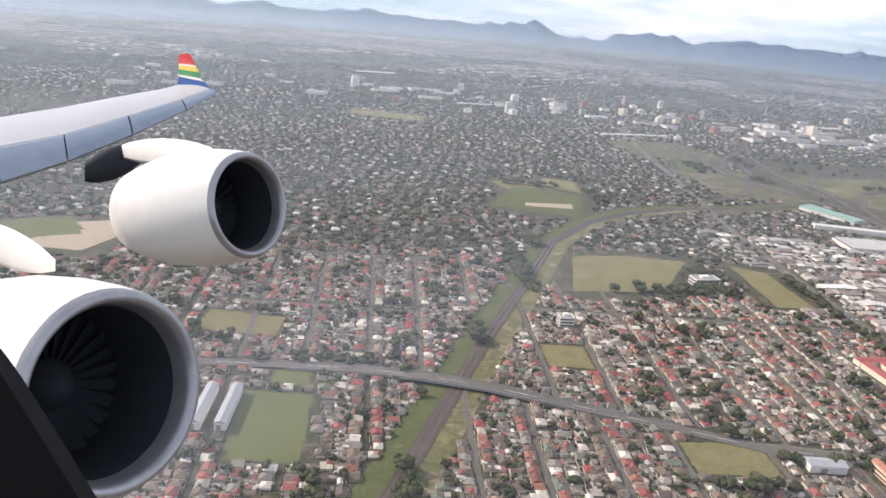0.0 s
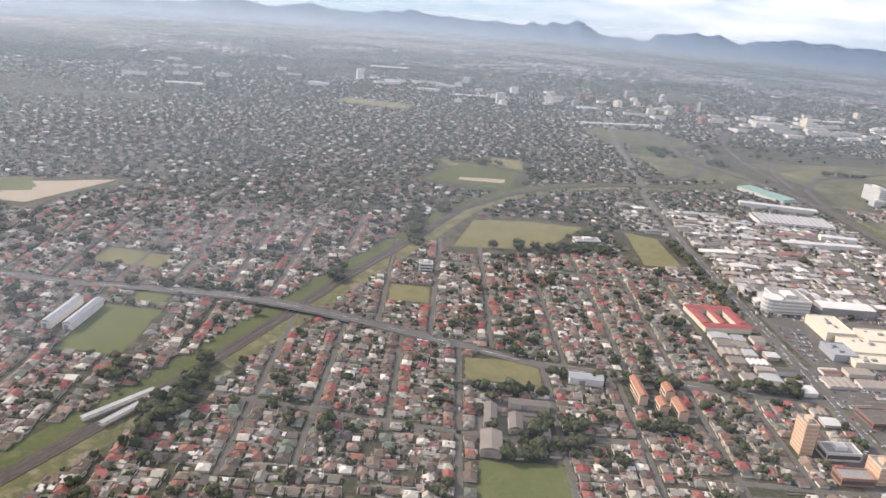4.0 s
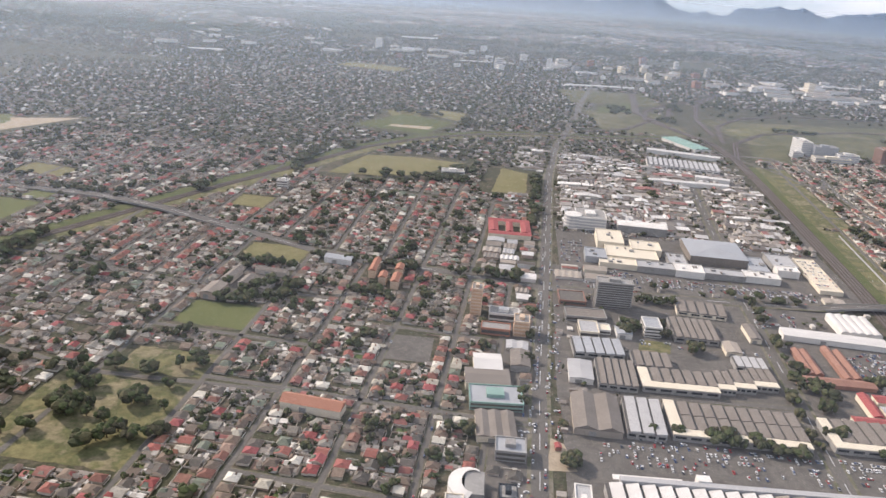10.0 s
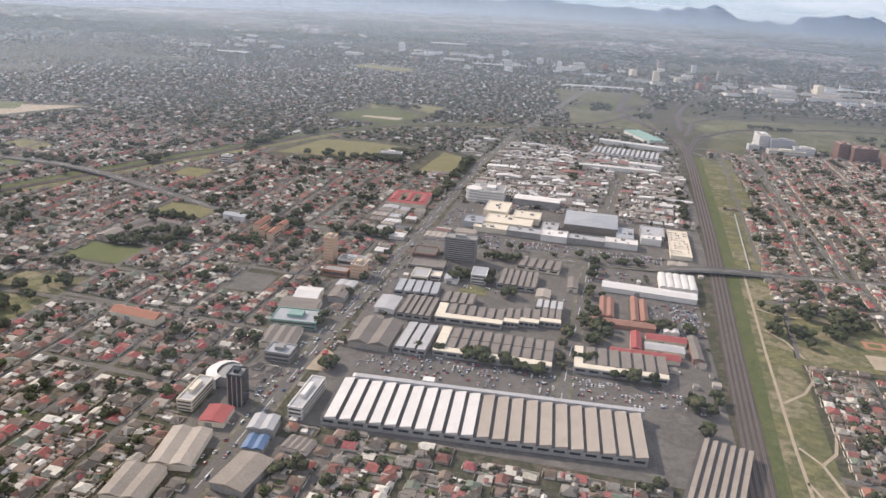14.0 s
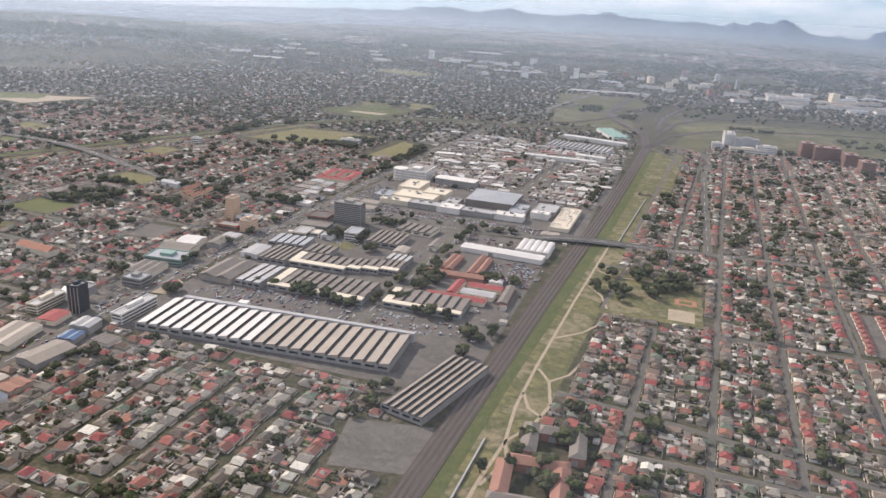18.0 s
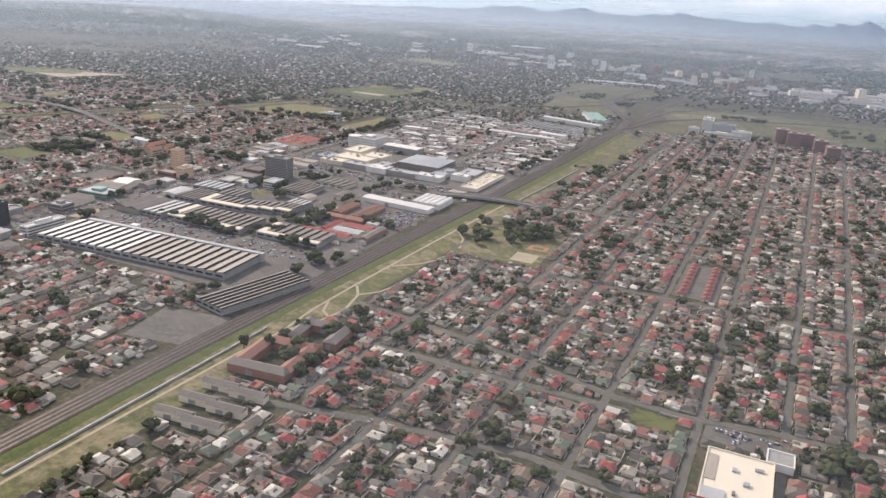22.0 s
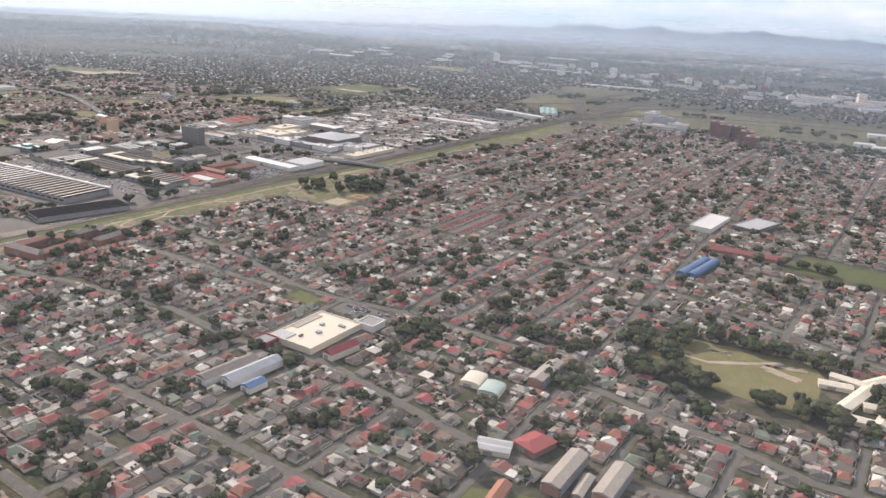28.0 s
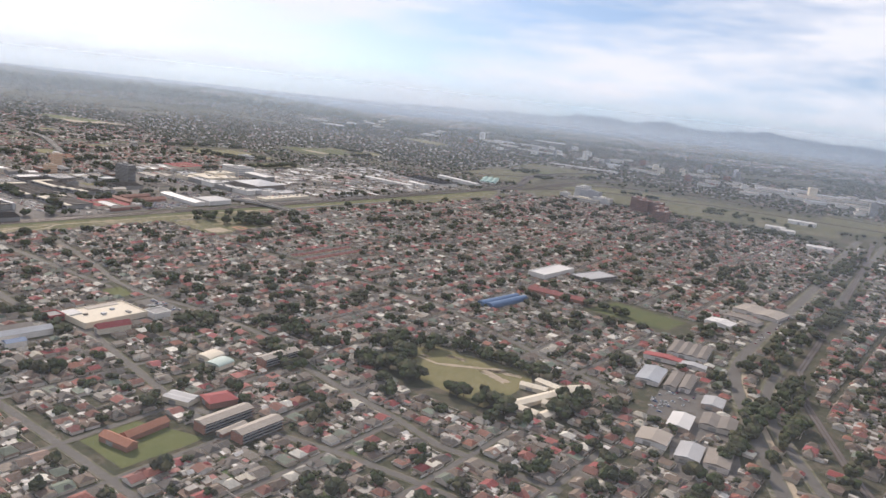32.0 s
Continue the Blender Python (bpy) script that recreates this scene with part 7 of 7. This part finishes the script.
UP = Vector((-0.05, 0.97, 0.24)).normalized()
STATIONS = [(at(-120, 375, 12.6), at(-160, 222, 18.0), 1.0), (at(0, 322, 13.8), at(0, 208, 18.5), 0.9), (at(120, 285, 15.6), at(110, 190, 19.4), 0.75), (at(235, 238, 17.3), at(205, 172, 20.2), 0.6), (at(330, 195, 19.2), at(285, 158, 21.2), 0.4), (at(384, 166, 20.8), at(316, 150, 22.0), 0.22)]
loft("wing_box", [foil(l, t, k, UP, 0.16, 1.0) for l, t, k in STATIONS], [M_WING], "pale grey upper wing skin", True)
for (l0, t0_, k0), (l1, t1_, k1) in zip(STATIONS, STATIONS[1:]):
    a, b, c, d, ka, kb = l0.lerp(l1, 0.01), t0_.lerp(t1_, 0.01), l0.lerp(l1, 0.99), t0_.lerp(t1_, 0.99), k0, k1
    loft("slat", [foil(a, b, ka, UP, 0.0, 0.155), foil(c, d, kb, UP, 0.0, 0.155)], [M_SLAT], "blue-grey leading-edge slat", True)
root = [at(384, 166, 20.8), at(316, 150, 22.0)]
tip = [at(344, 96, 21.2), at(318, 97, 21.9)]
for z0, z1, mcol, lab in ((0.0, 0.26, M_TIP_BLUE, "blue winglet band"), (0.26, 0.33, M_WHITE, "white winglet stripe"), (0.33, 0.5, M_TIP_GREEN, "green winglet band"), (0.5, 0.64, M_TIP_YELLOW, "yellow winglet band"), (0.64, 0.69, M_WHITE, "white winglet stripe"), (0.69, 1.0, M_TIP_RED, "red winglet top")):
    rows = []
    for z in (z0, z1):
        l, t = root[0].lerp(tip[0], min(1, z * 1.0)), root[1].lerp(tip[1], z)
        if z < 0.3:
            l = l.lerp(root[1].lerp(tip[1], z), 0.25 * z / 0.3)
        else:
            l = l.lerp(t, 0.25)
        rows.append([l + UP * 0 + Vector((0, 0, 0.05)), t + Vector((0, 0, 0.05)), t - Vector((0, 0, 0.05)), l - Vector((0, 0, 0.05)), l + Vector((0, 0, 0.05))])
    loft("winglet", rows, [mcol], lab)


def fairing(name, a, b, wide, tall, mat, label):
    """A tapered, rounded beam from a to b."""
    rows = []
    for k in range(9):
        s = k / 8
        c, f = a.lerp(b, s), math.sin(math.pi * min(1, 0.12 + s * 0.85)) ** 0.6
        rows.append([c + Vector((math.sin(t) * wide * f * 0.5, math.cos(t) * tall * f, math.sin(t) * wide * f)) for t in np.linspace(0, 2 * math.pi, 11)])
    loft(name, rows, [mat], label, True)


fairing("pylon", at(215, 268, 16.0), at(375, 268, 12.3), 0.16, 0.24, M_NACELLE, "cream engine pylon")
fairing("pylon", at(-60, 410, 8.6), at(98, 470, 6.5), 0.16, 0.2, M_NACELLE, "cream engine pylon")
# its shade is put into the near-black colour
fairing("flap_fairing", at(150, 305, 15.5), at(260, 270, 16.5), 0.25, 0.35, M_DUCT, "flap fairing with shade in its dark colour")
# the black surround of the cabin window
rim = [at(-30, 620, 0.32), at(8, 672, 0.32), at(70, 770, 0.32), at(112, 838, 0.32), at(150, 900, 0.32)]
loft("window_surround", [[p + Vector((-0.12, -0.06, 0.02)) for p in rim], [p for p in rim], [p + Vector((-0.004, -0.002, -0.02)) for p in rim], [p + Vector((-0.12, -0.06, -0.04)) for p in rim]], [M_FRAME], "black curved cabin window surround")
